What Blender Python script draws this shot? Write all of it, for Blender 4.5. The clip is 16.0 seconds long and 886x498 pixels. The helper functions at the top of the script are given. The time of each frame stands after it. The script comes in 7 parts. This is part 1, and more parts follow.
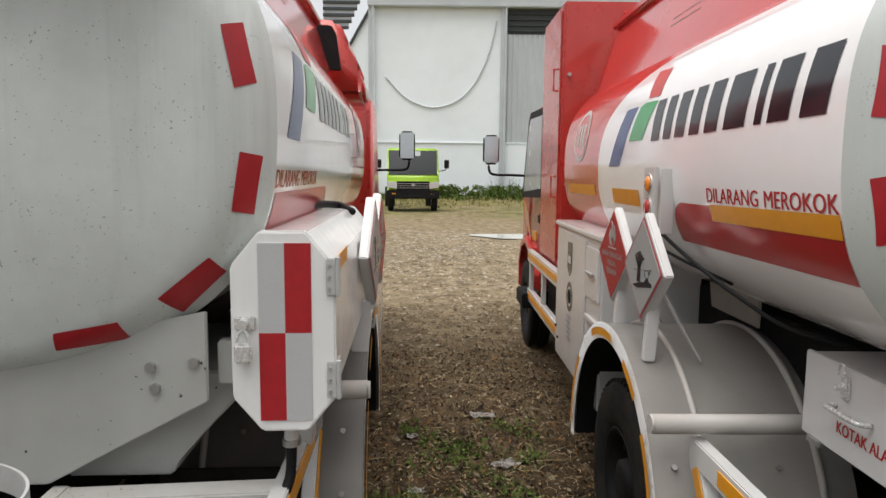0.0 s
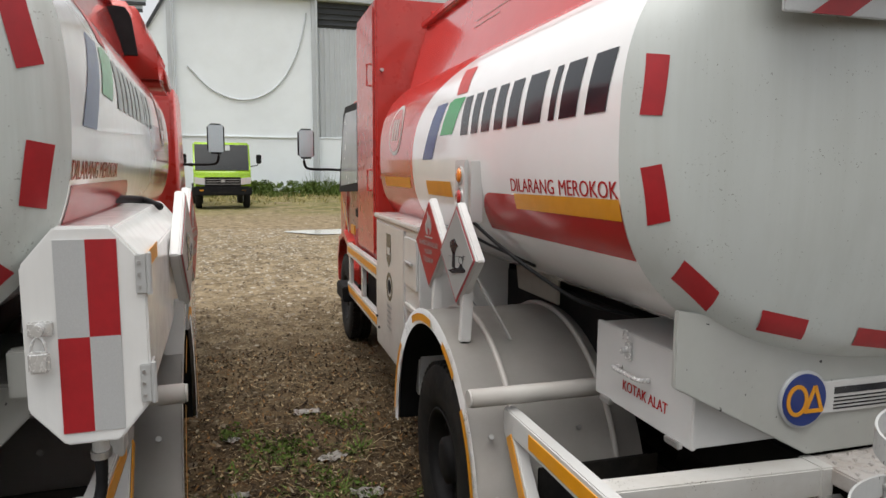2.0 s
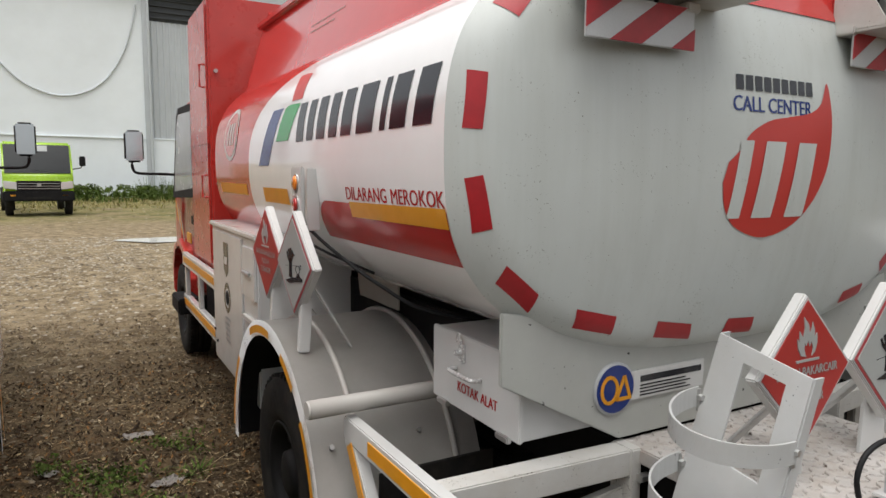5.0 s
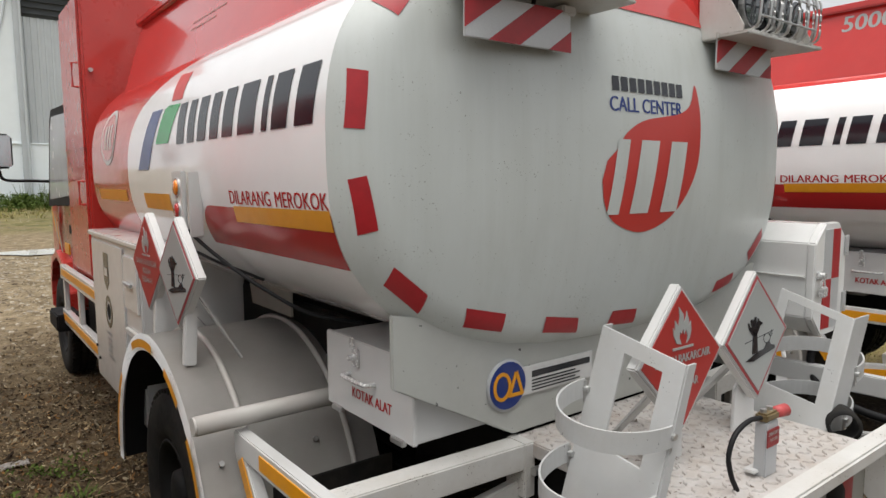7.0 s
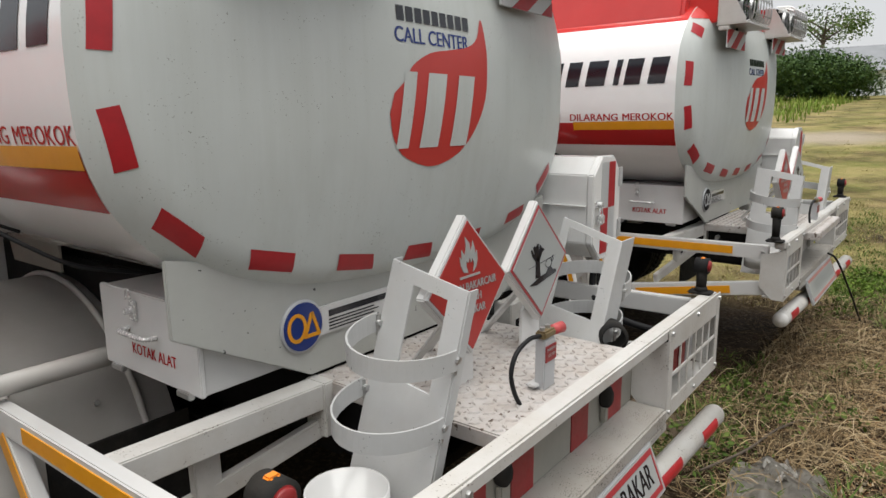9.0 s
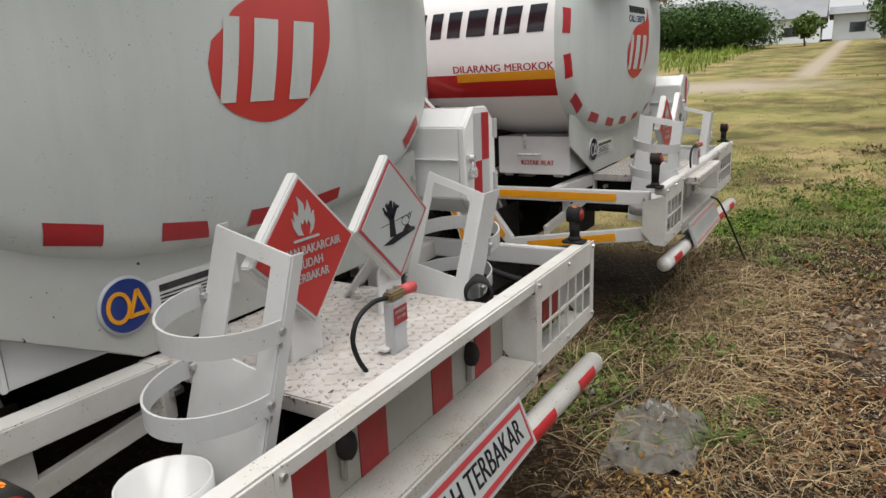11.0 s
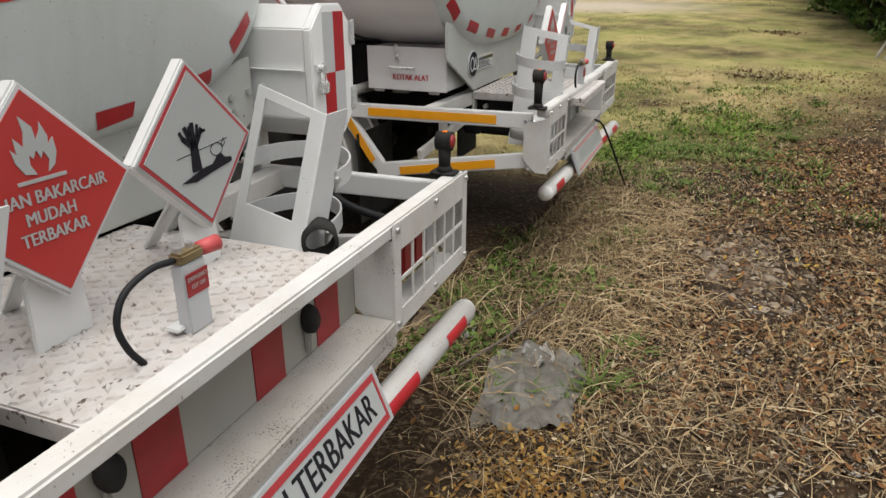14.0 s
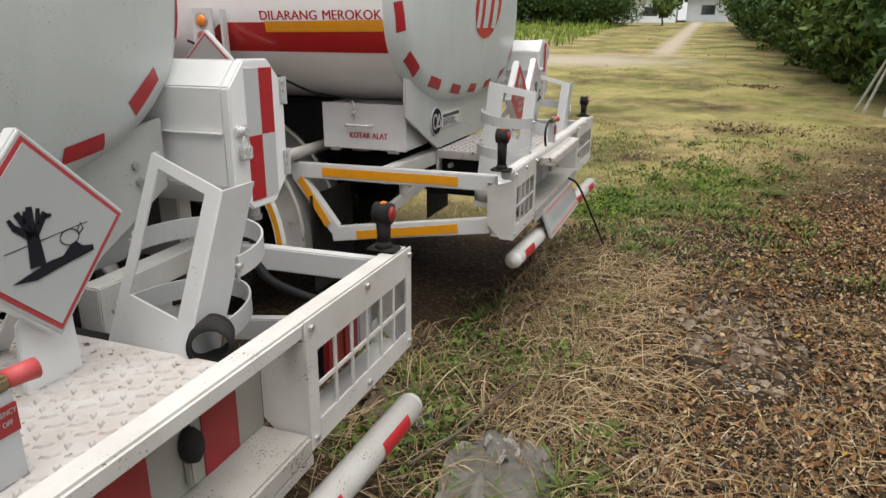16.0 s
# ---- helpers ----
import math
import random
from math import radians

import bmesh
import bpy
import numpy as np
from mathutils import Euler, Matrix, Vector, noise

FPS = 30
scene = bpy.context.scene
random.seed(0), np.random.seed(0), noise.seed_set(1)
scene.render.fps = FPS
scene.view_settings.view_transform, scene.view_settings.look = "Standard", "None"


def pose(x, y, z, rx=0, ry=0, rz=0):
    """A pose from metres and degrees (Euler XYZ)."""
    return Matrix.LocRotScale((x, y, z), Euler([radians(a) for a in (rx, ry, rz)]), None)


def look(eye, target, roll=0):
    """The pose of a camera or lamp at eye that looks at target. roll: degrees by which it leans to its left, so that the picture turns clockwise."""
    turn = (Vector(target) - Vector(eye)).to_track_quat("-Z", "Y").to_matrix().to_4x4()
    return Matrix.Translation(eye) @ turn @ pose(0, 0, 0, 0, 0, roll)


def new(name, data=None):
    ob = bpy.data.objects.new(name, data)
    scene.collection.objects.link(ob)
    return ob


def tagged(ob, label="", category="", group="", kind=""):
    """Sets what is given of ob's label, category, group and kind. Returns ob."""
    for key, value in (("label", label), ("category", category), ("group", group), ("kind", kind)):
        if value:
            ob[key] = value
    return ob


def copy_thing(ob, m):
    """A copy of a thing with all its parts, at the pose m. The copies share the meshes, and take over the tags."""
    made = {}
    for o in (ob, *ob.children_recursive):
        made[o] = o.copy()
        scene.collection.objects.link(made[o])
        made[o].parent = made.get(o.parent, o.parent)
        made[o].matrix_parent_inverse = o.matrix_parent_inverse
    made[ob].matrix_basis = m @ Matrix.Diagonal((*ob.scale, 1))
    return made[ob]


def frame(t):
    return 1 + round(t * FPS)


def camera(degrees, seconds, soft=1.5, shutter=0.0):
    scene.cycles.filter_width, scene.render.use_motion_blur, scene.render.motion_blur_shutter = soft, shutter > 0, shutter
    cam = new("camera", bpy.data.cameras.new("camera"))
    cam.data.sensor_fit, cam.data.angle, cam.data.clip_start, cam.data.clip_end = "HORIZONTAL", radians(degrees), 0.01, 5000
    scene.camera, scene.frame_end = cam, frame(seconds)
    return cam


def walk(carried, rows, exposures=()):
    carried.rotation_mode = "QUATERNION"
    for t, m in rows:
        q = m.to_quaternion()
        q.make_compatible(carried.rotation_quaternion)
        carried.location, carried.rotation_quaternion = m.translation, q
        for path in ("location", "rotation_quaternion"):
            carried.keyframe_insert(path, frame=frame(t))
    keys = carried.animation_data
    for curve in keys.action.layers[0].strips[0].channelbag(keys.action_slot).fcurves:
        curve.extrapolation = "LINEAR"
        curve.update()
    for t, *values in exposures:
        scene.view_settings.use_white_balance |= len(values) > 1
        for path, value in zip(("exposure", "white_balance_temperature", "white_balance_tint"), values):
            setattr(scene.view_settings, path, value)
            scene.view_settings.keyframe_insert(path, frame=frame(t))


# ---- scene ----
cam = camera(68.1, 16.0)
PATH = [
    (0, (-1.803, -1.215, 1.573), (-1.784, 0.772, 1.348), 0.5),
    (0.5, (-1.823, -1.229, 1.57), (-1.713, 0.754, 1.334), 0.8),
    (1, (-1.826, -1.233, 1.564), (-1.577, 0.736, 1.323), 0.6),
    (1.5, (-1.822, -1.239, 1.56), (-1.428, 0.706, 1.314), 0.5),
    (2, (-1.815, -1.251, 1.562), (-1.253, 0.654, 1.327), 0.3),
    (2.5, (-1.802, -1.264, 1.567), (-1.089, 0.591, 1.342), 0.3),
    (3, (-1.789, -1.271, 1.57), (-0.965, 0.536, 1.337), 0.2),
    (3.5, (-1.78, -1.279, 1.573), (-0.889, 0.497, 1.344), -0.0),
    (3.7, (-1.79, -1.278, 1.581), (-0.885, 0.491, 1.352), 0.2),
    (5.8, (-1.759, -1.277, 1.571), (-0.719, 0.419, 1.369), 0.4),
    (6, (-1.756, -1.282, 1.57), (-0.694, 0.401, 1.374), 0.4),
    (6.5, (-1.74, -1.284, 1.572), (-0.607, 0.352, 1.369), 0.1),
    (7, (-1.722, -1.286, 1.572), (-0.51, 0.291, 1.36), -0.3),
    (7.5, (-1.705, -1.288, 1.569), (-0.42, 0.227, 1.337), -0.6),
    (8, (-1.683, -1.295, 1.563), (-0.31, 0.134, 1.289), -0.3),
    (8.5, (-1.662, -1.31, 1.555), (-0.199, 0.016, 1.238), -0.7),
    (9, (-1.63, -1.325, 1.541), (-0.066, -0.138, 1.162), -0.5),
    (9.5, (-1.595, -1.341, 1.524), (0.033, -0.256, 1.104), -0.6),
    (9.7, (-1.575, -1.345, 1.51), (0.068, -0.293, 1.072), -0.6),
    (11.8, (-1.318, -1.486, 1.493), (0.375, -0.563, 0.961), -3.8),
    (12, (-1.293, -1.487, 1.484), (0.427, -0.623, 0.94), -3.2),
    (12.5, (-1.246, -1.477, 1.467), (0.468, -0.667, 0.831), -3.3),
    (13, (-1.194, -1.452, 1.459), (0.533, -0.708, 0.778), -1.5),
    (13.5, (-1.11, -1.415, 1.445), (0.649, -0.766, 0.749), 0.4),
    (14, (-1.01, -1.36, 1.443), (0.731, -0.708, 0.706), 0.4),
    (14.5, (-0.927, -1.32, 1.454), (0.859, -0.721, 0.783), 0.9),
    (15, (-0.858, -1.314, 1.456), (0.957, -0.786, 0.803), 1.7),
    (15.5, (-0.782, -1.34, 1.452), (1.037, -0.802, 0.819), 0.5),
    (16, (-0.674, -1.385, 1.445), (1.125, -0.748, 0.847), 0.6),
]
EXPOSURES = [(0, 0.13), (2.5, 0.08), (6, 0.06), (9, 0.02), (12.5, 0.18), (14.5, 0.21), (16, 0.23)]
walk(cam, [(t, look(eye, target, roll)) for t, eye, target, roll in PATH], EXPOSURES)

# ---- world and light ----
world = bpy.data.worlds.new("sky")
scene.world = world
world.use_nodes = True
wn = world.node_tree.nodes
sky = wn.new("ShaderNodeTexSky")
sky.sky_type = 'NISHITA'
sky.sun_disc = False
sky.sun_elevation = radians(80)
sky.sun_rotation = radians(-117)
sky.air_density, sky.dust_density, sky.ozone_density = 1.0, 6.0, 1.0
grey = wn.new("ShaderNodeMixRGB")
grey.inputs[0].default_value = 0.75
grey.inputs[2].default_value = (11.2, 11.35, 11.5, 1)
world.node_tree.links.new(sky.outputs[0], grey.inputs[1])
world.node_tree.links.new(grey.outputs[0], wn["Background"].inputs[0])
wn["Background"].inputs[1].default_value = 0.079
sun_data = bpy.data.lights.new("sun", 'SUN')
sun_data.energy, sun_data.angle, sun_data.color = 3.7, radians(66), (1.0, 0.985, 0.955)
sun = new("sun", sun_data)
sun.matrix_world = look((-3, -1.5, 20), (0, 0, 0))


# ---- materials ----
def mat(name, color, rough=0.5, metal=0.0, vary=0.0, scale=4.0, bump=0.0, bscale=60.0, coat=0.0, dirt=None,
        dirt_amount=0.0, dirt_scale=3.0, speck=0.0, speck_scale=40.0, speck_color=(0.02, 0.02, 0.018), emit=0.0, streak=0.0, spec=0.5):
    """A principled material with colour variation, dirt patches, specks and fine relief, all in object space."""
    m = bpy.data.materials.new(name)
    m.use_nodes = True
    nt = m.node_tree
    p = nt.nodes["Principled BSDF"]
    p.inputs["Roughness"].default_value = rough
    p.inputs["Metallic"].default_value = metal
    p.inputs["Specular IOR Level"].default_value = spec
    p.inputs["Coat Weight"].default_value = coat
    p.inputs["Coat Roughness"].default_value = 0.05
    c = (*color, 1)
    p.inputs["Base Color"].default_value = c
    tc = nt.nodes.new("ShaderNodeTexCoord")

    def tex(s, detail=5.0, r=0.6):
        n = nt.nodes.new("ShaderNodeTexNoise")
        n.inputs["Scale"].default_value, n.inputs["Detail"].default_value, n.inputs["Roughness"].default_value = s, detail, r
        nt.links.new(tc.outputs["Object"], n.inputs["Vector"])
        return n

    def ramp(n, a, b):
        r = nt.nodes.new("ShaderNodeMapRange")
        r.inputs[1].default_value, r.inputs[2].default_value = a, b
        nt.links.new(n.outputs[0], r.inputs[0])
        return r

    last = None
    if vary:
        mix = nt.nodes.new("ShaderNodeMixRGB")
        mix.inputs[1].default_value = tuple(v * (1 - vary) for v in color) + (1,)
        mix.inputs[2].default_value = tuple(min(1, v * (1 + vary * 0.6)) for v in color) + (1,)
        nt.links.new(ramp(tex(scale), 0.3, 0.7).outputs[0], mix.inputs[0])
        last = mix
    if dirt_amount:
        mix = nt.nodes.new("ShaderNodeMixRGB")
        mul = nt.nodes.new("ShaderNodeMath")
        mul.operation = 'MULTIPLY'
        mul.inputs[1].default_value = dirt_amount
        nt.links.new(ramp(tex(dirt_scale, 9.0, 0.7), 0.42, 0.75).outputs[0], mul.inputs[0])
        nt.links.new(mul.outputs[0], mix.inputs[0])
        mix.inputs[1].default_value = c
        if last:
            nt.links.new(last.outputs[0], mix.inputs[1])
        mix.inputs[2].default_value = (*(dirt or (0.2, 0.17, 0.13)), 1)
        last = mix
    if streak:
        mp = nt.nodes.new("ShaderNodeMapping")
        mp.inputs["Scale"].default_value = (9, 9, 0.5)
        nt.links.new(tc.outputs["Object"], mp.inputs["Vector"])
        n = tex(1.0, 8.0, 0.65)
        nt.links.new(mp.outputs[0], n.inputs["Vector"])
        mul = nt.nodes.new("ShaderNodeMath")
        mul.operation = 'MULTIPLY'
        mul.inputs[1].default_value = streak
        nt.links.new(ramp(n, 0.48, 0.72).outputs[0], mul.inputs[0])
        mix = nt.nodes.new("ShaderNodeMixRGB")
        nt.links.new(mul.outputs[0], mix.inputs[0])
        mix.inputs[1].default_value = c
        if last:
            nt.links.new(last.outputs[0], mix.inputs[1])
        mix.inputs[2].default_value = (0.4, 0.42, 0.38, 1)
        last = mix
    if speck:
        mix = nt.nodes.new("ShaderNodeMixRGB")
        n = tex(speck_scale, 2.0, 0.5)
        big = tex(speck_scale * 0.06, 2.0, 0.5)
        add = nt.nodes.new("ShaderNodeMath")
        add.operation = 'MULTIPLY_ADD'
        add.inputs[1].default_value = 0.35
        nt.links.new(big.outputs[0], add.inputs[0])
        nt.links.new(n.outputs[0], add.inputs[2])
        nt.links.new(ramp(add, 0.93 - speck, 0.97 - speck).outputs[0], mix.inputs[0])
        mix.inputs[1].default_value = c
        if last:
            nt.links.new(last.outputs[0], mix.inputs[1])
        mix.inputs[2].default_value = (*speck_color, 1)
        last = mix
    if last:
        nt.links.new(last.outputs[0], p.inputs["Base Color"])
    if rough < 0.95 and (vary or dirt_amount):
        rr = nt.nodes.new("ShaderNodeMapRange")
        rr.inputs[3].default_value, rr.inputs[4].default_value = max(0.02, rough - 0.06), min(1, rough + 0.14)
        nt.links.new(tex(scale * 3 + 2).outputs[0], rr.inputs[0])
        nt.links.new(rr.outputs[0], p.inputs["Roughness"])
    if bump:
        b = nt.nodes.new("ShaderNodeBump")
        b.inputs["Strength"].default_value = min(1, bump)
        b.inputs["Distance"].default_value = 0.01
        nt.links.new(tex(bscale, 6.0).outputs[0], b.inputs["Height"])
        nt.links.new(b.outputs[0], p.inputs["Normal"])
    if emit:
        p.inputs["Emission Color"].default_value = c
        p.inputs["Emission Strength"].default_value = emit
    return m


# Tank end and lower parts use darker white copies, shade mixed into the colour.
FLANKWHITE = mat("glossy_white_paint", (0.86, 0.86, 0.85), 0.08, vary=0.03, coat=0.5, dirt_amount=0.08, dirt_scale=1.6, dirt=(0.5, 0.48, 0.42), bump=0.02, bscale=5)
WHITE = mat("white_paint", (0.6, 0.6, 0.59), 0.16, vary=0.04, coat=0.35, dirt_amount=0.12, dirt_scale=1.6, dirt=(0.45, 0.42, 0.36), bump=0.03, bscale=9)
LOCKERWHITE = mat("clean_white_paint", (0.8, 0.8, 0.785), 0.18, vary=0.04, coat=0.35, dirt_amount=0.15, dirt_scale=3, dirt=(0.5, 0.46, 0.38), bump=0.03, bscale=9, streak=0.12)
ENDWHITE = mat("dull_shaded_white_paint", (0.53, 0.56, 0.54), 0.33, vary=0.08, scale=1.6, dirt_amount=0.2, dirt_scale=1.3, dirt=(0.42, 0.42, 0.36), speck=0.045, speck_scale=170, speck_color=(0.26, 0.27, 0.24), bump=0.03, bscale=7, streak=0.42)
MILDEWWHITE = mat("mildewed_white_paint", (0.62, 0.655, 0.63), 0.36, vary=0.12, scale=1.4, dirt_amount=0.42, dirt_scale=1.9, dirt=(0.36, 0.37, 0.31), speck=0.055, speck_scale=150, speck_color=(0.3, 0.31, 0.28), bump=0.03, bscale=7, streak=0.6)
# Saddle colour holds its grime and the shade below the tank end.
SADDLEWHITE = mat("grimy_shaded_saddle_paint", (0.42, 0.425, 0.4), 0.4, vary=0.1, scale=3, dirt_amount=0.4, dirt_scale=2.5, dirt=(0.3, 0.29, 0.25), speck=0.03, speck_scale=60, bump=0.03, bscale=12, streak=0.4)
RACKWHITE = mat("handled_white_paint", (0.45, 0.455, 0.45), 0.35, vary=0.06, scale=6, dirt_amount=0.25, dirt_scale=8, dirt=(0.38, 0.35, 0.3), speck=0.015, speck_scale=140, bump=0.03, bscale=30)
# Ledge and recess paints: grime plus the under-bar shade in one base colour.
GRIMYSHADEWHITE = mat("grimy_shaded_white_paint", (0.36, 0.345, 0.315), 0.55, vary=0.12, scale=5, dirt_amount=0.5, dirt_scale=6, dirt=(0.3, 0.26, 0.21), speck=0.1, speck_scale=210, bump=0.08, bscale=40)
GRIMYSHADEPANEL = mat("grimy_shaded_recess_paint", (0.27, 0.262, 0.23), 0.5, vary=0.12, scale=5, dirt_amount=0.5, dirt_scale=4, dirt=(0.25, 0.23, 0.18), bump=0.04, bscale=30)
# Wing white: dust, and the tank's shade on the wings, in the colour.
DUSTYSHADEWHITE = mat("dusty_shaded_white_paint", (0.43, 0.41, 0.385), 0.42, vary=0.08, scale=5, dirt_amount=0.4, dirt_scale=3.5, dirt=(0.34, 0.3, 0.25), bump=0.04, bscale=20, streak=0.3)
# Frame white: real dirt, and a base lowered for shade near the ground.
FRAMEWHITE = mat("dirty_shaded_white_paint", (0.53, 0.52, 0.495), 0.4, vary=0.06, scale=7, dirt_amount=0.4, dirt_scale=5, dirt=(0.33, 0.28, 0.21), speck=0.045, speck_scale=170, speck_color=(0.1, 0.08, 0.06), bump=0.05, bscale=40)
DECKWHITE = mat("worn_deck_paint", (0.46, 0.435, 0.415), 0.5, vary=0.12, scale=9, dirt_amount=0.75, dirt_scale=14, dirt=(0.34, 0.28, 0.23), speck=0.1, speck_scale=50, speck_color=(0.12, 0.09, 0.07), bump=0.2, bscale=70)
RED = mat("red_paint", (0.56, 0.035, 0.03), 0.12, vary=0.08, coat=0.5, dirt_amount=0.06, dirt=(0.5, 0.25, 0.2))
CABRED = mat("cab_red_paint", (0.5, 0.04, 0.03), 0.25, vary=0.1, coat=0.4, dirt_amount=0.1, dirt=(0.4, 0.2, 0.15))
TAPERED = mat("red_reflective_tape", (0.38, 0.012, 0.018), 0.35, vary=0.12, scale=30, dirt_amount=0.1, dirt_scale=12, dirt=(0.1, 0.02, 0.02))
# Red with grime, darkened to hold the shade of the bumper recess.
DULLRED = mat("grimy_shaded_red", (0.26, 0.012, 0.014), 0.4, vary=0.15, scale=20, dirt_amount=0.3, dirt_scale=9, dirt=(0.1, 0.05, 0.04))
TAPESILVER = mat("silver_reflective_tape", (0.52, 0.53, 0.53), 0.35, metal=0.2, vary=0.06, scale=300, bump=0.05, bscale=400)
TAPEYELLOW = mat("amber_reflective_tape", (0.74, 0.31, 0.006), 0.35, vary=0.1, scale=20, dirt_amount=0.15, dirt_scale=10)
FADEDRED = mat("faded_red_print", (0.42, 0.2, 0.18), 0.5, vary=0.15, scale=20)
BRICKRED = mat("brick_red_print", (0.33, 0.03, 0.036), 0.4, vary=0.1, scale=30)
DECALRED = mat("red_decal", (0.42, 0.025, 0.025), 0.16, vary=0.06)
FADEDGREY = mat("faded_grey_print", (0.2, 0.2, 0.2), 0.5, vary=0.2, scale=30)
DROPRED = mat("orange_red_decal", (0.49, 0.042, 0.034), 0.3, vary=0.05)
BLACK = mat("black_decal", (0.012, 0.013, 0.018), 0.14)
NAVY = mat("navy_decal", (0.01, 0.03, 0.17), 0.16)
GREEN = mat("green_decal", (0.02, 0.3, 0.07), 0.16)
RUBBER = mat("black_rubber", (0.014, 0.014, 0.014), 0.8, spec=0.2, vary=0.3, scale=14, bump=0.1, bscale=90, dirt_amount=0.3, dirt_scale=8, dirt=(0.08, 0.068, 0.052))
HOSE = mat("black_hose", (0.009, 0.009, 0.01), 0.6, spec=0.25, bump=0.05, bscale=120)
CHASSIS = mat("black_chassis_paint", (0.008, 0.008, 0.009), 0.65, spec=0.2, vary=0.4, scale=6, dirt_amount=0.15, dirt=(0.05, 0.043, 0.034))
STEEL = mat("galvanised_steel", (0.55, 0.55, 0.54), 0.35, metal=0.9, vary=0.15, scale=30)
CHROME = mat("bright_chrome", (0.72, 0.72, 0.71), 0.22, metal=0.45, vary=0.08, scale=40)
BRASS = mat("dull_brass", (0.32, 0.25, 0.14), 0.4, metal=0.8, vary=0.2, scale=40)
REDGRIP = mat("red_rubber_grip", (0.42, 0.06, 0.06), 0.5, vary=0.1, scale=60)
LENSRED = mat("red_lamp_lens", (0.42, 0.022, 0.016), 0.15, coat=0.6, bump=0.1, bscale=200)
LENSAMBER = mat("amber_lamp_lens", (0.8, 0.24, 0.02), 0.15, coat=0.6, bump=0.1, bscale=200)
DARKGLASS = mat("dark_glass", (0.03, 0.035, 0.04), 0.05, coat=0.6)
MIRROR = mat("mirror_glass", (0.5, 0.53, 0.54), 0.12, metal=1.0)
# Opaque pale colour stands for the brightness seen through the door glass.
DOORGLASS = mat("pale_door_glass", (0.36, 0.39, 0.4), 0.2, vary=0.1, scale=1.2)
SCREENGLASS = mat("tinted_windscreen_glass", (0.012, 0.014, 0.015), 0.12, spec=0.3, vary=0.2, scale=1.5)
HEADLAMP = mat("clear_headlight", (0.75, 0.77, 0.78), 0.15, metal=0.35, coat=0.6)
GREYPANEL = mat("grey_plate", (0.45, 0.46, 0.47), 0.4, metal=0.2, vary=0.05)
PLACARD = mat("white_grey_placard", (0.35, 0.365, 0.355), 0.32, metal=0.1, vary=0.03, scale=200)
REDPLACARD = mat("red_placard", (0.36, 0.03, 0.026), 0.3, vary=0.04)
GREENCAB = mat("lime_green_paint", (0.3, 0.5, 0.015), 0.22, coat=0.5, vary=0.05)
WALLWHITE = mat("white_cladding", (0.88, 0.93, 0.96), 0.5, vary=0.04, scale=0.4, dirt_amount=0.12, dirt_scale=0.7, dirt=(0.5, 0.52, 0.5))
ROOFGREY = mat("weathered_roof_sheet", (0.2, 0.21, 0.22), 0.6, vary=0.15, scale=0.6)
SHEETGREY = mat("grey_sheet_metal", (0.55, 0.58, 0.6), 0.45, metal=0.1, vary=0.08, scale=0.8)
DARKGREY = mat("dark_louvre_metal", (0.05, 0.055, 0.06), 0.6, vary=0.2, scale=2)


# ---- mesh helpers ----
def part(name, bm, material, parent=None, label="", smooth=False):
    me = bpy.data.meshes.new(name)
    bmesh.ops.recalc_face_normals(bm, faces=bm.faces)
    bm.to_mesh(me)
    bm.free()
    for m in (material if isinstance(material, (list, tuple)) else [material]):
        me.materials.append(m)
    if smooth:
        for p in me.polygons:
            p.use_smooth = True
    ob = new(name, me)
    if parent:
        ob.parent = parent
    if label:
        ob["label"] = label
    return ob


def block(bm, x0, x1, y0, y1, z0, z1, bevel=0.0, m=None):
    """A bevelled box between two corners."""
    t = Matrix.Translation(((x0 + x1) / 2, (y0 + y1) / 2, (z0 + z1) / 2)) @ Matrix.Diagonal((abs(x1 - x0), abs(y1 - y0), abs(z1 - z0), 1))
    r = bmesh.ops.create_cube(bm, size=1, matrix=t)
    if bevel:
        es = list({e for v in r["verts"] for e in v.link_edges})
        b = bmesh.ops.bevel(bm, geom=es, offset=bevel, segments=2, affect='EDGES')
        vs = list({v for f in b["faces"] for v in f.verts} | {v for v in r["verts"] if v.is_valid})
    else:
        vs = r["verts"]
    if m is not None:
        bmesh.ops.transform(bm, matrix=m, verts=vs)
    return vs


def boxed(x0, x1, y0, y1, z0, z1, bevel=0.006, m=None):
    bm = bmesh.new()
    block(bm, x0, x1, y0, y1, z0, z1, bevel, m)
    return bm


def beam(bm, a, b, w, h, bevel=0.004, up=(0, 0, 1)):
    """A rectangular bar from a to b: w across, h along up."""
    a, b = Vector(a), Vector(b)
    d = (b - a).normalized()
    side = d.cross(Vector(up)).normalized()
    top = side.cross(d)
    m = Matrix((side, d, top)).transposed().to_4x4()
    m.translation = (a + b) / 2
    L = (b - a).length
    return block(bm, -w / 2, w / 2, -L / 2, L / 2, -h / 2, h / 2, bevel, m)


def beamed(a, b, w, h, bevel=0.004, up=(0, 0, 1)):
    bm = bmesh.new()
    beam(bm, a, b, w, h, bevel, up)
    return bm


def rod(bm, a, b, r, seg=14, r2=None):
    a, b = Vector(a), Vector(b)
    d = b - a
    m = Matrix.Translation((a + b) / 2) @ d.to_track_quat('Z', 'Y').to_matrix().to_4x4()
    return bmesh.ops.create_cone(bm, cap_ends=True, segments=seg, radius1=r, radius2=r if r2 is None else r2, depth=d.length, matrix=m)["verts"]


def rodded(a, b, r, seg=14, r2=None):
    bm = bmesh.new()
    rod(bm, a, b, r, seg, r2)
    return bm


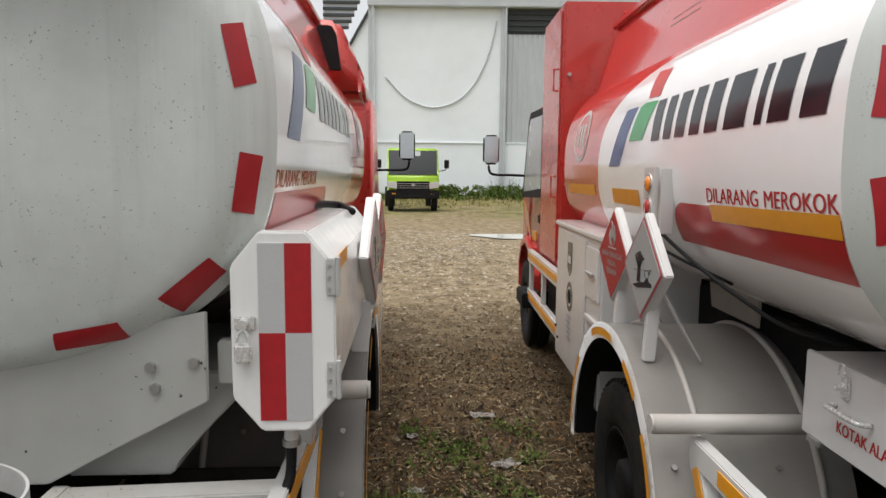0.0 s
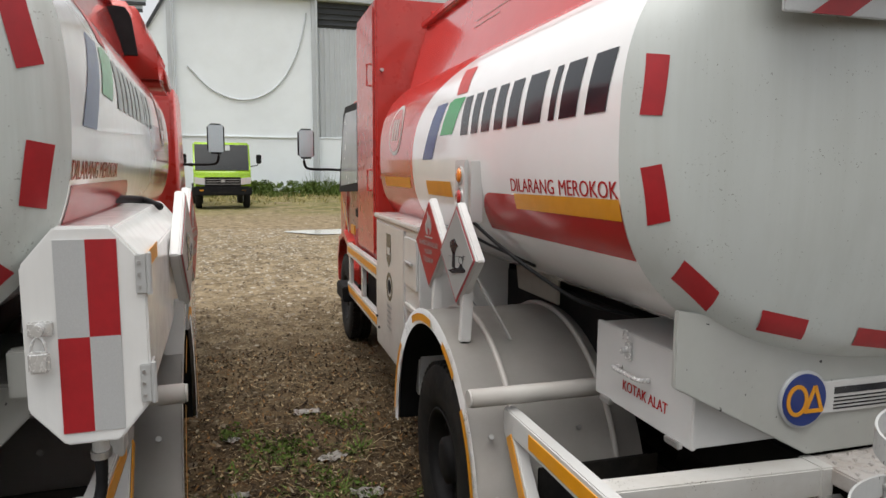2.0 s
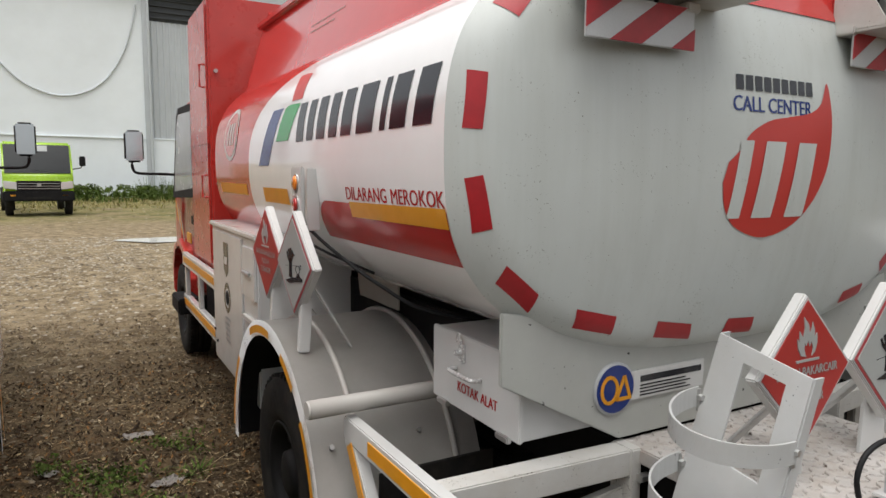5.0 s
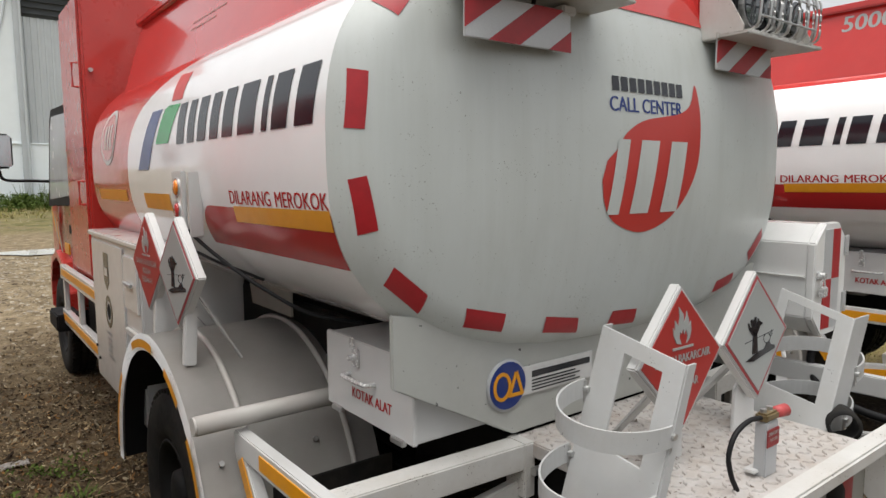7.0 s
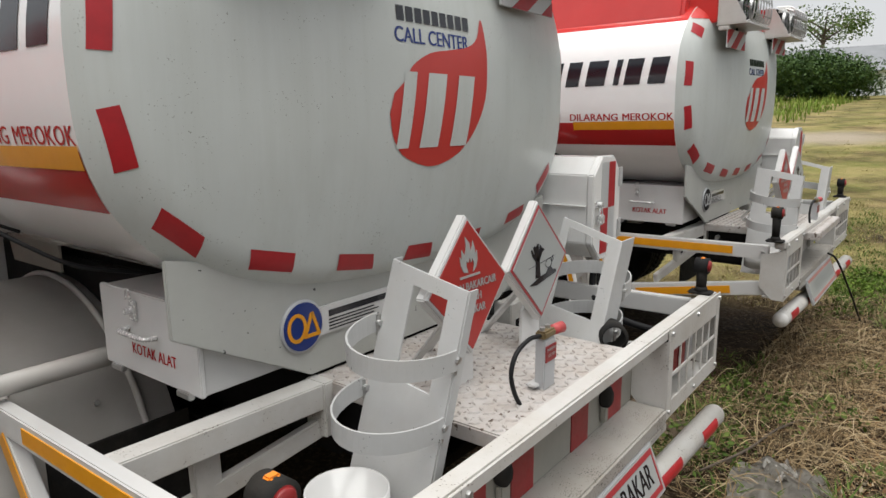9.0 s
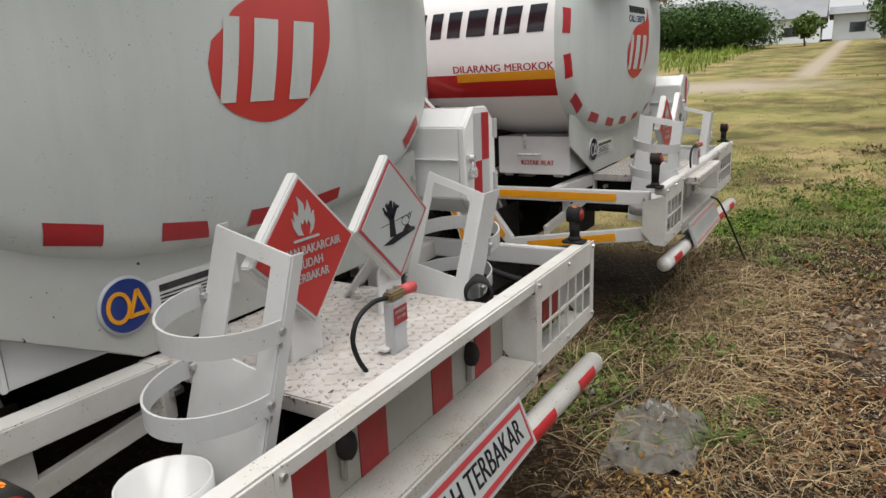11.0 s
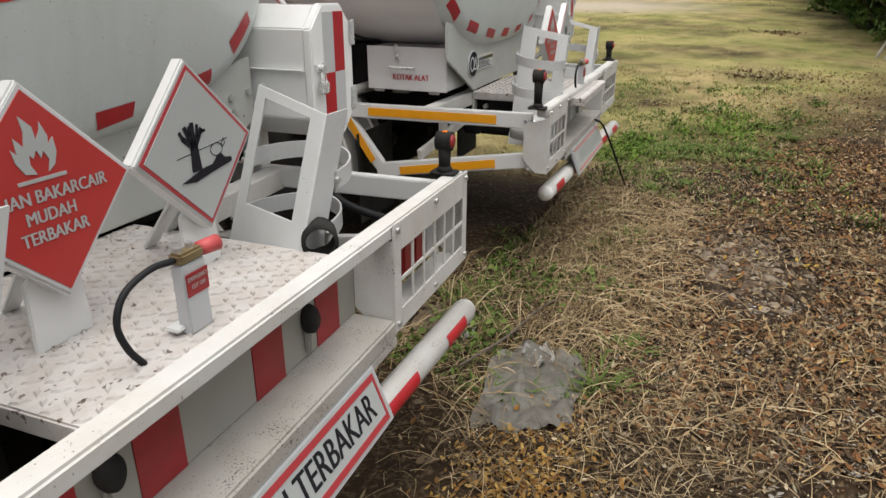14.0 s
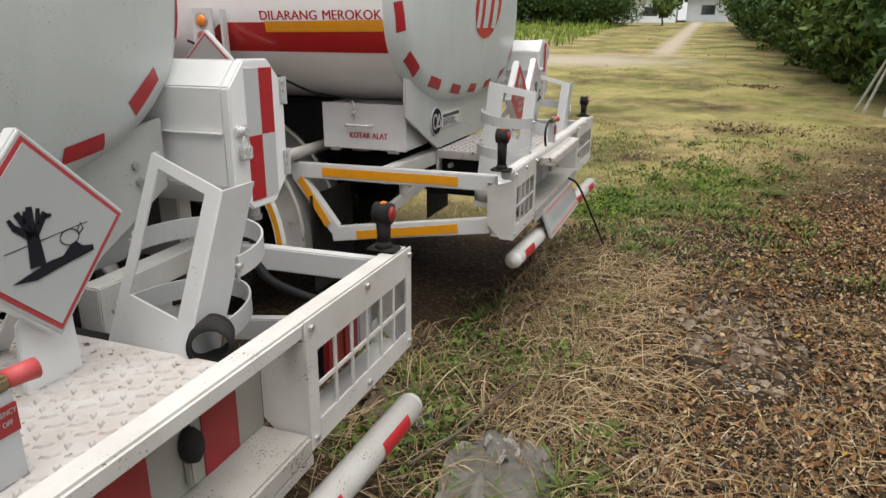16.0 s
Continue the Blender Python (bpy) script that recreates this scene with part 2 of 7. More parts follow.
def catmull(pts, n=8):
    pts = [Vector(p) for p in pts]
    ps = [2 * pts[0] - pts[1]] + pts + [2 * pts[-1] - pts[-2]]
    out = []
    for i in range(1, len(ps) - 2):
        p0, p1, p2, p3 = ps[i - 1:i + 3]
        for k in range(n):
            t = k / n
            out.append(0.5 * ((2 * p1) + (p2 - p0) * t + (2 * p0 - 5 * p1 + 4 * p2 - p3) * t * t + (3 * p1 - p0 - 3 * p2 + p3) * t ** 3))
    out.append(pts[-1])
    return out


def sweep(bm, pts, r, seg=10, section=None, up=(0, 0, 1), closed=False):
    """A tube, or a flat section, along a line of points."""
    pts = [Vector(p) for p in pts]
    rings = []
    n = len(pts)
    for i, p in enumerate(pts):
        d = (pts[(i + 1) % n] - pts[i - 1]) if closed else (pts[min(i + 1, n - 1)] - pts[max(i - 1, 0)])
        d.normalize()
        s = d.cross(Vector(up))
        if s.length < 1e-4:
            s = d.cross(Vector((1, 0, 0)))
        s.normalize()
        u = s.cross(d)
        sec = section or [(math.cos(2 * math.pi * k / seg) * r, math.sin(2 * math.pi * k / seg) * r) for k in range(seg)]
        rings.append([bm.verts.new(p + s * a + u * b) for a, b in sec])
    k = len(rings[0])
    for i in range(n if closed else n - 1):
        A, B = rings[i], rings[(i + 1) % n]
        for j in range(k):
            bm.faces.new((A[j], A[(j + 1) % k], B[(j + 1) % k], B[j]))
    if not closed:
        bm.faces.new(rings[0])
        bm.faces.new(rings[-1][::-1])


def prism(bm, poly, axis, a, b, bevel=0.0):
    """A polygon of two coordinates, drawn out along an axis from a to b."""
    def place(p, v):
        return {"x": (v, p[0], p[1]), "y": (p[0], v, p[1]), "z": (p[0], p[1], v)}[axis]
    lo = [bm.verts.new(place(p, a)) for p in poly]
    hi = [bm.verts.new(place(p, b)) for p in poly]
    n = len(poly)
    fs = [bm.faces.new(lo), bm.faces.new(hi[::-1])]
    fs += [bm.faces.new((lo[i], hi[i], hi[(i + 1) % n], lo[(i + 1) % n])) for i in range(n)]
    if bevel:
        es = list({e for f in fs for e in f.edges})
        bmesh.ops.bevel(bm, geom=es, offset=bevel, segments=2, affect='EDGES')


def prismed(poly, axis, a, b, bevel=0.0):
    bm = bmesh.new()
    prism(bm, poly, axis, a, b, bevel)
    return bm


def mapped(nu, nv, fn):
    """A sheet of nu by nv cells whose corners fn(u, v) gives, u and v from 0 to 1."""
    bm = bmesh.new()
    g = [[bm.verts.new(fn(i / nu, j / nv)) for j in range(nv + 1)] for i in range(nu + 1)]
    for i in range(nu):
        for j in range(nv):
            bm.faces.new((g[i][j], g[i + 1][j], g[i + 1][j + 1], g[i][j + 1]))
    return bm


def polysheet(poly, fn, cuts=3):
    """A flat outline, cut finely and laid on a surface by fn(a, b)."""
    bm = bmesh.new()
    f = bm.faces.new([bm.verts.new((a, b, 0)) for a, b in poly])
    bmesh.ops.triangulate(bm, faces=[f])
    bmesh.ops.subdivide_edges(bm, edges=bm.edges[:], cuts=cuts, use_grid_fill=True)
    for v in bm.verts:
        v.co = Vector(fn(v.co.x, v.co.y))
    return bm


def lettering(text, size, fn, bold=0.0, sx=1.0, align='CENTER', space=1.0, cut=0.03, box=None):
    """Words as a mesh: fn(a, b) lays the point a along, b up on a surface."""
    cu = bpy.data.curves.new("words", 'FONT')
    cu.body, cu.size, cu.align_x, cu.align_y, cu.offset, cu.space_character = text, size, align, 'CENTER', 0.0, space
    cu.resolution_u = 3
    ob = bpy.data.objects.new("words", cu)
    scene.collection.objects.link(ob)
    me = bpy.data.meshes.new_from_object(ob)
    bpy.data.objects.remove(ob)
    bm = bmesh.new()
    bm.from_mesh(me)
    bpy.data.meshes.remove(me)
    if box:   # fit the words into a width and height about their middle
        xs, ys = [v.co.x for v in bm.verts], [v.co.y for v in bm.verts]
        for v in bm.verts:
            v.co.x = (v.co.x - (min(xs) + max(xs)) / 2) * box[0] / (max(xs) - min(xs))
            v.co.y = (v.co.y - (min(ys) + max(ys)) / 2) * box[1] / (max(ys) - min(ys))
    bmesh.ops.triangulate(bm, faces=bm.faces)
    for _ in range(2):
        long = [e for e in bm.edges if e.calc_length() > cut]
        if long:
            bmesh.ops.subdivide_edges(bm, edges=long, cuts=1)
    bmesh.ops.triangulate(bm, faces=bm.faces)
    out = bmesh.new()
    for k, shift in enumerate((-bold, 0.0, bold) if bold else (0.0,)):
        base = {}
        for v in bm.verts:
            a, b = v.co.x * sx + shift, v.co.y
            p = Vector(fn(a, b))
            n = (Vector(fn(a + 0.002, b)) - p).cross(Vector(fn(a, b + 0.002)) - p).normalized()
            base[v] = out.verts.new(p + n * 0.00015 * k)
        for f in bm.faces:
            out.faces.new([base[v] for v in f.verts])
    bm.free()
    return out


def flatwords(origin, right, up):
    o, r, u = Vector(origin), Vector(right).normalized(), Vector(up).normalized()
    return lambda a, b: o + r * a + u * b


# ---- the tanker ----
CX, TA, TB, TN, CZ, TL = -0.008, 1.012, 0.585, 2.7, 1.65, 2.85   # tank: centre, half width, half height, squareness, axis height, length
RIM = 0.06                                                    # where the shell meets the domed end
SPLIT = 2.04                                                   # height of the red-white line


def sect(th):
    c, s = math.cos(th), math.sin(th)
    return CX + TA * math.copysign(abs(c) ** (2 / TN), c), CZ + TB * math.copysign(abs(s) ** (2 / TN), s)


TH0 = math.asin(((SPLIT - CZ) / TB) ** (TN / 2))


def flank(y, z, side, off=0.0016):
    """A point on the tank's side at the height z."""
    return (CX + side * (TA * (1 - min(0.999, abs(z - CZ) / TB) ** TN) ** (1 / TN) + off), y, z)


def tail(x, z, off=0.0018):
    """A point on the tank's domed rear end."""
    r = ((abs(x - CX) / TA) ** TN + (abs(z - CZ) / TB) ** TN) ** (1 / TN)
    return (x, -0.13 * (1 - r * r) + 0.06 * max(0, (min(r, 1) - 0.88) / 0.12) ** 2.3 - off, z)


def white_end(z):
    """How far forward the white paint reaches at a height."""
    return 2.0 if z <= 1.6 else 1.2 + 0.8 * math.sqrt(max(0, 1 - ((z - 1.6) / 0.44) ** 2))


def around(v):
    """Angle round the belly, from the left red-white line down and up to the right one."""
    return math.pi - TH0 + v * (math.pi + 2 * TH0)


def put(bm, m):
    bmesh.ops.transform(bm, matrix=m, verts=bm.verts)
    return bm


def placard(parent, m, kind, name="hazard_placard"):
    """A diamond sign in a folded white tray; local x right, z up, face towards -y."""
    D = 0.188
    p = part(name, put(prismed([(0, -D), (D, 0), (0, D), (-D, 0)], "y", -0.018, 0.012, 0.004), m), WHITE, parent, "white folded steel diamond sign tray")
    d = 0.18
    if kind == "flame":
        part("sign_border", put(prismed([(0, -d), (d, 0), (0, d), (-d, 0)], "y", -0.0215, -0.0185), m), TAPESILVER, p)
        e = d - 0.009
        part("sign_face", put(prismed([(0, -e), (e, 0), (0, e), (-e, 0)], "y", -0.0235, -0.0205), m), REDPLACARD, p, "red flammable liquid sign face")
        out = [(-0.028, 0.04), (-0.04, 0.06), (-0.043, 0.083), (-0.034, 0.073), (-0.034, 0.1), (-0.02, 0.083), (-0.014, 0.105), (-0.017, 0.132),
               (0.002, 0.112), (0.004, 0.09), (0.014, 0.104), (0.017, 0.118), (0.026, 0.094), (0.024, 0.08), (0.035, 0.09), (0.036, 0.066), (0.028, 0.046),
               (0.014, 0.036), (0.02, 0.055), (0.012, 0.072), (0.006, 0.06), (0.0, 0.075), (-0.008, 0.062), (-0.014, 0.07), (-0.016, 0.054), (-0.008, 0.036)]
        part("flame_symbol", put(prismed(out, "y", -0.0255, -0.0232), m), PLACARD, p, "pale grey flame symbol")
        part("symbol_line", put(prismed([(-0.045, 0.024), (0.045, 0.024), (0.045, 0.03), (-0.045, 0.03)], "y", -0.0255, -0.0232), m), PLACARD, p)
        for k, words in enumerate(("BAHAN BAKARCAIR", "MUDAH", "TERBAKAR")):
            bm = lettering(words, 0.031, lambda a, b: (a, -0.0252, 0.0 - 0.033 * k + b), 0.0008, 0.86)
            part("sign_lettering", put(bm, m), PLACARD, p)
    else:
        e = d - 0.007
        part("sign_border", put(prismed([(0, -d), (d, 0), (0, d), (-d, 0)], "y", -0.0205, -0.0175), m), PLACARD, p)
        part("red_border", put(prismed([(0, -e), (e, 0), (0, e), (-e, 0)], "y", -0.022, -0.019), m), BRICKRED, p, "thin brick red border line")
        e -= 0.0115
        part("sign_face", put(prismed([(0, -e), (e, 0), (0, e), (-e, 0)], "y", -0.0238, -0.021), m), PLACARD, p, "silver grey sign face")
        bm = bmesh.new()
        for a, b, w in (((-0.021, -0.048), (-0.019, 0.012), 0.03), ((-0.021, 0.004), (-0.05, 0.028), 0.015), ((-0.02, 0.006), (-0.04, 0.05), 0.015),
                        ((-0.019, 0.006), (-0.016, 0.056), 0.015), ((-0.018, 0.004), (0.012, 0.04), 0.015), ((-0.046, 0.022), (-0.056, 0.042), 0.009),
                        ((-0.03, 0.03), (-0.024, 0.05), 0.008), ((0.006, 0.032), (0.022, 0.034), 0.008), ((-0.006, 0.022), (0.0, 0.05), 0.009)):
            va, vb = Vector(a), Vector(b)
            n = (vb - va).orthogonal().normalized() * w / 2
            prism(bm, [tuple(va - n), tuple(va + n), tuple(vb + n * 0.7), tuple(vb - n * 0.7)], "y", -0.0258, -0.0234)
        part("dead_tree_symbol", put(bm, m), BLACK, p, "black bare tree symbol")
        part("ground_symbol", put(prismed([(-0.072, -0.064), (-0.03, -0.053), (0.0, -0.045), (0.03, -0.043), (0.046, -0.03), (0.06, -0.024), (0.072, -0.036), (0.094, -0.04), (0.094, -0.05), (0.02, -0.061), (-0.03, -0.07)], "y", -0.0258, -0.0234), m), BLACK, p)
        bm = bmesh.new()
        sweep(bm, [(0.05 + 0.02 * math.cos(k * 0.45), -0.0242, -0.014 + 0.014 * math.sin(k * 0.45)) for k in range(14)], 0.0012, 5, closed=True)
        sweep(bm, [(0.066, -0.0242, -0.008), (0.078, -0.0242, 0.006), (0.08, -0.0242, -0.006), (0.068, -0.0242, -0.014)], 0.0012, 5)
        rod(bm, (-0.075, -0.0242, -0.012), (0.092, -0.0242, 0.004), 0.0008, 5)
        part("fish_symbol", put(bm, m), BLACK, p, "thin outline of a dead fish")
    return p


def ring(profile, m, seg=40):
    """A turned shape: profile of (radius, offset) turned about local x."""
    bm = bmesh.new()
    rows = []
    for k in range(seg):
        a = 2 * math.pi * k / seg
        rows.append([bm.verts.new((o, r * math.cos(a), r * math.sin(a))) for r, o in profile])
    for k in range(seg):
        A, B = rows[k], rows[(k + 1) % seg]
        for j in range(len(profile) - 1):
            bm.faces.new((A[j], A[j + 1], B[j + 1], B[j]))
    bmesh.ops.transform(bm, matrix=m, verts=bm.verts)
    return bm


def wheel(parent, x, y, z, side, r=0.395, w=0.21):
    m = Matrix.Translation((x, y, z)) @ Matrix.Diagonal((side, 1, 1, 1))
    h = w / 2
    wh = part("wheel", ring([(0.2, -h * 0.75), (0.24, -h * 0.98), (r * 0.82, -h), (r * 0.95, -h * 0.93), (r, -h * 0.72), (r, -h * 0.3), (r - 0.012, -h * 0.28), (r - 0.012, -h * 0.2), (r, -h * 0.18), (r, h * 0.18), (r - 0.012, h * 0.2), (r - 0.012, h * 0.28),
                             (r, h * 0.3), (r, h * 0.72), (r * 0.95, h * 0.93), (r * 0.82, h), (0.24, h * 0.98), (0.2, h * 0.75)], m, 44), RUBBER, parent, "worn black truck tyre", True)
    part("rim", ring([(0.2, -h * 0.75), (0.2, h * 0.8), (0.215, h * 0.9), (0.205, h * 0.92), (0.19, h * 0.7), (0.17, h * 0.25), (0.1, h * 0.2), (0.09, h * 0.75), (0.06, h * 0.85), (0.0, h * 0.85)], m, 28), CHASSIS, wh, "dark dusty steel wheel rim", True)
    for k in range(6):
        a = k * math.pi / 3
        c = Vector((h * 0.24, 0.135 * math.cos(a), 0.135 * math.sin(a)))
        part("wheel_nut", put(rodded(c, c + Vector((0.03, 0, 0)), 0.014, 6), m), CHASSIS, wh)
    bm = bmesh.new()
    for k in range(56):
        a = 2 * math.pi * k / 56
        for o in (-0.62, 0.62):
            block(bm, o * h - 0.024, o * h + 0.024, -0.011, 0.011, r - 0.01, r + 0.006, 0, m @ Matrix.Rotation(a, 4, 'X'))
    tagged(part("tread", bm, RUBBER, wh, "worn tread blocks"), kind="stuff")
    return wh


def tanker():
    T = new("tanker_truck")
    tagged(T, "white and red fuel tanker truck parked on gravel", "truck", "parked tankers")

    # tank shell, white belly, red front and top, domed ends
    nv = 192
    def belly(u, v):
        x, z = sect(around(v))
        return x, RIM + u * (white_end(z) - RIM), z
    tank = part("tank", mapped(14, nv, belly), FLANKWHITE, T, "glossy white oval steel tank shell", True)
    def forward(u, v):
        x, z = sect(around(v))
        return x, white_end(z) + u * (TL - white_end(z)), z
    part("red_shell", mapped(10, nv, forward), RED, tank, "glossy red painted tank front", True)
    def crown(u, v):
        x, z = sect(TH0 + v * (math.pi - 2 * TH0))
        return x, RIM + u * (TL - RIM), z
    part("red_crown", mapped(12, 48, crown), RED, tank, "glossy red tank top", True)
    def rear(u, v):
        th = 2 * math.pi * v
        x, z = sect(th)
        u = 1 - (1 - u) ** 1.6
        return tail(CX + (x - CX) * max(u, 0.004), CZ + (z - CZ) * max(u, 0.004), 0)
    end = part("tank_end", mapped(40, 180, rear), ENDWHITE, tank, "dull white domed tank end with faint grey streaks, shade in its paint", True)
    front = mapped(8, 60, lambda u, v: (lambda p: (CX + (p[0] - CX) * (1 - u * 0.999), TL + 0.14 * (1 - (1 - u) ** 2), CZ + (p[1] - CZ) * (1 - u * 0.999)))(sect(2 * math.pi * v)))
    part("front_dome", front, RED, tank, "", True)
    half = abs(flank(0, SPLIT + 0.012, 1, 0)[0] - CX)
    def cap(u, v):
        x = CX + (2 * u - 1) * half * 0.985
        top = CZ + TB * (1 - (abs(x - CX) / TA) ** TN) ** (1 / TN)
        z0 = SPLIT + 0.012
        return tail(x, z0 + v * max(0.001, (top - z0)) * 0.985, 0.003)
    part("red_cap", mapped(60, 8, cap), RED, end, "red painted upper edge of tank end", True)
    # red tape round the tank end
    left = [[(-0.981, 1.819), (-0.944, 1.812), (-0.957, 1.684), (-0.993, 1.687)], [(-0.988, 1.572), (-0.954, 1.581), (-0.928, 1.456), (-0.965, 1.444)],
            [(-0.887, 1.368), (-0.797, 1.292), (-0.803, 1.241), (-0.898, 1.322)], [(-0.684, 1.248), (-0.555, 1.218), (-0.554, 1.165), (-0.678, 1.194)],
            [(-0.406, 1.191), (-0.27, 1.169), (-0.255, 1.119), (-0.403, 1.142)], [(-0.116, 1.17), (0.005, 1.163), (0.019, 1.111), (-0.123, 1.122)],
            [(-0.912, 1.975), (-0.868, 2.03), (-0.826, 1.995), (-0.87, 1.94)]]
    right = [[(0.16, 1.165), (0.285, 1.175), (0.284, 1.135), (0.173, 1.118)], [(0.47, 1.203), (0.595, 1.224), (0.605, 1.179), (0.464, 1.161)],
             [(0.785, 1.378), (0.81, 1.343), (0.715, 1.253), (0.68, 1.292)], [(0.925, 1.577), (0.965, 1.569), (0.943, 1.445), (0.905, 1.454)],
             [(0.91, 1.829), (0.948, 1.84), (0.972, 1.72), (0.933, 1.705)], [(0.912, 1.975), (0.868, 2.03), (0.826, 1.995), (0.87, 1.94)]]
    for q in left + right:
        part("red_tape", polysheet(q, lambda x, z: tail(x, z, 0.002), 6), TAPERED, end, "red reflective tape patch", True)

    # call-centre drop on the tank end, words above it
    edge = [(-0.258, 1.62), (-0.214, 1.656), (-0.179, 1.699), (-0.104, 1.735), (-0.008, 1.751), (0.081, 1.766), (0.137, 1.797), (0.169, 1.858), (0.188, 1.792),
            (0.193, 1.722), (0.182, 1.616), (0.129, 1.52), (0.054, 1.452), (-0.038, 1.418), (-0.119, 1.417), (-0.216, 1.451), (-0.26, 1.503), (-0.275, 1.566)]
    drop = [(p.x, p.y) for p in catmull([(a, b, 0) for a, b in edge], 4)]
    dp = part("call_drop", polysheet(drop, lambda x, z: tail(x, z, 0.002), 4), DROPRED, end, "orange red drop shaped decal with pale bars", True)
    for q in ([(-0.215, 1.68), (-0.165, 1.68), (-0.198, 1.47), (-0.248, 1.47)],
              [(-0.115, 1.68), (-0.03, 1.68), (-0.065, 1.47), (-0.15, 1.47)],
              [(0.03, 1.68), (0.115, 1.68), (0.08, 1.47), (-0.005, 1.47)]):
        part("pale_bar", polysheet(q, lambda x, z: tail(x, z, 0.0035), 7), ENDWHITE, dp, "", True)
    for k in range(9):
        x = -0.236 + k * 0.0376
        part("name_bar", polysheet([(x, 1.813), (x + 0.03, 1.813), (x + 0.031, 1.853), (x + 0.001, 1.853)], lambda a, b: tail(a, b, 0.002), 2), BLACK, dp)
    part("call_lettering", lettering("CALL CENTER", 0.066, lambda a, b: tail(-0.08 + a, 1.777 + b, 0.0013), 0.0013, box=(0.335, 0.041)), NAVY, dp, "navy blue lettering")

    # striped boards under the lamp brackets
    for x0, x1, z0 in ((-0.765, -0.416, 1.89), (0.275, 0.62, 1.915)):
        y = -0.125
        bd = part("striped_board", boxed(x0, x1, y, y + 0.008, z0, z0 + 0.1, 0.002), TAPESILVER, T, "red and silver diagonal striped board")
        def clip(poly):
            return [(max(x0, min(x1, a)), max(z0, min(z0 + 0.1, b))) for a, b in poly]
        for a in (x0 - 0.13, x0 + 0.07, x0 + 0.27):
            q = []
            for u, v in ((a, 0.0), (a + 0.1, 0.0), (a + 0.25, 0.1), (a + 0.15, 0.1)):
                q.append((u, v))
            lo0, lo1, hi1, hi0 = q
            def cut(p, r):
                """Keeps a slanted edge inside the board."""
                (u0, v0), (u1, v1) = p, r
                pts = []
                for (u, v) in (p, r):
                    if u < x0:
                        v = v0 + (v1 - v0) * (x0 - u0) / (u1 - u0)
                        u = x0
                    if u > x1:
                        v = v0 + (v1 - v0) * (x1 - u0) / (u1 - u0)
                        u = x1
                    pts.append((u, max(0, min(0.1, v))))
                return pts
            l, r = cut(lo0, hi0), cut(lo1, hi1)
            poly = [l[0], r[0], r[1]]
            if lo0[0] < x0 and l[1][0] > x0 or lo0[0] >= x0:
                poly.append(l[1])
            if r[1][1] < 0.1 and hi0[0] < x1:
                poly.insert(3, (x1, 0.1))
            if l[0][1] > 0 and lo1[0] > x0:
                poly.insert(0, (x0, 0.0))
                poly = [poly[0]] + poly[2:] + [l[0]]
            poly = [(u, z0 + v) for k, (u, v) in enumerate(poly) if poly.index((u, v)) == k]
            part("red_stripe", prismed(poly, "y", y - 0.0022, y + 0.001), TAPERED, bd)
        for x in (x0 + 0.01, x1 - 0.01):
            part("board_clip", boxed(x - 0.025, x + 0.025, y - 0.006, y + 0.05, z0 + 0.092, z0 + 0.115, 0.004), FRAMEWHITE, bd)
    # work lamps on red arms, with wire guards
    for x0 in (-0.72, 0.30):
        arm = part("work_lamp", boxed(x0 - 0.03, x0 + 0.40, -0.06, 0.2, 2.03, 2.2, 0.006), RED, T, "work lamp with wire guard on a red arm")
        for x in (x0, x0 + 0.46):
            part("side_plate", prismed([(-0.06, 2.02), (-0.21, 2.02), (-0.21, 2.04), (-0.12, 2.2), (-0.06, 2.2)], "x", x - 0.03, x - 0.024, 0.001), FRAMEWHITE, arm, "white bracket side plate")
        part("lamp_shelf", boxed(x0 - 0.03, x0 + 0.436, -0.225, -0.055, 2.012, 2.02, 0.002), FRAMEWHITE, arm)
        part("lamp_housing", boxed(x0 + 0.0, x0 + 0.41, -0.15, -0.06, 2.04, 2.2, 0.025), CHASSIS, arm, "black plastic lamp housing")
        for k in range(2):
            l = part("lamp_bezel", rodded((x0 + 0.11 + 0.19 * k, -0.168, 2.12), (x0 + 0.11 + 0.19 * k, -0.145, 2.12), 0.068, 24), STEEL, arm)
            part("lamp_lens", rodded((x0 + 0.11 + 0.19 * k, -0.172, 2.12), (x0 + 0.11 + 0.19 * k, -0.165, 2.12), 0.06, 24), DARKGLASS, l)
        for k in range(7):
            xx = x0 + 0.02 + k * 0.063
            bm = bmesh.new()
            sweep(bm, catmull([(xx, -0.15, 2.02), (xx, -0.22, 2.035), (xx, -0.235, 2.08), (xx, -0.235, 2.16), (xx, -0.21, 2.205), (xx, -0.12, 2.21)], 4), 0.0045, 6)
            part("guard_wire", bm, STEEL, arm)
        for z in (2.07, 2.15):
            part("guard_wire", rodded((x0 + 0.02, -0.235, z), (x0 + 0.4, -0.235, z), 0.004, 6), STEEL, arm)
        bm = bmesh.new()
        sweep(bm, catmull([(x0 + 0.2, -0.1, 2.02), (x0 + 0.16, -0.12, 1.97), (x0 + 0.12, -0.1, 1.99), (x0 + 0.05, 0.0, 2.08), (x0 - 0.04, 0.05, 2.3)], 5), 0.006, 6)
        part("lamp_cable", bm, HOSE, arm)
    # red coaming along the tank top
    zt = 2.12
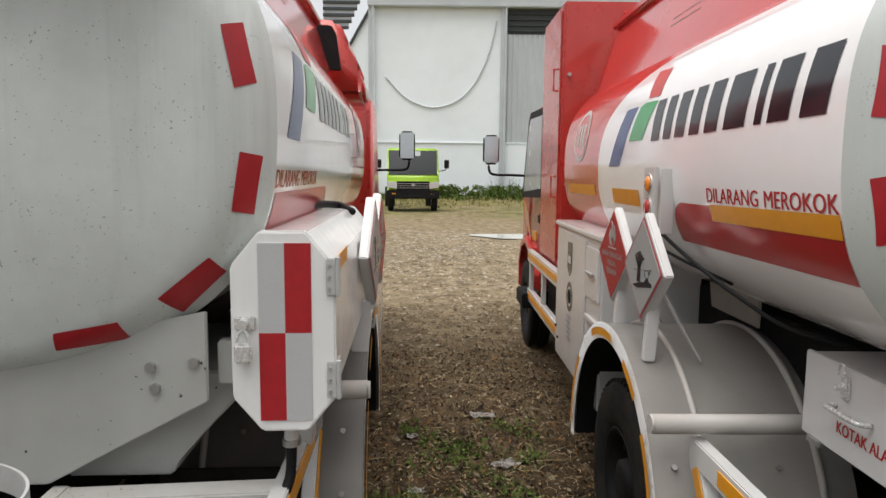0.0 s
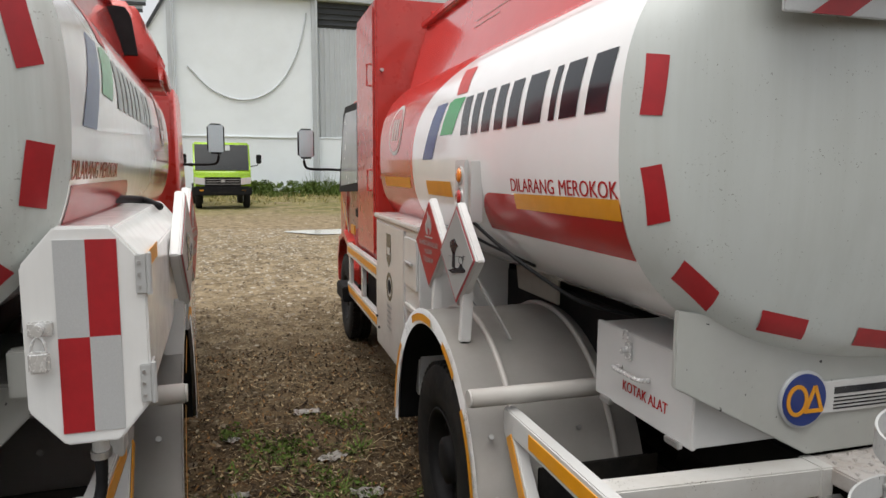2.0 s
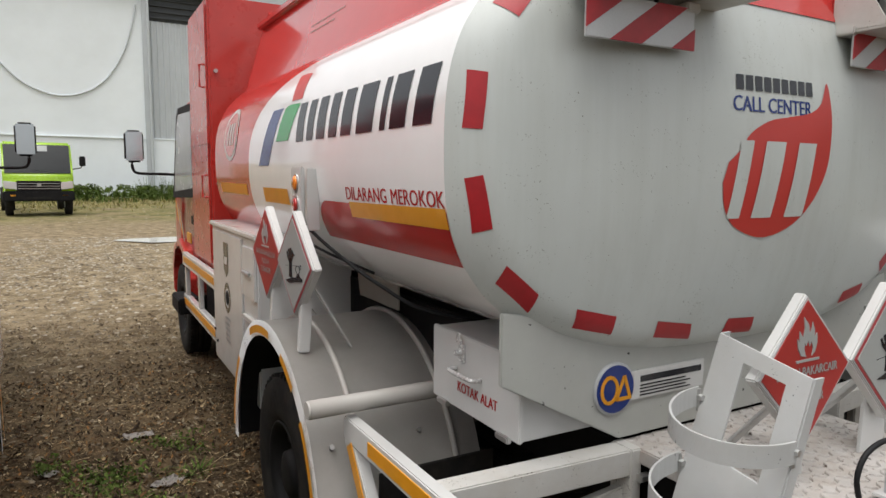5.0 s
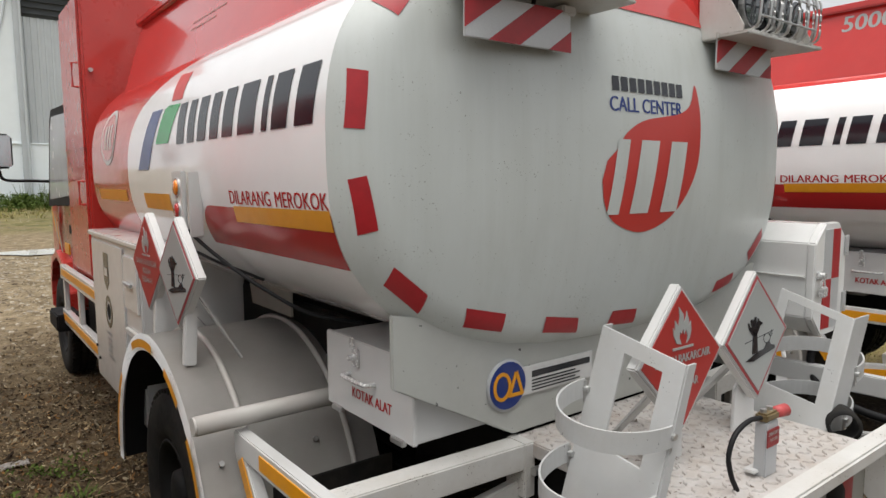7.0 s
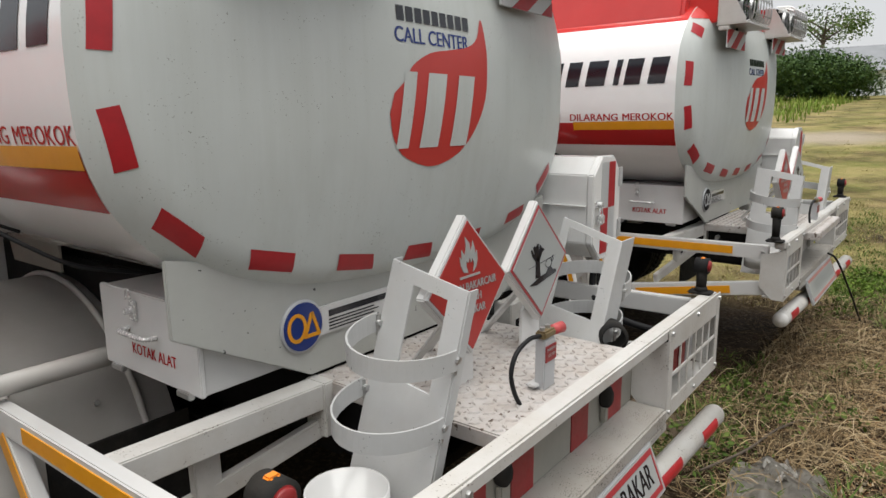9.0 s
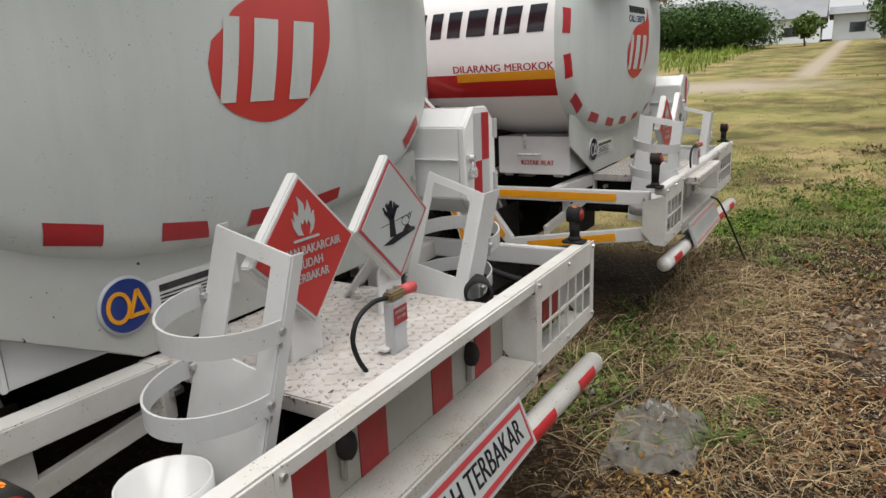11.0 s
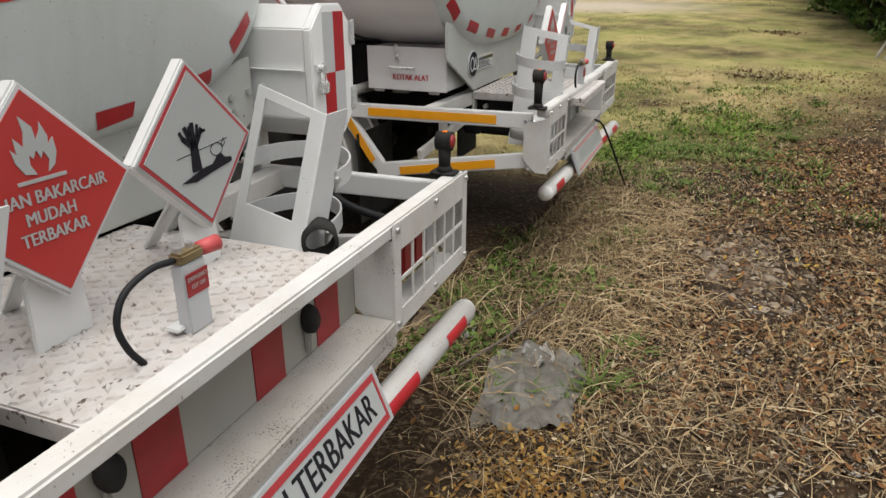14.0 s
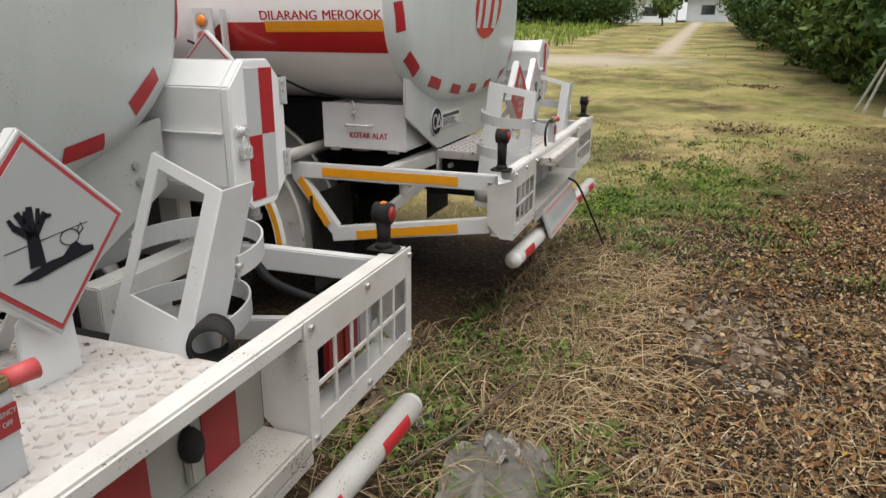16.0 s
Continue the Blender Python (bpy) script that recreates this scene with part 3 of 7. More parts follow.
    for s in (-1, 1):
        bm = bmesh.new()
        prism(bm, [(CX + s * 0.835, zt - 0.055), (CX + s * 0.72, 2.46), (CX + s * 0.70, 2.46), (CX + s * 0.815, zt - 0.055)], "y", 0.12, TL - 0.05, 0.003)
        w = part("coaming", bm, RED, T, "red sloped coaming plate along the tank top")
        part("coaming_lip", boxed(CX + s * 0.755, CX + s * 0.68, 0.1, TL - 0.03, 2.44, 2.48, 0.008), RED, w)
        def plane(a, b, s=s, yc=1.4):
            return (CX + s * (0.8325 - 0.112 * (b / 0.38)), yc + s * a, 2.08 + b)
        part("capacity_lettering", lettering("5000 l", 0.125, lambda a, b: plane(a, b + 0.285, yc=0.36), 0.003, 1.05), PLACARD, w, "white painted capacity lettering")
        for k in range(2):
            q = lambda a, b, k=k: plane(a, b + 0.17 - 0.03 * k)
            part("small_print_bar", polysheet([(-0.3, -0.004), (0.12 - 0.1 * k, -0.004), (0.12 - 0.1 * k, 0.004), (-0.3, 0.004)], q, 1), FADEDRED, w)
    part("coaming_end", prismed([(CX - 0.82, 2.08), (CX + 0.82, 2.08), (CX + 0.72, 2.46), (CX - 0.72, 2.46)], "y", 0.1, 0.125, 0.003), RED, T)
    mh = part("manhole", rodded((CX, 1.5, 2.2), (CX, 1.5, 2.33), 0.28, 28), WHITE, T, "round white manhole neck")
    part("manhole_lid", rodded((CX, 1.5, 2.33), (CX, 1.5, 2.36), 0.3, 28), WHITE, mh)
    # work lamps with wire guards
    for x in (0.40,):
        br = part("work_lamp", boxed(x - 0.055, x + 0.05, -0.14, 0.0, 2.03, 2.2, 0.006), FRAMEWHITE, T, "work lamp with wire guard on a white bracket")
        part("lamp_housing", boxed(x + 0.06, x + 0.42, -0.15, 0.02, 2.06, 2.2, 0.03), CHASSIS, br, "black plastic lamp housing")
        for k in range(2):
            part("lamp_lens", rodded((x + 0.15 + 0.17 * k, -0.158, 2.13), (x + 0.15 + 0.17 * k, -0.145, 2.13), 0.055, 24), DARKGLASS, br)
        part("lamp_shelf", boxed(x - 0.05, x + 0.46, -0.19, 0.03, 2.03, 2.042, 0.003), FRAMEWHITE, br)
        for k in range(7):
            xx = x + 0.07 + k * 0.055
            bm = bmesh.new()
            sweep(bm, catmull([(xx, -0.16, 2.04), (xx, -0.2, 2.06), (xx, -0.205, 2.12), (xx, -0.2, 2.19), (xx, -0.15, 2.21)], 4), 0.004, 6)
            part("guard_wire", bm, STEEL, br)

    # livery on both flanks; it reads backwards to forwards on the right
    for s in (-1, 1):
        def at(a, z, s=s, off=0.0018):
            """a: metres along the lettering from its first stroke"""
            y = (1.87 - a) if s < 0 else (0.1 + a)
            return flank(y, z, s, off)
        def sheet(name, poly, m, label="", off=0.0018, cuts=3):
            return part(name, polysheet(poly, lambda a, z: at(a, z, s, off), cuts), m, tank, label, True)
        sheet("blue_stripe", [(0.076, 1.616), (0.248, 1.616), (0.43, 1.85), (0.276, 1.85)], NAVY, "blue slanted emblem stripe")
        sheet("green_stripe", [(0.371, 1.715), (0.548, 1.712), (0.664, 1.85), (0.52, 1.856), (0.462, 1.845)], GREEN, "green slanted emblem stripe")
        sheet("red_stripe", [(0.53, 1.87), (0.665, 1.867), (0.64, 1.972), (0.475, 1.98)], DROPRED, "red slanted emblem stripe")
        a = 0.655
        for w in (0.105, 0.09, 0.105, 0.095, 0.11, 0.155, 0.045, 0.12, 0.125):
            e = w * 0.8
            sheet("name_bar", [(a, 1.702), (a + e, 1.702), (a + e + 0.022, 1.846), (a + 0.022, 1.846)], BLACK, "", 0.002, 4)
            a += w + 0.021
        # band with amber tape, and the smoking ban above it
        y0, y1 = (0.062, 1.005)
        def yz(y, z, s=s, off=0.0018):
            return flank(y if s < 0 else y + 0.02, z, s, off)
        arc = [(y1 - 0.1 + 0.1 * math.sin(math.radians(d)), 1.40 + 0.09 * math.cos(math.radians(d))) for d in range(0, 100, 10)]
        part("red_band", polysheet([(y0, 1.357), (y0, 1.49)] + arc + [(y1, 1.36), (y1 - 0.004, 1.357)], lambda y, z: yz(y, z), 4), DECALRED, tank, "dark red flank band", True)
        if s < 0:  # amber tape only along this flank
            part("amber_strip", polysheet([(y0, 1.45), (0.682, 1.446), (0.682, 1.494), (y0, 1.50)], lambda y, z: yz(y, z, off=0.0034), 4), TAPEYELLOW, tank, "amber reflective strip", True)
            part("amber_strip", polysheet([(1.36, 1.455), (1.75, 1.455), (1.75, 1.52), (1.36, 1.52)], lambda y, z: yz(y, z), 3), TAPEYELLOW, tank, "amber reflective strip", True)
            part("amber_strip", polysheet([(2.07, 1.475), (2.72, 1.475), (2.72, 1.53), (2.07, 1.53)], lambda y, z: yz(y, z), 3), TAPEYELLOW, tank, "amber reflective strip", True)
        sg = 1 if s > 0 else -1
        for words, mid, wide in (("DILARANG", 0.163, 0.308), ("MEROKOK", -0.171, 0.297)):
            part("smoking_ban_lettering", lettering(words, 0.08, lambda a, b: flank(0.385 + sg * (a - mid), 1.521 + b, s, 0.0012), 0.0016, box=(wide, 0.041)), DECALRED, tank, "red no smoking lettering")
        em = part("pale_emblem", polysheet([(2.42 + 0.17 * math.cos(k * math.pi / 9), 1.79 + 0.14 * math.sin(k * math.pi / 9)) for k in range(18)], lambda y, z: flank(y, z, s, 0.002), 3), ENDWHITE, tank, "pale round emblem on the red front", True)
        part("emblem_core", polysheet([(2.42 + 0.145 * math.cos(k * math.pi / 9), 1.79 + 0.118 * math.sin(k * math.pi / 9)) for k in range(18)], lambda y, z: flank(y, z, s, 0.0028), 3), RED, em, "", True)
        for k in range(3):
            part("emblem_bar", polysheet([(2.34 + 0.06 * k, 1.73), (2.375 + 0.06 * k, 1.73), (2.375 + 0.06 * k, 1.85), (2.34 + 0.06 * k, 1.85)], lambda y, z: flank(y, z, s, 0.0038), 2), ENDWHITE, em)

    # saddle skirt under the tank end and its maker's plate
    bm = bmesh.new()
    prism(bm, [(-0.875, 1.245), (-0.875, 1.06), (-0.47, 0.85), (0.5, 0.85), (0.852, 1.035), (0.852, 1.235), (0.5, 1.17), (0.03, 1.14), (-0.44, 1.17)], "y", 0.02, 0.034, 0.003)
    skirt = part("tank_saddle", bm, SADDLEWHITE, T, "white sloped saddle plate under the tank end")
    for s in (-1, 1):
        for x, z in ((0.74, 1.115), (0.832, 1.125), (0.748, 1.068)) if s > 0 else ():
            part("bolt", rodded((CX + s * x, 0.021, z), (CX + s * x, 0.010, z), 0.012, 6), STEEL, skirt)
    plate = part("maker_plate", boxed(-0.47, -0.14, 0.012, 0.02, 0.957, 1.04, 0.002), WHITE, skirt, "pale maker's plate with dark bars")
    rnd = part("round_badge", put(ring([(0.0, 0.0), (0.072, 0.0), (0.074, 0.002), (0.074, 0.008)], Matrix.Translation((-0.5, 0.0115, 1.0)) @ Matrix.Rotation(-math.pi / 2, 4, 'Z') @ Matrix.Diagonal((-1, 1, 1, 1)), 32), Matrix.Identity(4)), GREYPANEL, skirt, "round blue and yellow maker's badge", True)
    part("badge_blue", rodded((-0.5, 0.0125, 1.0), (-0.5, 0.0095, 1.0), 0.067, 40), NAVY, rnd)
    bm = bmesh.new()
    arc = [(-0.523 + 0.028 * math.cos(radians(d)), 1.0 + 0.036 * math.sin(radians(d))) for d in range(0, 375, 15)]
    for (xa, za), (xb, zb) in list(zip(arc, arc[1:])) + [((-0.498, 0.966), (-0.47, 1.034)), ((-0.47, 1.034), (-0.445, 0.966)), ((-0.498, 0.97), (-0.445, 0.97))]:
        beam(bm, (xa, 0.0088, za), (xb, 0.0088, zb), 0.003, 0.01, 0, (0, 0, 1) if abs(zb - za) < abs(xb - xa) else (1, 0, 0))
    part("badge_mark", bm, TAPEYELLOW, rnd)
    part("name_bar", boxed(-0.405, -0.155, 0.0105, 0.0125, 1.006, 1.024, 0), BLACK, plate)
    for k in range(4):
        part("print_bar", boxed(-0.405, -0.2 - 0.02 * (k % 2), 0.0105, 0.0125, 0.966 + 0.0095 * k, 0.9695 + 0.0095 * k, 0), CHASSIS, plate)

    # chassis
    for s in (-1, 1):
        # Added flaps hide the bright ground behind, keeping the gap dark.
        part("mud_flap", boxed(CX + s * 0.56, CX + s * 0.98, 0.5, 0.51, 0.14, 0.66, 0.002), RUBBER, T, "black rubber mud flap, added to darken the view beneath")
        # Added black blocks, no known part, stop light leaking under the belly.
        part("sub_frame", boxed(CX + s * 0.62, CX + s * 0.01, 0.55 if s < 0 else 0.62, 2.65, 0.802, 1.1, 0.006), CHASSIS, T, "black block added under the tank to keep light out")
        part("chassis_rail", boxed(CX + s * 0.35 - 0.035, CX + s * 0.35 + 0.035, -0.3, 5.4, 0.60, 0.80, 0.006), CHASSIS, T, "black steel chassis rail")
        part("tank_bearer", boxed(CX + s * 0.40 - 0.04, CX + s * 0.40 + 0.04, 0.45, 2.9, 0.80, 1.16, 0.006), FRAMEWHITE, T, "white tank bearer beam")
    part("axle", rodded((-0.9, 1.15, 0.4), (0.96, 1.15, 0.4), 0.07, 16), CHASSIS, T)
    df = part("differential", rodded((CX - 0.12, 1.15, 0.42), (CX + 0.12, 1.15, 0.42), 0.17, 20), CHASSIS, T)
    for s in (-1, 1):
        part("leaf_spring", boxed(CX + s * 0.42 - 0.035, CX + s * 0.42 + 0.035, 0.55, 1.75, 0.47, 0.55, 0.01), CHASSIS, T)
    part("cross_member", boxed(-0.4, 0.46, 0.0, 0.1, 0.58, 0.80, 0.006), CHASSIS, T)
    part("spare_guard", boxed(-0.38, 0.44, -0.3, 0.0, 0.58, 0.62, 0.004), CHASSIS, T)
    for s in (-1, 1):
        for o in (0.93, 0.70):
            wheel(T, CX + s * (o + 0.065), 1.19, 0.395, s)
        wheel(T, CX + s * 0.87, 4.82, 0.395, s, 0.395, 0.2)

    # rear wings with stiffening ribs
    for s in (-1, 1):
        yc, zc, R = 1.15, 0.42, 0.60
        def arch(u, v, r=R, x0=0.56, x1=1.155):
            a = math.radians(-4 + 190 * u)
            return (CX + s * (x0 + (x1 - x0) * v), yc + r * math.cos(a), zc + r * math.sin(a))
        bm = mapped(36, 1, arch)
        bmesh.ops.solidify(bm, geom=bm.faces[:], thickness=0.006)
        wing = part("rear_wing", bm, DUSTYSHADEWHITE, T, "white curved steel rear wing", True)
        # Black sheet added just inside the wing to darken the arch.
        dark_sheet = mapped(36, 1, lambda u, v: arch(u, v, R - 0.02, 0.58, 1.14))
        part("wing_liner", dark_sheet, CHASSIS, wing, "black sheet added inside the wing to darken the arch", True)
        for x in (0.66, 1.0):
            bm = bmesh.new()
            sweep(bm, [arch(k / 36, 0, R + 0.004, x, x) for k in range(37)], 0.011, 8)
            part("wing_rib", bm, DUSTYSHADEWHITE, wing, "", True)
        def lip(u, v):
            a = math.radians(-4 + 190 * u)
            r = R + 0.006 - 0.062 * v
            return (CX + s * 1.156, yc + r * math.cos(a), zc + r * math.sin(a))
        bm = mapped(36, 1, lip)
        bmesh.ops.solidify(bm, geom=bm.faces[:], thickness=0.004)
        part("wing_lip", bm, WHITE, wing, "", True)
        for a0, a1 in ((2, 40), (66, 96), (112, 128), (140, 178)):
            def strip(u, v):
                a = math.radians(a0 + (a1 - a0) * u)
                r = R - 0.014 - 0.03 * v
                return (CX + s * 1.1655, yc + r * math.cos(a), zc + r * math.sin(a))
            part("amber_strip", mapped(14, 1, strip), TAPEYELLOW, wing, "amber reflective edge strip")
        for a in (150, 168):
            for x in (0.78, 1.09):
                v = Vector(arch((a + 4) / 190, 0, R, x, x))
                n = Vector((0, math.cos(math.radians(a)), math.sin(math.radians(a))))
                part("bolt", rodded(v - n * 0.002, v + n * 0.01, 0.009, 6), STEEL, wing)
        tb = part("wing_stay", rodded((CX + s * 1.17, 0.6, 0.865), (CX + s * 0.45, 0.6, 0.865), 0.029, 28), DUSTYSHADEWHITE, T, "white tubular wing stay", True)
        part("stay_cap", rodded((CX + s * 1.172, 0.6, 0.865), (CX + s * 1.178, 0.6, 0.865), 0.027, 20), FRAMEWHITE, tb)
    return T, tank, end, skirt


def tanker_fittings(T, tank, skirt):
    # tool box under the left of the tank
    kb = part("tool_box", boxed(-0.775, -0.46, 0.07, 0.525, 0.875, 1.105, 0.008), WHITE, T, "white steel tool box with red lettering")
    part("tool_box_lid", boxed(-0.787, -0.772, 0.06, 0.53, 0.878, 1.108, 0.003), WHITE, kb, "white tool box door")
    part("tool_box_lettering", lettering("KOTAK ALAT", 0.044, lambda a, b: (-0.788, 0.268 - a, 0.948 + b), 0.0014, 0.80), DECALRED, kb, "red tool box lettering")
    bm = bmesh.new()
    sweep(bm, catmull([(-0.788, 0.385, 1.0), (-0.815, 0.38, 1.002), (-0.82, 0.36, 1.002), (-0.82, 0.27, 1.002), (-0.815, 0.25, 1.002), (-0.788, 0.245, 1.0)], 5), 0.007, 8)
    part("handle", bm, CHROME, kb, "bent steel grab handle", True)
    bm = bmesh.new()
    block(bm, -0.797, -0.786, 0.33, 0.36, 1.03, 1.085, 0.003)
    rod(bm, (-0.797, 0.345, 1.06), (-0.815, 0.345, 1.06), 0.009, 10)
    sweep(bm, [(-0.803, 0.345 + 0.012 * math.cos(k), 1.09 + 0.03 * math.sin(k)) for k in np.linspace(0, 3.1, 10)], 0.003, 6)
    part("hasp", bm, CHROME, kb, "steel toggle hasp")
    for y in (0.13, 0.46):
        part("hinge", boxed(-0.797, -0.78, y - 0.03, y + 0.03, 0.866, 0.884, 0.003), STEEL, kb)
    for y in (0.12, 0.42):
        part("hanger", boxed(-0.5, -0.47, y - 0.02, y + 0.02, 1.1, 1.16, 0.003), CHASSIS, kb)

    # left cabinet with drawers ahead of the wing
    cb = part("side_cabinet", boxed(-1.07, -0.62, 1.66, 2.72, 0.50, 1.285, 0.008), WHITE, T, "white steel side cabinet with stencilled emblems")
    part("cabinet_top", boxed(-1.085, -0.6, 1.64, 2.74, 1.283, 1.31, 0.006), WHITE, cb)
    part("cabinet_door", boxed(-1.078, -1.069, 1.95, 2.68, 0.53, 1.265, 0.003), WHITE, cb)
    dr = part("drawer", boxed(-1.08, -1.069, 1.68, 1.93, 1.0, 1.24, 0.003), WHITE, cb)
    part("drawer_handle", rodded((-1.09, 1.74, 1.12), (-1.09, 1.88, 1.12), 0.008, 8), STEEL, dr)
    part("drawer_slot", boxed(-1.085, -1.068, 1.70, 1.92, 0.885, 0.91, 0.003), FRAMEWHITE, cb)
    part("vent_shadow", boxed(-1.0805, -1.06, 1.70, 1.92, 0.69, 0.80, 0.003), SHEETGREY, cb)
    part("shield_emblem", polysheet([(2.375, 1.215), (2.255, 1.215), (2.255, 1.07), (2.315, 1.025), (2.375, 1.07)], lambda y, z: (-1.0795, y, z), 1), BLACK, cb, "dark shield stencil")
    part("shield_bar", polysheet([(2.35, 1.14), (2.28, 1.14), (2.28, 1.10), (2.35, 1.10)], lambda y, z: (-1.081, y, z), 1), WHITE, cb)
    part("round_emblem", put(ring([(0.055, 0), (0.082, 0)], Matrix.Translation((-1.0795, 2.3, 0.92)), 28), Matrix.Identity(4)), BLACK, cb, "dark ring stencil")
    part("emblem_core", put(ring([(0.0, 0), (0.04, 0)], Matrix.Translation((-1.0795, 2.3, 0.92)), 20), Matrix.Identity(4)), CHASSIS, cb)
    for k in range(5):
        part("print_bar", polysheet([(2.37, 0.80 - 0.03 * k), (2.24 + 0.02 * (k % 2), 0.80 - 0.03 * k), (2.24 + 0.02 * (k % 2), 0.812 - 0.03 * k), (2.37, 0.812 - 0.03 * k)], lambda y, z: (-1.0795, y, z), 1), FADEDGREY, cb)
    for y, z in ((1.72, 0.62), (1.78, 0.58), (2.6, 0.62), (2.66, 0.68)):
        part("rivet", rodded((-1.078, y, z), (-1.086, y, z), 0.008, 8), CHASSIS, cb)
    # A white panel, painted dark for the shade under the tank.
    part("inner_panel", prismed([(0.98, 1.06), (1.36, 1.06), (1.41, 1.22), (0.98, 1.18)], "x", -0.7, -0.692), GRIMYSHADEPANEL, T, "inner splash panel with its shade in the colour")
    # right cabinet
    part("side_cabinet", boxed(0.66, 1.12, 1.8, 2.9, 0.50, 1.22, 0.008), WHITE, T, "white steel side cabinet")

    # amber side rail between cabinet and front wheel
    for s in (-1, 1):
        x = CX + s * 1.03
        gr = part("side_guard", boxed(x - 0.02, x + 0.02, 2.76, 4.1, 0.56, 0.66, 0.005), WHITE, T, "white side guard with amber tape")
        part("guard_top_rail", boxed(x - 0.02, x + 0.02, 2.76, 4.1, 0.88, 0.98, 0.005), WHITE, gr)
        part("amber_strip", boxed(x + s * 0.0205, x + s * 0.0225, 2.8, 4.05, 0.59, 0.635, 0), TAPEYELLOW, gr)
        part("amber_strip", boxed(x + s * 0.0205, x + s * 0.0225, 2.8, 4.05, 0.91, 0.955, 0), TAPEYELLOW, gr)
        for y in (2.8, 3.4, 4.0):
            part("guard_post", boxed(x - 0.015, x + 0.015, y - 0.03, y + 0.03, 0.66, 0.88, 0.004), WHITE, gr)
        part("fuel_tank", boxed(CX + s * 0.5, CX + s * 0.92, 2.95, 3.9, 0.5, 0.92, 0.05), CHASSIS, T)

    # placards beside the left wing
    for y, kind in ((0.95, "tree"), (1.32, "flame")):
        m = Matrix.Translation((-1.095, y, 1.268)) @ Matrix.Rotation(radians(-87), 4, 'Z')
        p = placard(T, m, kind)
        part("post", beamed((-1.085, y - 0.04, 1.16), (-1.1, y - 0.05, 0.965), 0.04, 0.03, 0.004, (0, 1, 0)), WHITE, p)
        yb = y - 0.06
        part("brace", beamed((-1.07, y - 0.08, 1.2), (-0.93, yb, 0.425 + math.sqrt(0.36 - (yb - 1.15) ** 2)), 0.018, 0.006, 0.001), WHITE, p)
    for y, kind in ((0.85, "tree"), (1.3, "flame")):
        m = Matrix.Translation((1.155, y, 1.27)) @ Matrix.Rotation(radians(90 - 4), 4, 'Z')
        p = placard(T, m, kind)
        part("post", beamed((1.13, y, 1.1), (1.12, y, 0.9), 0.06, 0.05, 0.004, (0, 1, 0)), WHITE, p)

    # side lamps on a white bracket, facing outward
    for s in (-1,):
        x = CX + s * 1.045
        lp = part("side_lamp", boxed(x - 0.008, x + 0.008, 1.03, 1.15, 1.40, 1.605, 0.004), WHITE, T, "white lamp plate with amber and red lamps")
        part("plate_arm", boxed(min(CX + s * 1.0, x), max(CX + s * 1.0, x), 0.98, 0.99, 1.38, 1.6, 0.003), WHITE, lp)
        for z, m in ((1.548, LENSAMBER), (1.468, LENSRED)):
            l = part("lamp_body", rodded((x, 1.09, z), (x + s * 0.012, 1.09, z), 0.035, 24), STEEL, lp)
            part("lamp_lens", rodded((x + s * 0.0115, 1.09, z), (x + s * 0.018, 1.09, z), 0.029, 24, 0.021), m, l, "", True)
    # black hose under the flank
    bm = bmesh.new()
    sweep(bm, catmull([(-1.03, 1.13, 1.405), (-1.0, 0.95, 1.335), (-0.975, 0.76, 1.28), (-0.92, 0.66, 1.225), (-0.83, 0.56, 1.16), (-0.68, 0.5, 1.12)], 8), 0.0065, 8)
    part("flank_hose", bm, HOSE, T, "black hose sagging under the tank flank", True)
    bm = bmesh.new()
    sweep(bm, catmull([(-0.99, 1.14, 1.315), (-0.96, 1.02, 1.29), (-0.91, 0.93, 1.262), (-0.85, 0.86, 1.23)], 8), 0.0055, 8)
    part("flank_hose", bm, HOSE, T, "", True)
    bm = bmesh.new()
    sweep(bm, catmull([(1.09, 0.95, 1.40), (1.02, 1.05, 1.42), (0.95, 0.7, 1.43), (0.93, 0.3, 1.405), (0.9, 0.05, 1.40)], 8), 0.013, 8)
    part("flank_hose", bm, HOSE, T, "", True)

    # tall red cabinet behind the cab
    rc = part("pump_cabinet", boxed(-1.0, -0.25, 3.1, 3.85, 0.96, 2.68, 0.012), CABRED, T, "tall red cabinet behind the cab")
    part("cabinet_door", boxed(-1.012, -0.999, 3.14, 3.8, 1.0, 2.63, 0.004), CABRED, rc, "red cabinet door")
    part("cabinet_seam", boxed(-1.016, -1.0, 3.12, 3.82, 1.77, 1.785, 0.002), CABRED, rc)
    for z in (2.2, 1.5):
        bm = bmesh.new()
        sweep(bm, [(-1.012, 3.2, z - 0.07), (-1.04, 3.2, z - 0.07), (-1.04, 3.2, z + 0.07), (-1.012, 3.2, z + 0.07)], 0.008, 8)
        part("door_handle", bm, CABRED, rc)
        part("lock", rodded((-0.96, 3.101, z + 0.02), (-0.96, 3.075, z + 0.02), 0.013, 8), STEEL, rc)
    part("wind_guard", prismed([(2.4, 2.2), (3.1, 2.2), (3.1, 2.62)], "x", -0.62, -0.6), RED, T, "red triangular guard plate")
    ob = part("roof_pod", prismed([(0.6, 2.04), (0.6, 2.46), (0.66, 2.53), (0.82, 2.52), (0.88, 2.44), (0.92, 2.25), (0.98, 2.18), (0.99, 2.04)], "y", 3.0, 3.7, 0.03), CABRED, T, "red rounded roof pod with dark mouth", True)
    part("pod_mouth", prismed([(0.63, 2.2), (0.63, 2.45), (0.67, 2.49), (0.79, 2.48), (0.82, 2.43), (0.85, 2.2)], "y", 2.985, 3.01, 0.004), CHASSIS, ob)

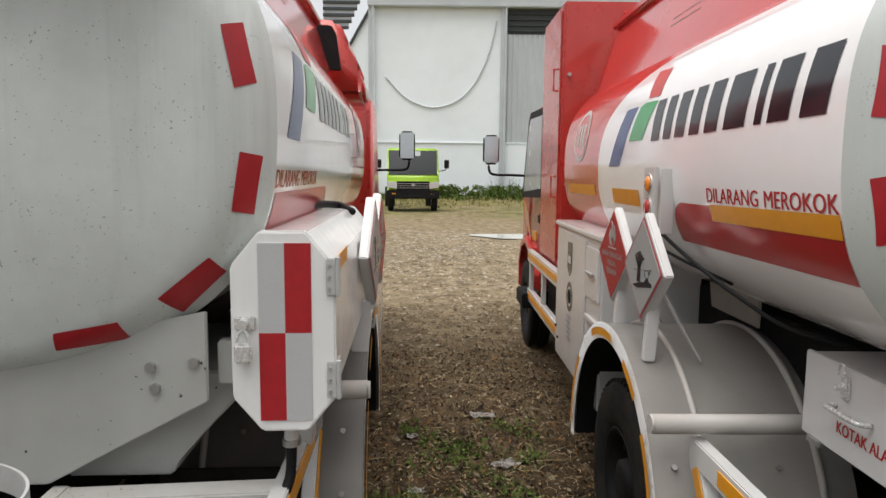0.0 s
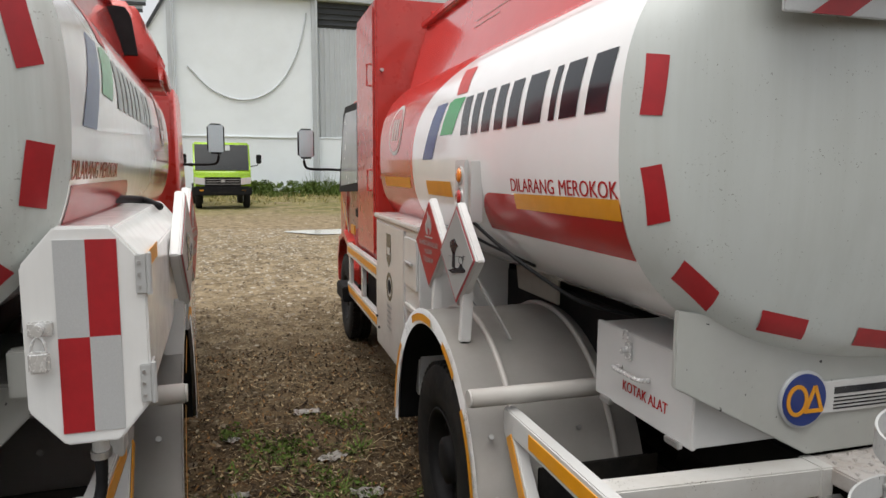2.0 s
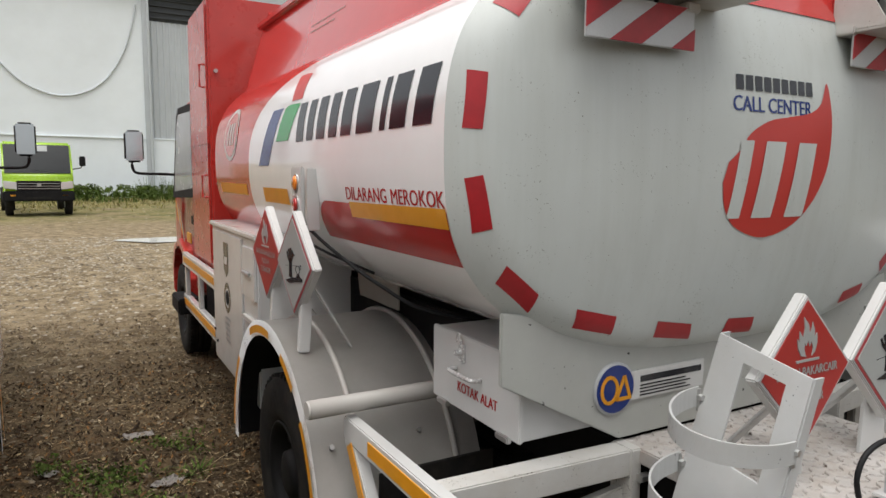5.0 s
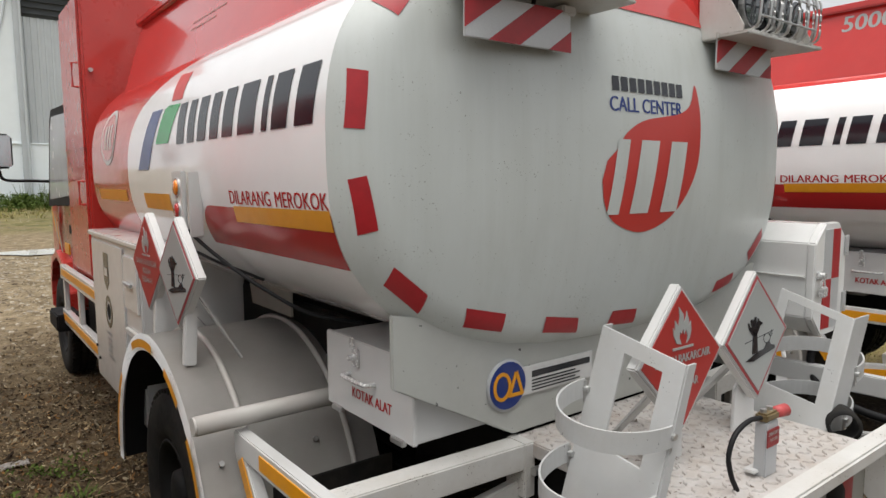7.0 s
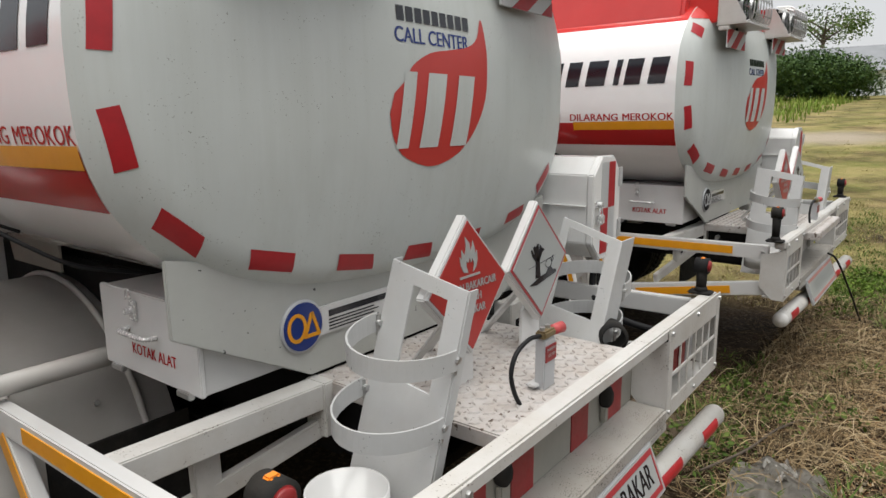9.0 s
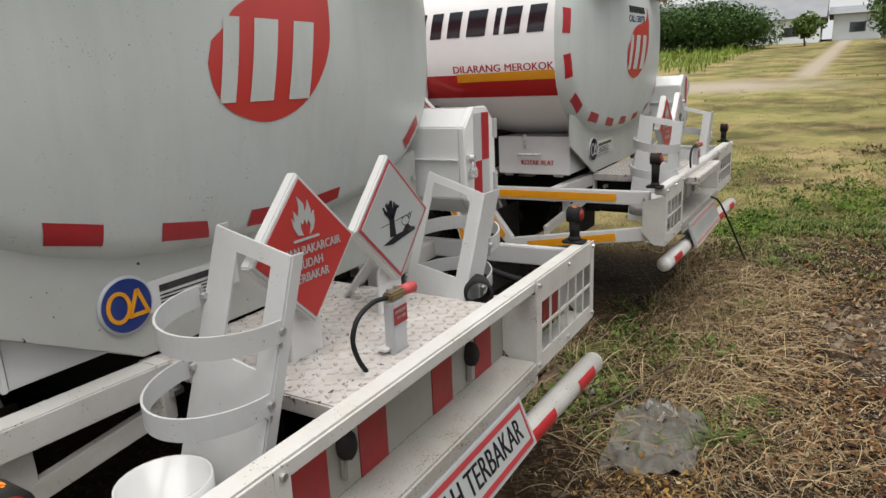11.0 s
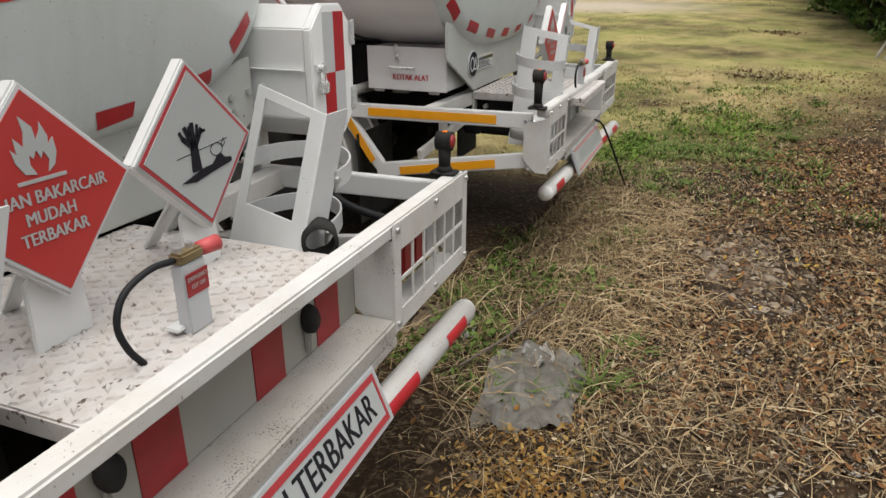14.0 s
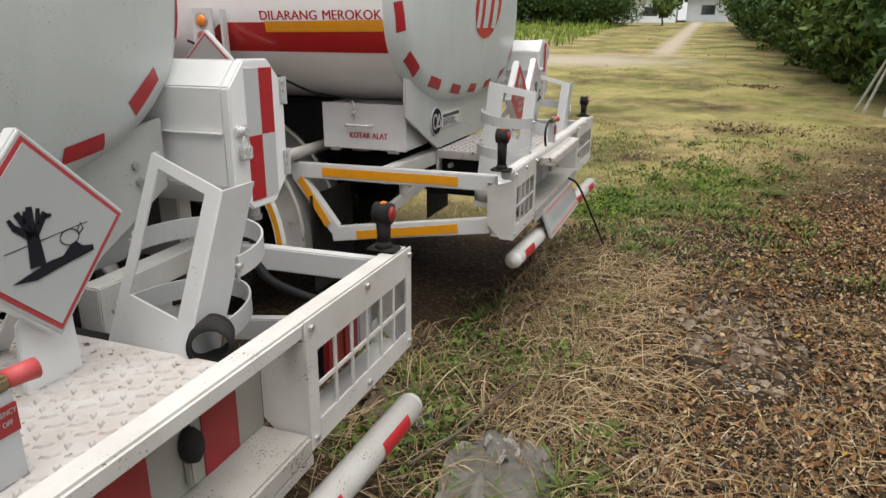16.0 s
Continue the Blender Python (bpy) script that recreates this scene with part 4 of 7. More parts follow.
    # cab
    prof = [(3.92, 0.72), (3.92, 2.05), (4.02, 2.16), (4.75, 2.18), (4.98, 2.12), (5.42, 1.38), (5.5, 1.25), (5.52, 0.55), (5.35, 0.5), (5.27, 0.52), (5.24, 0.72), (5.1, 0.9), (4.82, 0.97), (4.55, 0.9), (4.4, 0.72), (4.36, 0.62), (4.1, 0.62)]
    cab = part("cab", prismed(prof, "x", -0.92, 0.98, 0.03), CABRED, T, "red forward control truck cab", True)
    for s in (-1, 1):
        x = CX + s * 0.951
        part("door_seam", prismed([(3.98, 0.75), (3.995, 0.75), (3.995, 2.06), (3.98, 2.06)], "x", x, x + s * 0.003), CHASSIS, cab)
        win = [(4.06, 1.47), (5.06, 1.42), (5.02, 1.55), (4.8, 2.0), (4.7, 2.07), (4.06, 2.05)]
        rim = [(3.99, 1.40), (5.22, 1.36), (5.12, 1.55), (4.86, 2.06), (4.74, 2.13), (3.99, 2.11)]
        wf = part("window_frame", prismed(rim, "x", x - s * 0.01, x + s * 0.012, 0.004), CHASSIS, cab, "black door window frame")
        part("pane", prismed(win, "x", x + s * 0.0122, x + s * 0.0165), DOORGLASS, wf)
        part("door_handle", boxed(x - 0.012, x + 0.012, 4.08, 4.2, 1.18, 1.26, 0.01), CHASSIS, cab, "black door handle")
        part("amber_strip", boxed(x - 0.004 + s * 0.003, x + 0.004, 4.3, 4.5, 1.02, 1.1, 0.001), TAPEYELLOW, cab)
        for k in range(4):
            part("flame_decal", polysheet([(4.62 + 0.1 * k, 1.0 + 0.05 * k), (4.7 + 0.1 * k, 1.02 + 0.05 * k), (4.86 + 0.1 * k, 1.28 + 0.03 * k), (4.74 + 0.1 * k, 1.16 + 0.05 * k)], lambda y, z: (x + s * 0.004, y, z), 1), TAPEYELLOW if k % 2 else PLACARD, cab)
        # mirror on its bent arm
        bm = bmesh.new()
        sweep(bm, catmull([(x, 5.1, 1.57), (x + s * 0.12, 5.12, 1.575), (x + s * 0.3, 5.13, 1.58), (x + s * 0.345, 5.13, 1.62), (x + s * 0.35, 5.13, 1.7)], 6), 0.012, 8)
        mi = part("mirror", bm, CHASSIS, cab, "door mirror on a bent black arm", True)
        mm = x + s * 0.33
        part("mirror_shell", boxed(mm - 0.078, mm + 0.078, 5.1, 5.17, 1.675, 1.955, 0.03), CHASSIS, mi, "", True)
        part("mirror_glass", boxed(mm - 0.066, mm + 0.066, 5.094, 5.102, 1.69, 1.94, 0.003), MIRROR, mi)
        part("front_wing", prismed([(5.24, 0.5), (5.28, 0.72), (5.13, 0.94), (4.82, 1.02), (4.51, 0.94), (4.36, 0.72), (4.36, 0.58), (4.40, 0.58), (4.42, 0.72), (4.56, 0.9), (4.82, 0.965), (5.08, 0.9), (5.21, 0.72), (5.2, 0.5)], "x", x - s * 0.1, x + s * 0.03, 0.006), CABRED, cab)
        part("step", boxed(x - 0.15, x + 0.01, 4.02, 4.4, 0.5, 0.62, 0.01), CHASSIS, cab)
    part("bumper", boxed(-0.95, 1.01, 5.4, 5.56, 0.42, 0.72, 0.03), CABRED, cab)
    part("windscreen", prismed([(5.015, 2.07), (5.03, 2.07), (5.42, 1.42), (5.405, 1.42)], "x", -0.82, 0.88), DARKGLASS, cab)

    # rear deck of chequer plate
    deck = part("rear_deck", boxed(-0.45, 0.285, -0.614, 0.035, 0.795, 0.838, 0.004), DECKWHITE, T, "worn white chequer plate deck")
    bm = bmesh.new()
    rnd = random.Random(5)
    for i in range(30):
        for j in range(19):
            x, y = -0.435 + i * 0.0322 + (0.016 if j % 2 else 0), -0.57 + j * 0.0325
            if x > 0.265:
                continue
            a = (1 if (i + j) % 2 else -1) * 0.785
            c, s2 = math.cos(a), math.sin(a)
            vs = [bm.verts.new((x + p * c - q * s2, y + p * s2 + q * c, 0.838)) for p, q in ((-0.017, 0), (0, -0.0065), (0.017, 0), (0, 0.0065))]
            t = [bm.verts.new((x + p * c - q * s2, y + p * s2 + q * c, 0.8425)) for p, q in ((-0.012, 0), (0, -0.0032), (0.012, 0), (0, 0.0032))]
            bm.faces.new(t)
            for k in range(4):
                bm.faces.new((vs[k], vs[(k + 1) % 4], t[(k + 1) % 4], t[k]))
    tagged(part("chequer_relief", bm, DECKWHITE, deck, "raised chequer pattern"), kind="stuff")
    part("deck_skirt", boxed(-0.45, 0.285, 0.02, 0.035, 0.66, 0.795, 0.003), FRAMEWHITE, deck)
    for x in (-0.43, 0.28):
        part("bolt", rodded((x, -0.05, 0.76), (x - 0.03, -0.05, 0.76), 0.014, 6), STEEL, deck)

    # rear placards on posts
    for x, kind in ((-0.262, "flame"), (0.115, "tree")):
        m = Matrix.Translation((x, -0.352, 1.12)) @ Matrix.Rotation(radians(-3), 4, 'X')
        p = placard(T, m, kind)
        part("post", prismed([(x - 0.06, 0.838), (x + 0.06, 0.838), (x + 0.055, 0.97), (x, 1.02), (x - 0.055, 0.97)], "y", -0.345, -0.335, 0.002), WHITE, p)
        part("brace", beamed((x + 0.02, -0.325, 1.06), (x + 0.045, -0.14, 0.842), 0.035, 0.01, 0.002), WHITE, p)
        part("brace", beamed((x + 0.12, -0.325, 1.1), (x + 0.16, -0.1, 0.842), 0.035, 0.01, 0.002), WHITE, p)

    # folded extinguisher racks with strap hoops
    for hs in (-1, 1):
        yA, yB = -0.25, -0.505
        x, lean, low, zt, dz, dx = (-0.45, 0.36, 0.60, 1.165, 0.04, 0.035) if hs < 0 else (0.43, 0.5, 0.72, 1.148, 0.05, 0.09)
        def sl(y, h, off=0.0):
            """A point on the leaning plate: y across, h metres up from its foot, off towards the hoops."""
            k = (y - yB) / (yA - yB)
            top = zt + dz * k
            z = low + (top - low) * h
            return (x + dx * k - (top - z) * lean + hs * off, y, z)
        def plate(bm, y0, y1, h0, h1, th=0.006):
            f = [bm.verts.new(sl(y, h, o)) for o in (0, th) for y, h in ((y0, h0), (y1, h0), (y1, h1), (y0, h1))]
            for q in ((0, 1, 2, 3), (7, 6, 5, 4), (0, 4, 5, 1), (1, 5, 6, 2), (2, 6, 7, 3), (3, 7, 4, 0)):
                bm.faces.new([f[n] for n in q])
        hw0, hw1 = (0.58, 0.94) if hs < 0 else (0.40, 0.95)
        bm = bmesh.new()
        ya, yb = (yA - 0.085, yB + 0.055) if hs < 0 else (yA - 0.032, yB + 0.05)
        plate(bm, yA, ya, 0, 1)
        plate(bm, yb, yB, 0, 1)
        plate(bm, ya, yb, hw1, 1)
        plate(bm, ya, yb, 0, hw0)
        bmesh.ops.remove_doubles(bm, verts=bm.verts, dist=0.0005)
        rk = part("extinguisher_rack", bm, RACKWHITE, T, "empty white folded steel extinguisher rack")
        for y, fo in ((yA, -0.03 if hs < 0 else 0.02), (yB, -0.03 if hs < 0 else 0.11)):
            bm = bmesh.new()
            f = [bm.verts.new(Vector(sl(y, h, o)) + Vector((0, d, 0))) for d in (-0.003, 0.003) for h, o in ((0, 0), (0, fo), (1, fo), (1, 0))]
            for q in ((0, 1, 2, 3), (7, 6, 5, 4), (0, 4, 5, 1), (1, 5, 6, 2), (2, 6, 7, 3), (3, 7, 4, 0)):
                bm.faces.new([f[n] for n in q])
            part("flange", bm, RACKWHITE, rk)
        for h in ((0.75, 0.5) if hs < 0 else (0.60, 0.3)):
            pts = []
            for k in range(29):
                a = math.pi * k / 28
                pts.append(sl((yA + yB) / 2 + 0.135 * math.cos(a), h, 0.01 + 0.19 * math.sin(a) if hs < 0 else 0.01 + 0.1 * a / math.pi + 0.23 * math.sin(a)))
            bm = bmesh.new()
            sweep(bm, pts, 0, section=[(-0.0025, -0.024), (0.0025, -0.024), (0.0025, 0.024), (-0.0025, 0.024)])
            hp = part("strap_hoop", bm, RACKWHITE, rk, "curved white strap hoop")
            for y in (yA + 0.004, yB - 0.004):
                c = Vector(sl(y, h, 0.11 if hs > 0 and y < -0.4 else 0.012))
                part("bolt", rodded(c + Vector((0, 0.013, 0)), c - Vector((0, 0.013, 0)), 0.008, 6), STEEL, hp)
                part("nut", rodded(c + Vector((0, 0.0, 0.02)), c + Vector((0, 0, -0.035)), 0.005, 6), STEEL, hp)
        if hs < 0:
            c = Vector(sl(-0.38, 0.12, 0.115))
            part("cup", ring([(0.0, 0.012), (0.087, 0.012), (0.087, 0.1), (0.092, 0.1), (0.092, 0.0), (0.0, 0.0)], Matrix.Translation(c) @ Matrix.Rotation(-math.pi / 2, 4, 'Y'), 28), WHITE, rk, "white round cup of the rack", True)

    # emergency valve post
    vp = part("valve_post", boxed(-0.165, -0.105, -0.56, -0.53, 0.828, 0.967, 0.003), GREYPANEL, T, "grey steel post with emergency cut-off valve")
    part("post_foot", boxed(-0.185, -0.1, -0.545, -0.515, 0.838, 0.846, 0.002), WHITE, vp)
    part("sign_plate", boxed(-0.164, -0.106, -0.5635, -0.5605, 0.905, 0.95, 0.001), DULLRED, vp, "small dull red sign plate")
    for k, w in enumerate(("EMERGENCY", "CUT OFF")):
        part("sign_lettering", lettering(w, 0.0115, flatwords((-0.135, -0.5642, 0.939 - 0.016 * k), (1, 0, 0), (0, 0, 1)), 0.0002, 0.8), PLACARD, vp)
    vb = part("valve_body", boxed(-0.168, -0.105, -0.562, -0.53, 0.969, 0.99, 0.005), BRASS, vp, "dull brass valve body")
    for x in (-0.155, -0.125):
        part("bolt", rodded((x, -0.545, 0.988), (x, -0.545, 0.999), 0.008, 6), STEEL, vb)
    part("valve_knob", rodded((-0.105, -0.547, 0.979), (-0.062, -0.555, 0.979), 0.014, 18, 0.016), REDGRIP, vb, "red rubber valve knob", True)
    bm = bmesh.new()
    sweep(bm, catmull([(-0.168, -0.545, 0.979), (-0.225, -0.545, 0.984), (-0.285, -0.545, 0.965), (-0.31, -0.545, 0.92), (-0.3, -0.548, 0.87), (-0.275, -0.55, 0.828)], 8), 0.0062, 10)
    part("valve_hose", bm, HOSE, vp, "black looped valve hose", True)
    vp.location = (0, 0.014, 0.01)


def tanker_rear(T):
    # rear bumper frame
    yr = -0.672
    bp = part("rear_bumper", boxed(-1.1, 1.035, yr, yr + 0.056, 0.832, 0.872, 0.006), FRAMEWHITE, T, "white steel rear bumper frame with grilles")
    for x0, x1, nx in ((0.44, 1.035, 6), (-1.1, -0.69, 4)):
        bm = bmesh.new()
        z0, z1, gz0, gz1 = 0.555, 0.874, 0.615, 0.79
        gx0, gx1 = x0 + 0.045, x1 - 0.04
        y0, y1 = yr - 0.008, yr - 0.002
        block(bm, x0, gx0, y0, y1, z0, z1, 0.001)
        block(bm, gx1, x1, y0, y1, z0, z1, 0.001)
        block(bm, gx0, gx1, y0, y1, z0, gz0, 0.001)
        block(bm, gx0, gx1, y0, y1, gz1, z1, 0.001)
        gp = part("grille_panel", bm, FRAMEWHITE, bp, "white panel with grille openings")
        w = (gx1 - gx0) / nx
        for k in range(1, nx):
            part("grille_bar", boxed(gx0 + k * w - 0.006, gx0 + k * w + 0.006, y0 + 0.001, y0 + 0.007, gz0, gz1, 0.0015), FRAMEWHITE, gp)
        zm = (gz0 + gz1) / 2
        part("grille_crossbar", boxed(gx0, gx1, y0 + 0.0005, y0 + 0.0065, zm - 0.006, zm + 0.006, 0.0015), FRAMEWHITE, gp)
        for x in (x0 + 0.02, x1 - 0.02, (x0 + x1) / 2):
            for z in (z0 + 0.025, z1 - 0.02):
                part("bolt", rodded((x, y0 + 0.001, z), (x, y0 - 0.008, z), 0.008, 6), STEEL, gp)
        part("lamp_tray", boxed(x0 + 0.009, x1 - 0.009, yr, yr + 0.1, 0.562, 0.57, 0.002), FRAMEWHITE, gp)
        side = [(yr - 0.002, 0.557), (yr + 0.05, 0.557), (yr + 0.115, 0.62), (yr + 0.115, 0.793), (yr - 0.002, 0.828)]
        part("panel_side", prismed(side, "x", x0, x0 + 0.008), FRAMEWHITE, gp)
        part("panel_side", prismed(side, "x", x1 - 0.008, x1), FRAMEWHITE, gp)
        part("panel_back", boxed(x0 + 0.009, x1 - 0.009, yr + 0.1, yr + 0.108, 0.6, 0.74, 0.002), GRIMYSHADEPANEL, gp)
        cx = (x0 + x1) / 2
        lt = part("tail_lamp", boxed(cx - 0.13, cx + 0.13, yr + 0.055, yr + 0.098, 0.63, 0.76, 0.012), CHASSIS, gp, "tail lamp behind the grille")
        for k, m in enumerate((DULLRED, DULLRED, GREYPANEL)):
            part("lamp_lens", boxed(cx - 0.125 + k * 0.085, cx - 0.045 + k * 0.085, yr + 0.04, yr + 0.057, 0.64, 0.75, 0.006), m, lt)
    # striped recess and ledge
    yp = yr + 0.115
    # Panel and stripes carry the shade under the bar in their colours.
    st = part("recess_panel", boxed(-0.69, 0.44, yp, yp + 0.008, 0.60, 0.794, 0.002), GRIMYSHADEPANEL, bp, "recessed grimy panel with red stripes, shade in its colour")
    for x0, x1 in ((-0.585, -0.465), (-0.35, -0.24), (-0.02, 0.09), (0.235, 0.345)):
        part("red_stripe", boxed(x0, x1, yp - 0.003, yp + 0.0015, 0.602, 0.793, 0), DULLRED, st, "grimy red stripe, shade in its colour")
    for x, z in ((-0.41, 0.725), (0.19, 0.705)):
        s1 = part("rubber_stop", put(ring([(0.0, 0.034), (0.016, 0.034), (0.026, 0.026), (0.03, 0.012), (0.028, 0.0)], Matrix.Translation((x, yp - 0.002, z)) @ Matrix.Rotation(-math.pi / 2, 4, 'Z') @ Matrix.Diagonal((1, 0.8, 1.3, 1)), 24), Matrix.Identity(4)), RUBBER, st, "black rubber stop", True)
        part("stop_bracket", boxed(x - 0.014, x + 0.014, yp - 0.02, yp - 0.001, z - 0.085, z - 0.03, 0.004), GRIMYSHADEPANEL, s1)
        part("stop_strap", boxed(x - 0.006, x + 0.006, yp - 0.012, yp - 0.001, z + 0.03, z + 0.06, 0.002), RUBBER, s1)
    ld = part("bumper_ledge", boxed(-0.69, 0.44, yr - 0.012, yp + 0.008, 0.548, 0.60, 0.007), GRIMYSHADEWHITE, bp, "dirty white bumper ledge")
    part("ledge_lip", boxed(-0.69, 0.44, yr - 0.012, yr - 0.004, 0.525, 0.549, 0.002), GRIMYSHADEWHITE, ld)
    # warning sign below
    m = Matrix.Translation((-0.115, yr - 0.034, 0.474)) @ Matrix.Rotation(radians(-22), 4, 'X')
    sg = part("warning_sign", put(boxed(-0.40, 0.40, -0.008, 0.008, -0.081, 0.081, 0.003), m), GREYPANEL, T, "grey warning sign with red bars and dark lettering")
    part("sign_face", put(boxed(-0.39, 0.39, -0.0105, -0.0075, -0.072, 0.072, 0), m), PLACARD, sg)
    for z in (-0.057, 0.057):
        part("red_line", put(boxed(-0.378, 0.378, -0.0125, -0.0095, z - 0.008, z + 0.008, 0), m), BRICKRED, sg)
    part("red_line", put(boxed(0.37, 0.378, -0.0125, -0.0095, -0.05, 0.05, 0), m), BRICKRED, sg)
    part("sign_lettering", put(lettering("MUDAH TERBAKAR", 0.098, lambda a, b: (0.335 + a, -0.0112, b), 0.0018, 0.72, align='RIGHT'), m), BLACK, sg)
    # underrun tube, a little askew
    ta, tz = Vector((-0.93, -0.645, 0.405)), Vector((0.94, -0.708, 0.395))
    along = tz - ta
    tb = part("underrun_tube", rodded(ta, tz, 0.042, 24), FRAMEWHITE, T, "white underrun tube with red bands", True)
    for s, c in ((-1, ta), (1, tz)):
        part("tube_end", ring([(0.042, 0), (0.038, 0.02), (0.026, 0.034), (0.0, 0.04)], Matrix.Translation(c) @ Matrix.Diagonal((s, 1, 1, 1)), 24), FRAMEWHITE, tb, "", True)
    for x0, x1 in ((0.30, 0.48), (0.70, 0.86), (-0.86, -0.70), (-0.48, -0.32)):
        def band(u, v):
            c = ta + along * ((x0 + (x1 - x0) * u - ta.x) / along.x)
            return c.x, c.y - 0.0435 * math.cos(-0.9 + 1.6 * v), c.z + 0.0435 * math.sin(-0.9 + 1.6 * v)
        part("red_band", mapped(1, 10, band), TAPERED, tb, "", True)
    for x in (-0.3, 0.08):
        part("tube_bracket", boxed(x - 0.03, x + 0.03, -0.65, -0.5, 0.43, 0.46, 0.003), FRAMEWHITE, tb)
    # marker lamps on rubber stalks
    for s in (-1, 1):
        x = 0.975 if s > 0 else -1.105
        dz = 0.03 if s < 0 else -0.012
        bm = bmesh.new()
        block(bm, x - 0.03, x + 0.03, -0.665, -0.575, 0.872, 0.884, 0.005)
        rod(bm, (x, -0.62, 0.882), (x, -0.62, 0.9), 0.028, 16, 0.021)
        rod(bm, (x, -0.62, 0.898), (x, -0.62, 0.985 + dz), 0.019, 16, 0.022)
        mk = part("marker_lamp", bm, RUBBER, T, "black rubber marker lamp stalk with red and amber lens", True)
        part("lamp_head", rodded((x, -0.645, 0.995 + dz), (x, -0.595, 0.995 + dz), 0.031, 24), RUBBER, mk, "", True)
        part("red_lens", rodded((x, -0.652, 0.995 + dz), (x, -0.645, 0.995 + dz), 0.018, 24, 0.023), DULLRED, mk, "", True)
        part("amber_lens", boxed(x - 0.011, x + 0.011, -0.63, -0.612, 1.022 + dz, 1.0285 + dz, 0.003), LENSAMBER, mk)
    # side frames with amber tape and cross beams
    for s in (-1, 1):
        x = 1.0 if s > 0 else -1.04
        fr = part("side_frame", beamed((x, -0.58, 0.80), (x, 0.62, 0.785), 0.04, 0.075), WHITE, T, "white side frame with amber tape")
        part("lower_bar", beamed((x, -0.58, 0.605), (x, 0.38, 0.465), 0.04, 0.075), WHITE, fr)
        part("front_bar", beamed((x, 0.595, 0.765), (x, 0.36, 0.49), 0.038, 0.068), WHITE, fr)
        part("mid_bar", beamed((x, 0.0, 0.76), (x, 0.0, 0.545), 0.03, 0.07), WHITE, fr)
        xs = x + s * 0.0215
        part("amber_strip", beamed((xs, -0.38, 0.797), (xs, 0.42, 0.787), 0.003, 0.042, 0), TAPEYELLOW, fr, "amber reflective strip")
        part("amber_strip", beamed((xs, -0.38, 0.573), (xs, 0.22, 0.478), 0.003, 0.042, 0), TAPEYELLOW, fr, "amber reflective strip")
        part("amber_strip", beamed((xs, 0.57, 0.745), (xs, 0.40, 0.515), 0.003, 0.042, 0), TAPEYELLOW, fr, "amber reflective strip")
        xi = -0.46 if s < 0 else 0.52
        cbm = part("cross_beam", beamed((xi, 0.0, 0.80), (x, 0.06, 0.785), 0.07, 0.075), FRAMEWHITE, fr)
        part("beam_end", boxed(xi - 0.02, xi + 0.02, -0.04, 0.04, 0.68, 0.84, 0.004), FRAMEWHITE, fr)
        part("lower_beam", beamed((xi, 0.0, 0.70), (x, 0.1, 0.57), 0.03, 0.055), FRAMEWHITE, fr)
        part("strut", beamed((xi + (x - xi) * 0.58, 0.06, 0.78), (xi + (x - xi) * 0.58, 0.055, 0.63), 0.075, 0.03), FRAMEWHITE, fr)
        for y, z in ((-0.55, 0.80), (-0.55, 0.61)):
            part("bolt", rodded((xs - s * 0.002, y, z), (xs + s * 0.01, y, z), 0.009, 6), STEEL, fr)
    # eight-sided hose locker along the right flank
    x0, x1, z0, z1, c = 0.885, 1.145, 0.965, 1.392, 0.07
    octa = [(x0 + c, z0), (x1 - c, z0), (x1, z0 + c), (x1, z1 - c), (x1 - c, z1), (x0 + c, z1), (x0, z1 - c), (x0, z0 + c)]
    lk = part("hose_locker", prismed(octa, "y", -0.17, 1.05, 0.004), LOCKERWHITE, T, "white eight-sided hose locker")
    g = 0.006
    octd = [(x0 + c, z0 - g), (x1 - c, z0 - g), (x1 + g, z0 + c), (x1 + g, z1 - c), (x1 - c, z1 + g), (x0 + c, z1 + g), (x0 - g, z1 - c), (x0 - g, z0 + c)]
    dr = part("locker_door", prismed(octd, "y", -0.20, -0.17, 0.005), LOCKERWHITE, lk, "white locker door with checkered tape")
    xm = (x0 + x1) / 2 + 0.005
    zm = (z0 + z1) / 2
    for a, b, za, zb, m in ((xm - 0.068, xm, zm, z1 - 0.02, TAPESILVER), (xm, xm + 0.068, zm, z1 - 0.02, TAPERED), (xm - 0.068, xm, z0 + 0.02, zm, TAPERED), (xm, xm + 0.068, z0 + 0.02, zm, TAPESILVER)):
        part("tape_patch", boxed(a, b, -0.2025, -0.199, za, zb, 0), m, dr, "red reflective tape" if m is TAPERED else "silver reflective tape")
    bm = bmesh.new()
    block(bm, x0 + 0.005, x0 + 0.06, -0.207, -0.199, 1.185, 1.215, 0.003)
    rod(bm, (x0 + 0.03, -0.20, 1.2), (x0 + 0.03, -0.225, 1.2), 0.012, 12)
    block(bm, x0 + 0.008, x0 + 0.052, -0.228, -0.208, 1.118, 1.16, 0.005)
    sweep(bm, [(x0 + 0.03 + 0.015 * math.cos(k), -0.218, 1.158 + 0.03 * math.sin(k)) for k in np.linspace(0, 3.14, 10)], 0.0035, 6)
    part("door_latch", bm, CHROME, dr, "chrome hasp with a small padlock")
    for z in (1.075, 1.3):
        bm = bmesh.new()
        block(bm, x1 - 0.018, x1 + 0.007, -0.2065, -0.2005, z - 0.04, z + 0.04, 0.002)
        block(bm, x1 + 0.0065, x1 + 0.0105, -0.198, -0.145, z - 0.04, z + 0.04, 0.001)
        rod(bm, (x1 + 0.012, -0.20, z - 0.042), (x1 + 0.012, -0.20, z + 0.042), 0.007, 10)
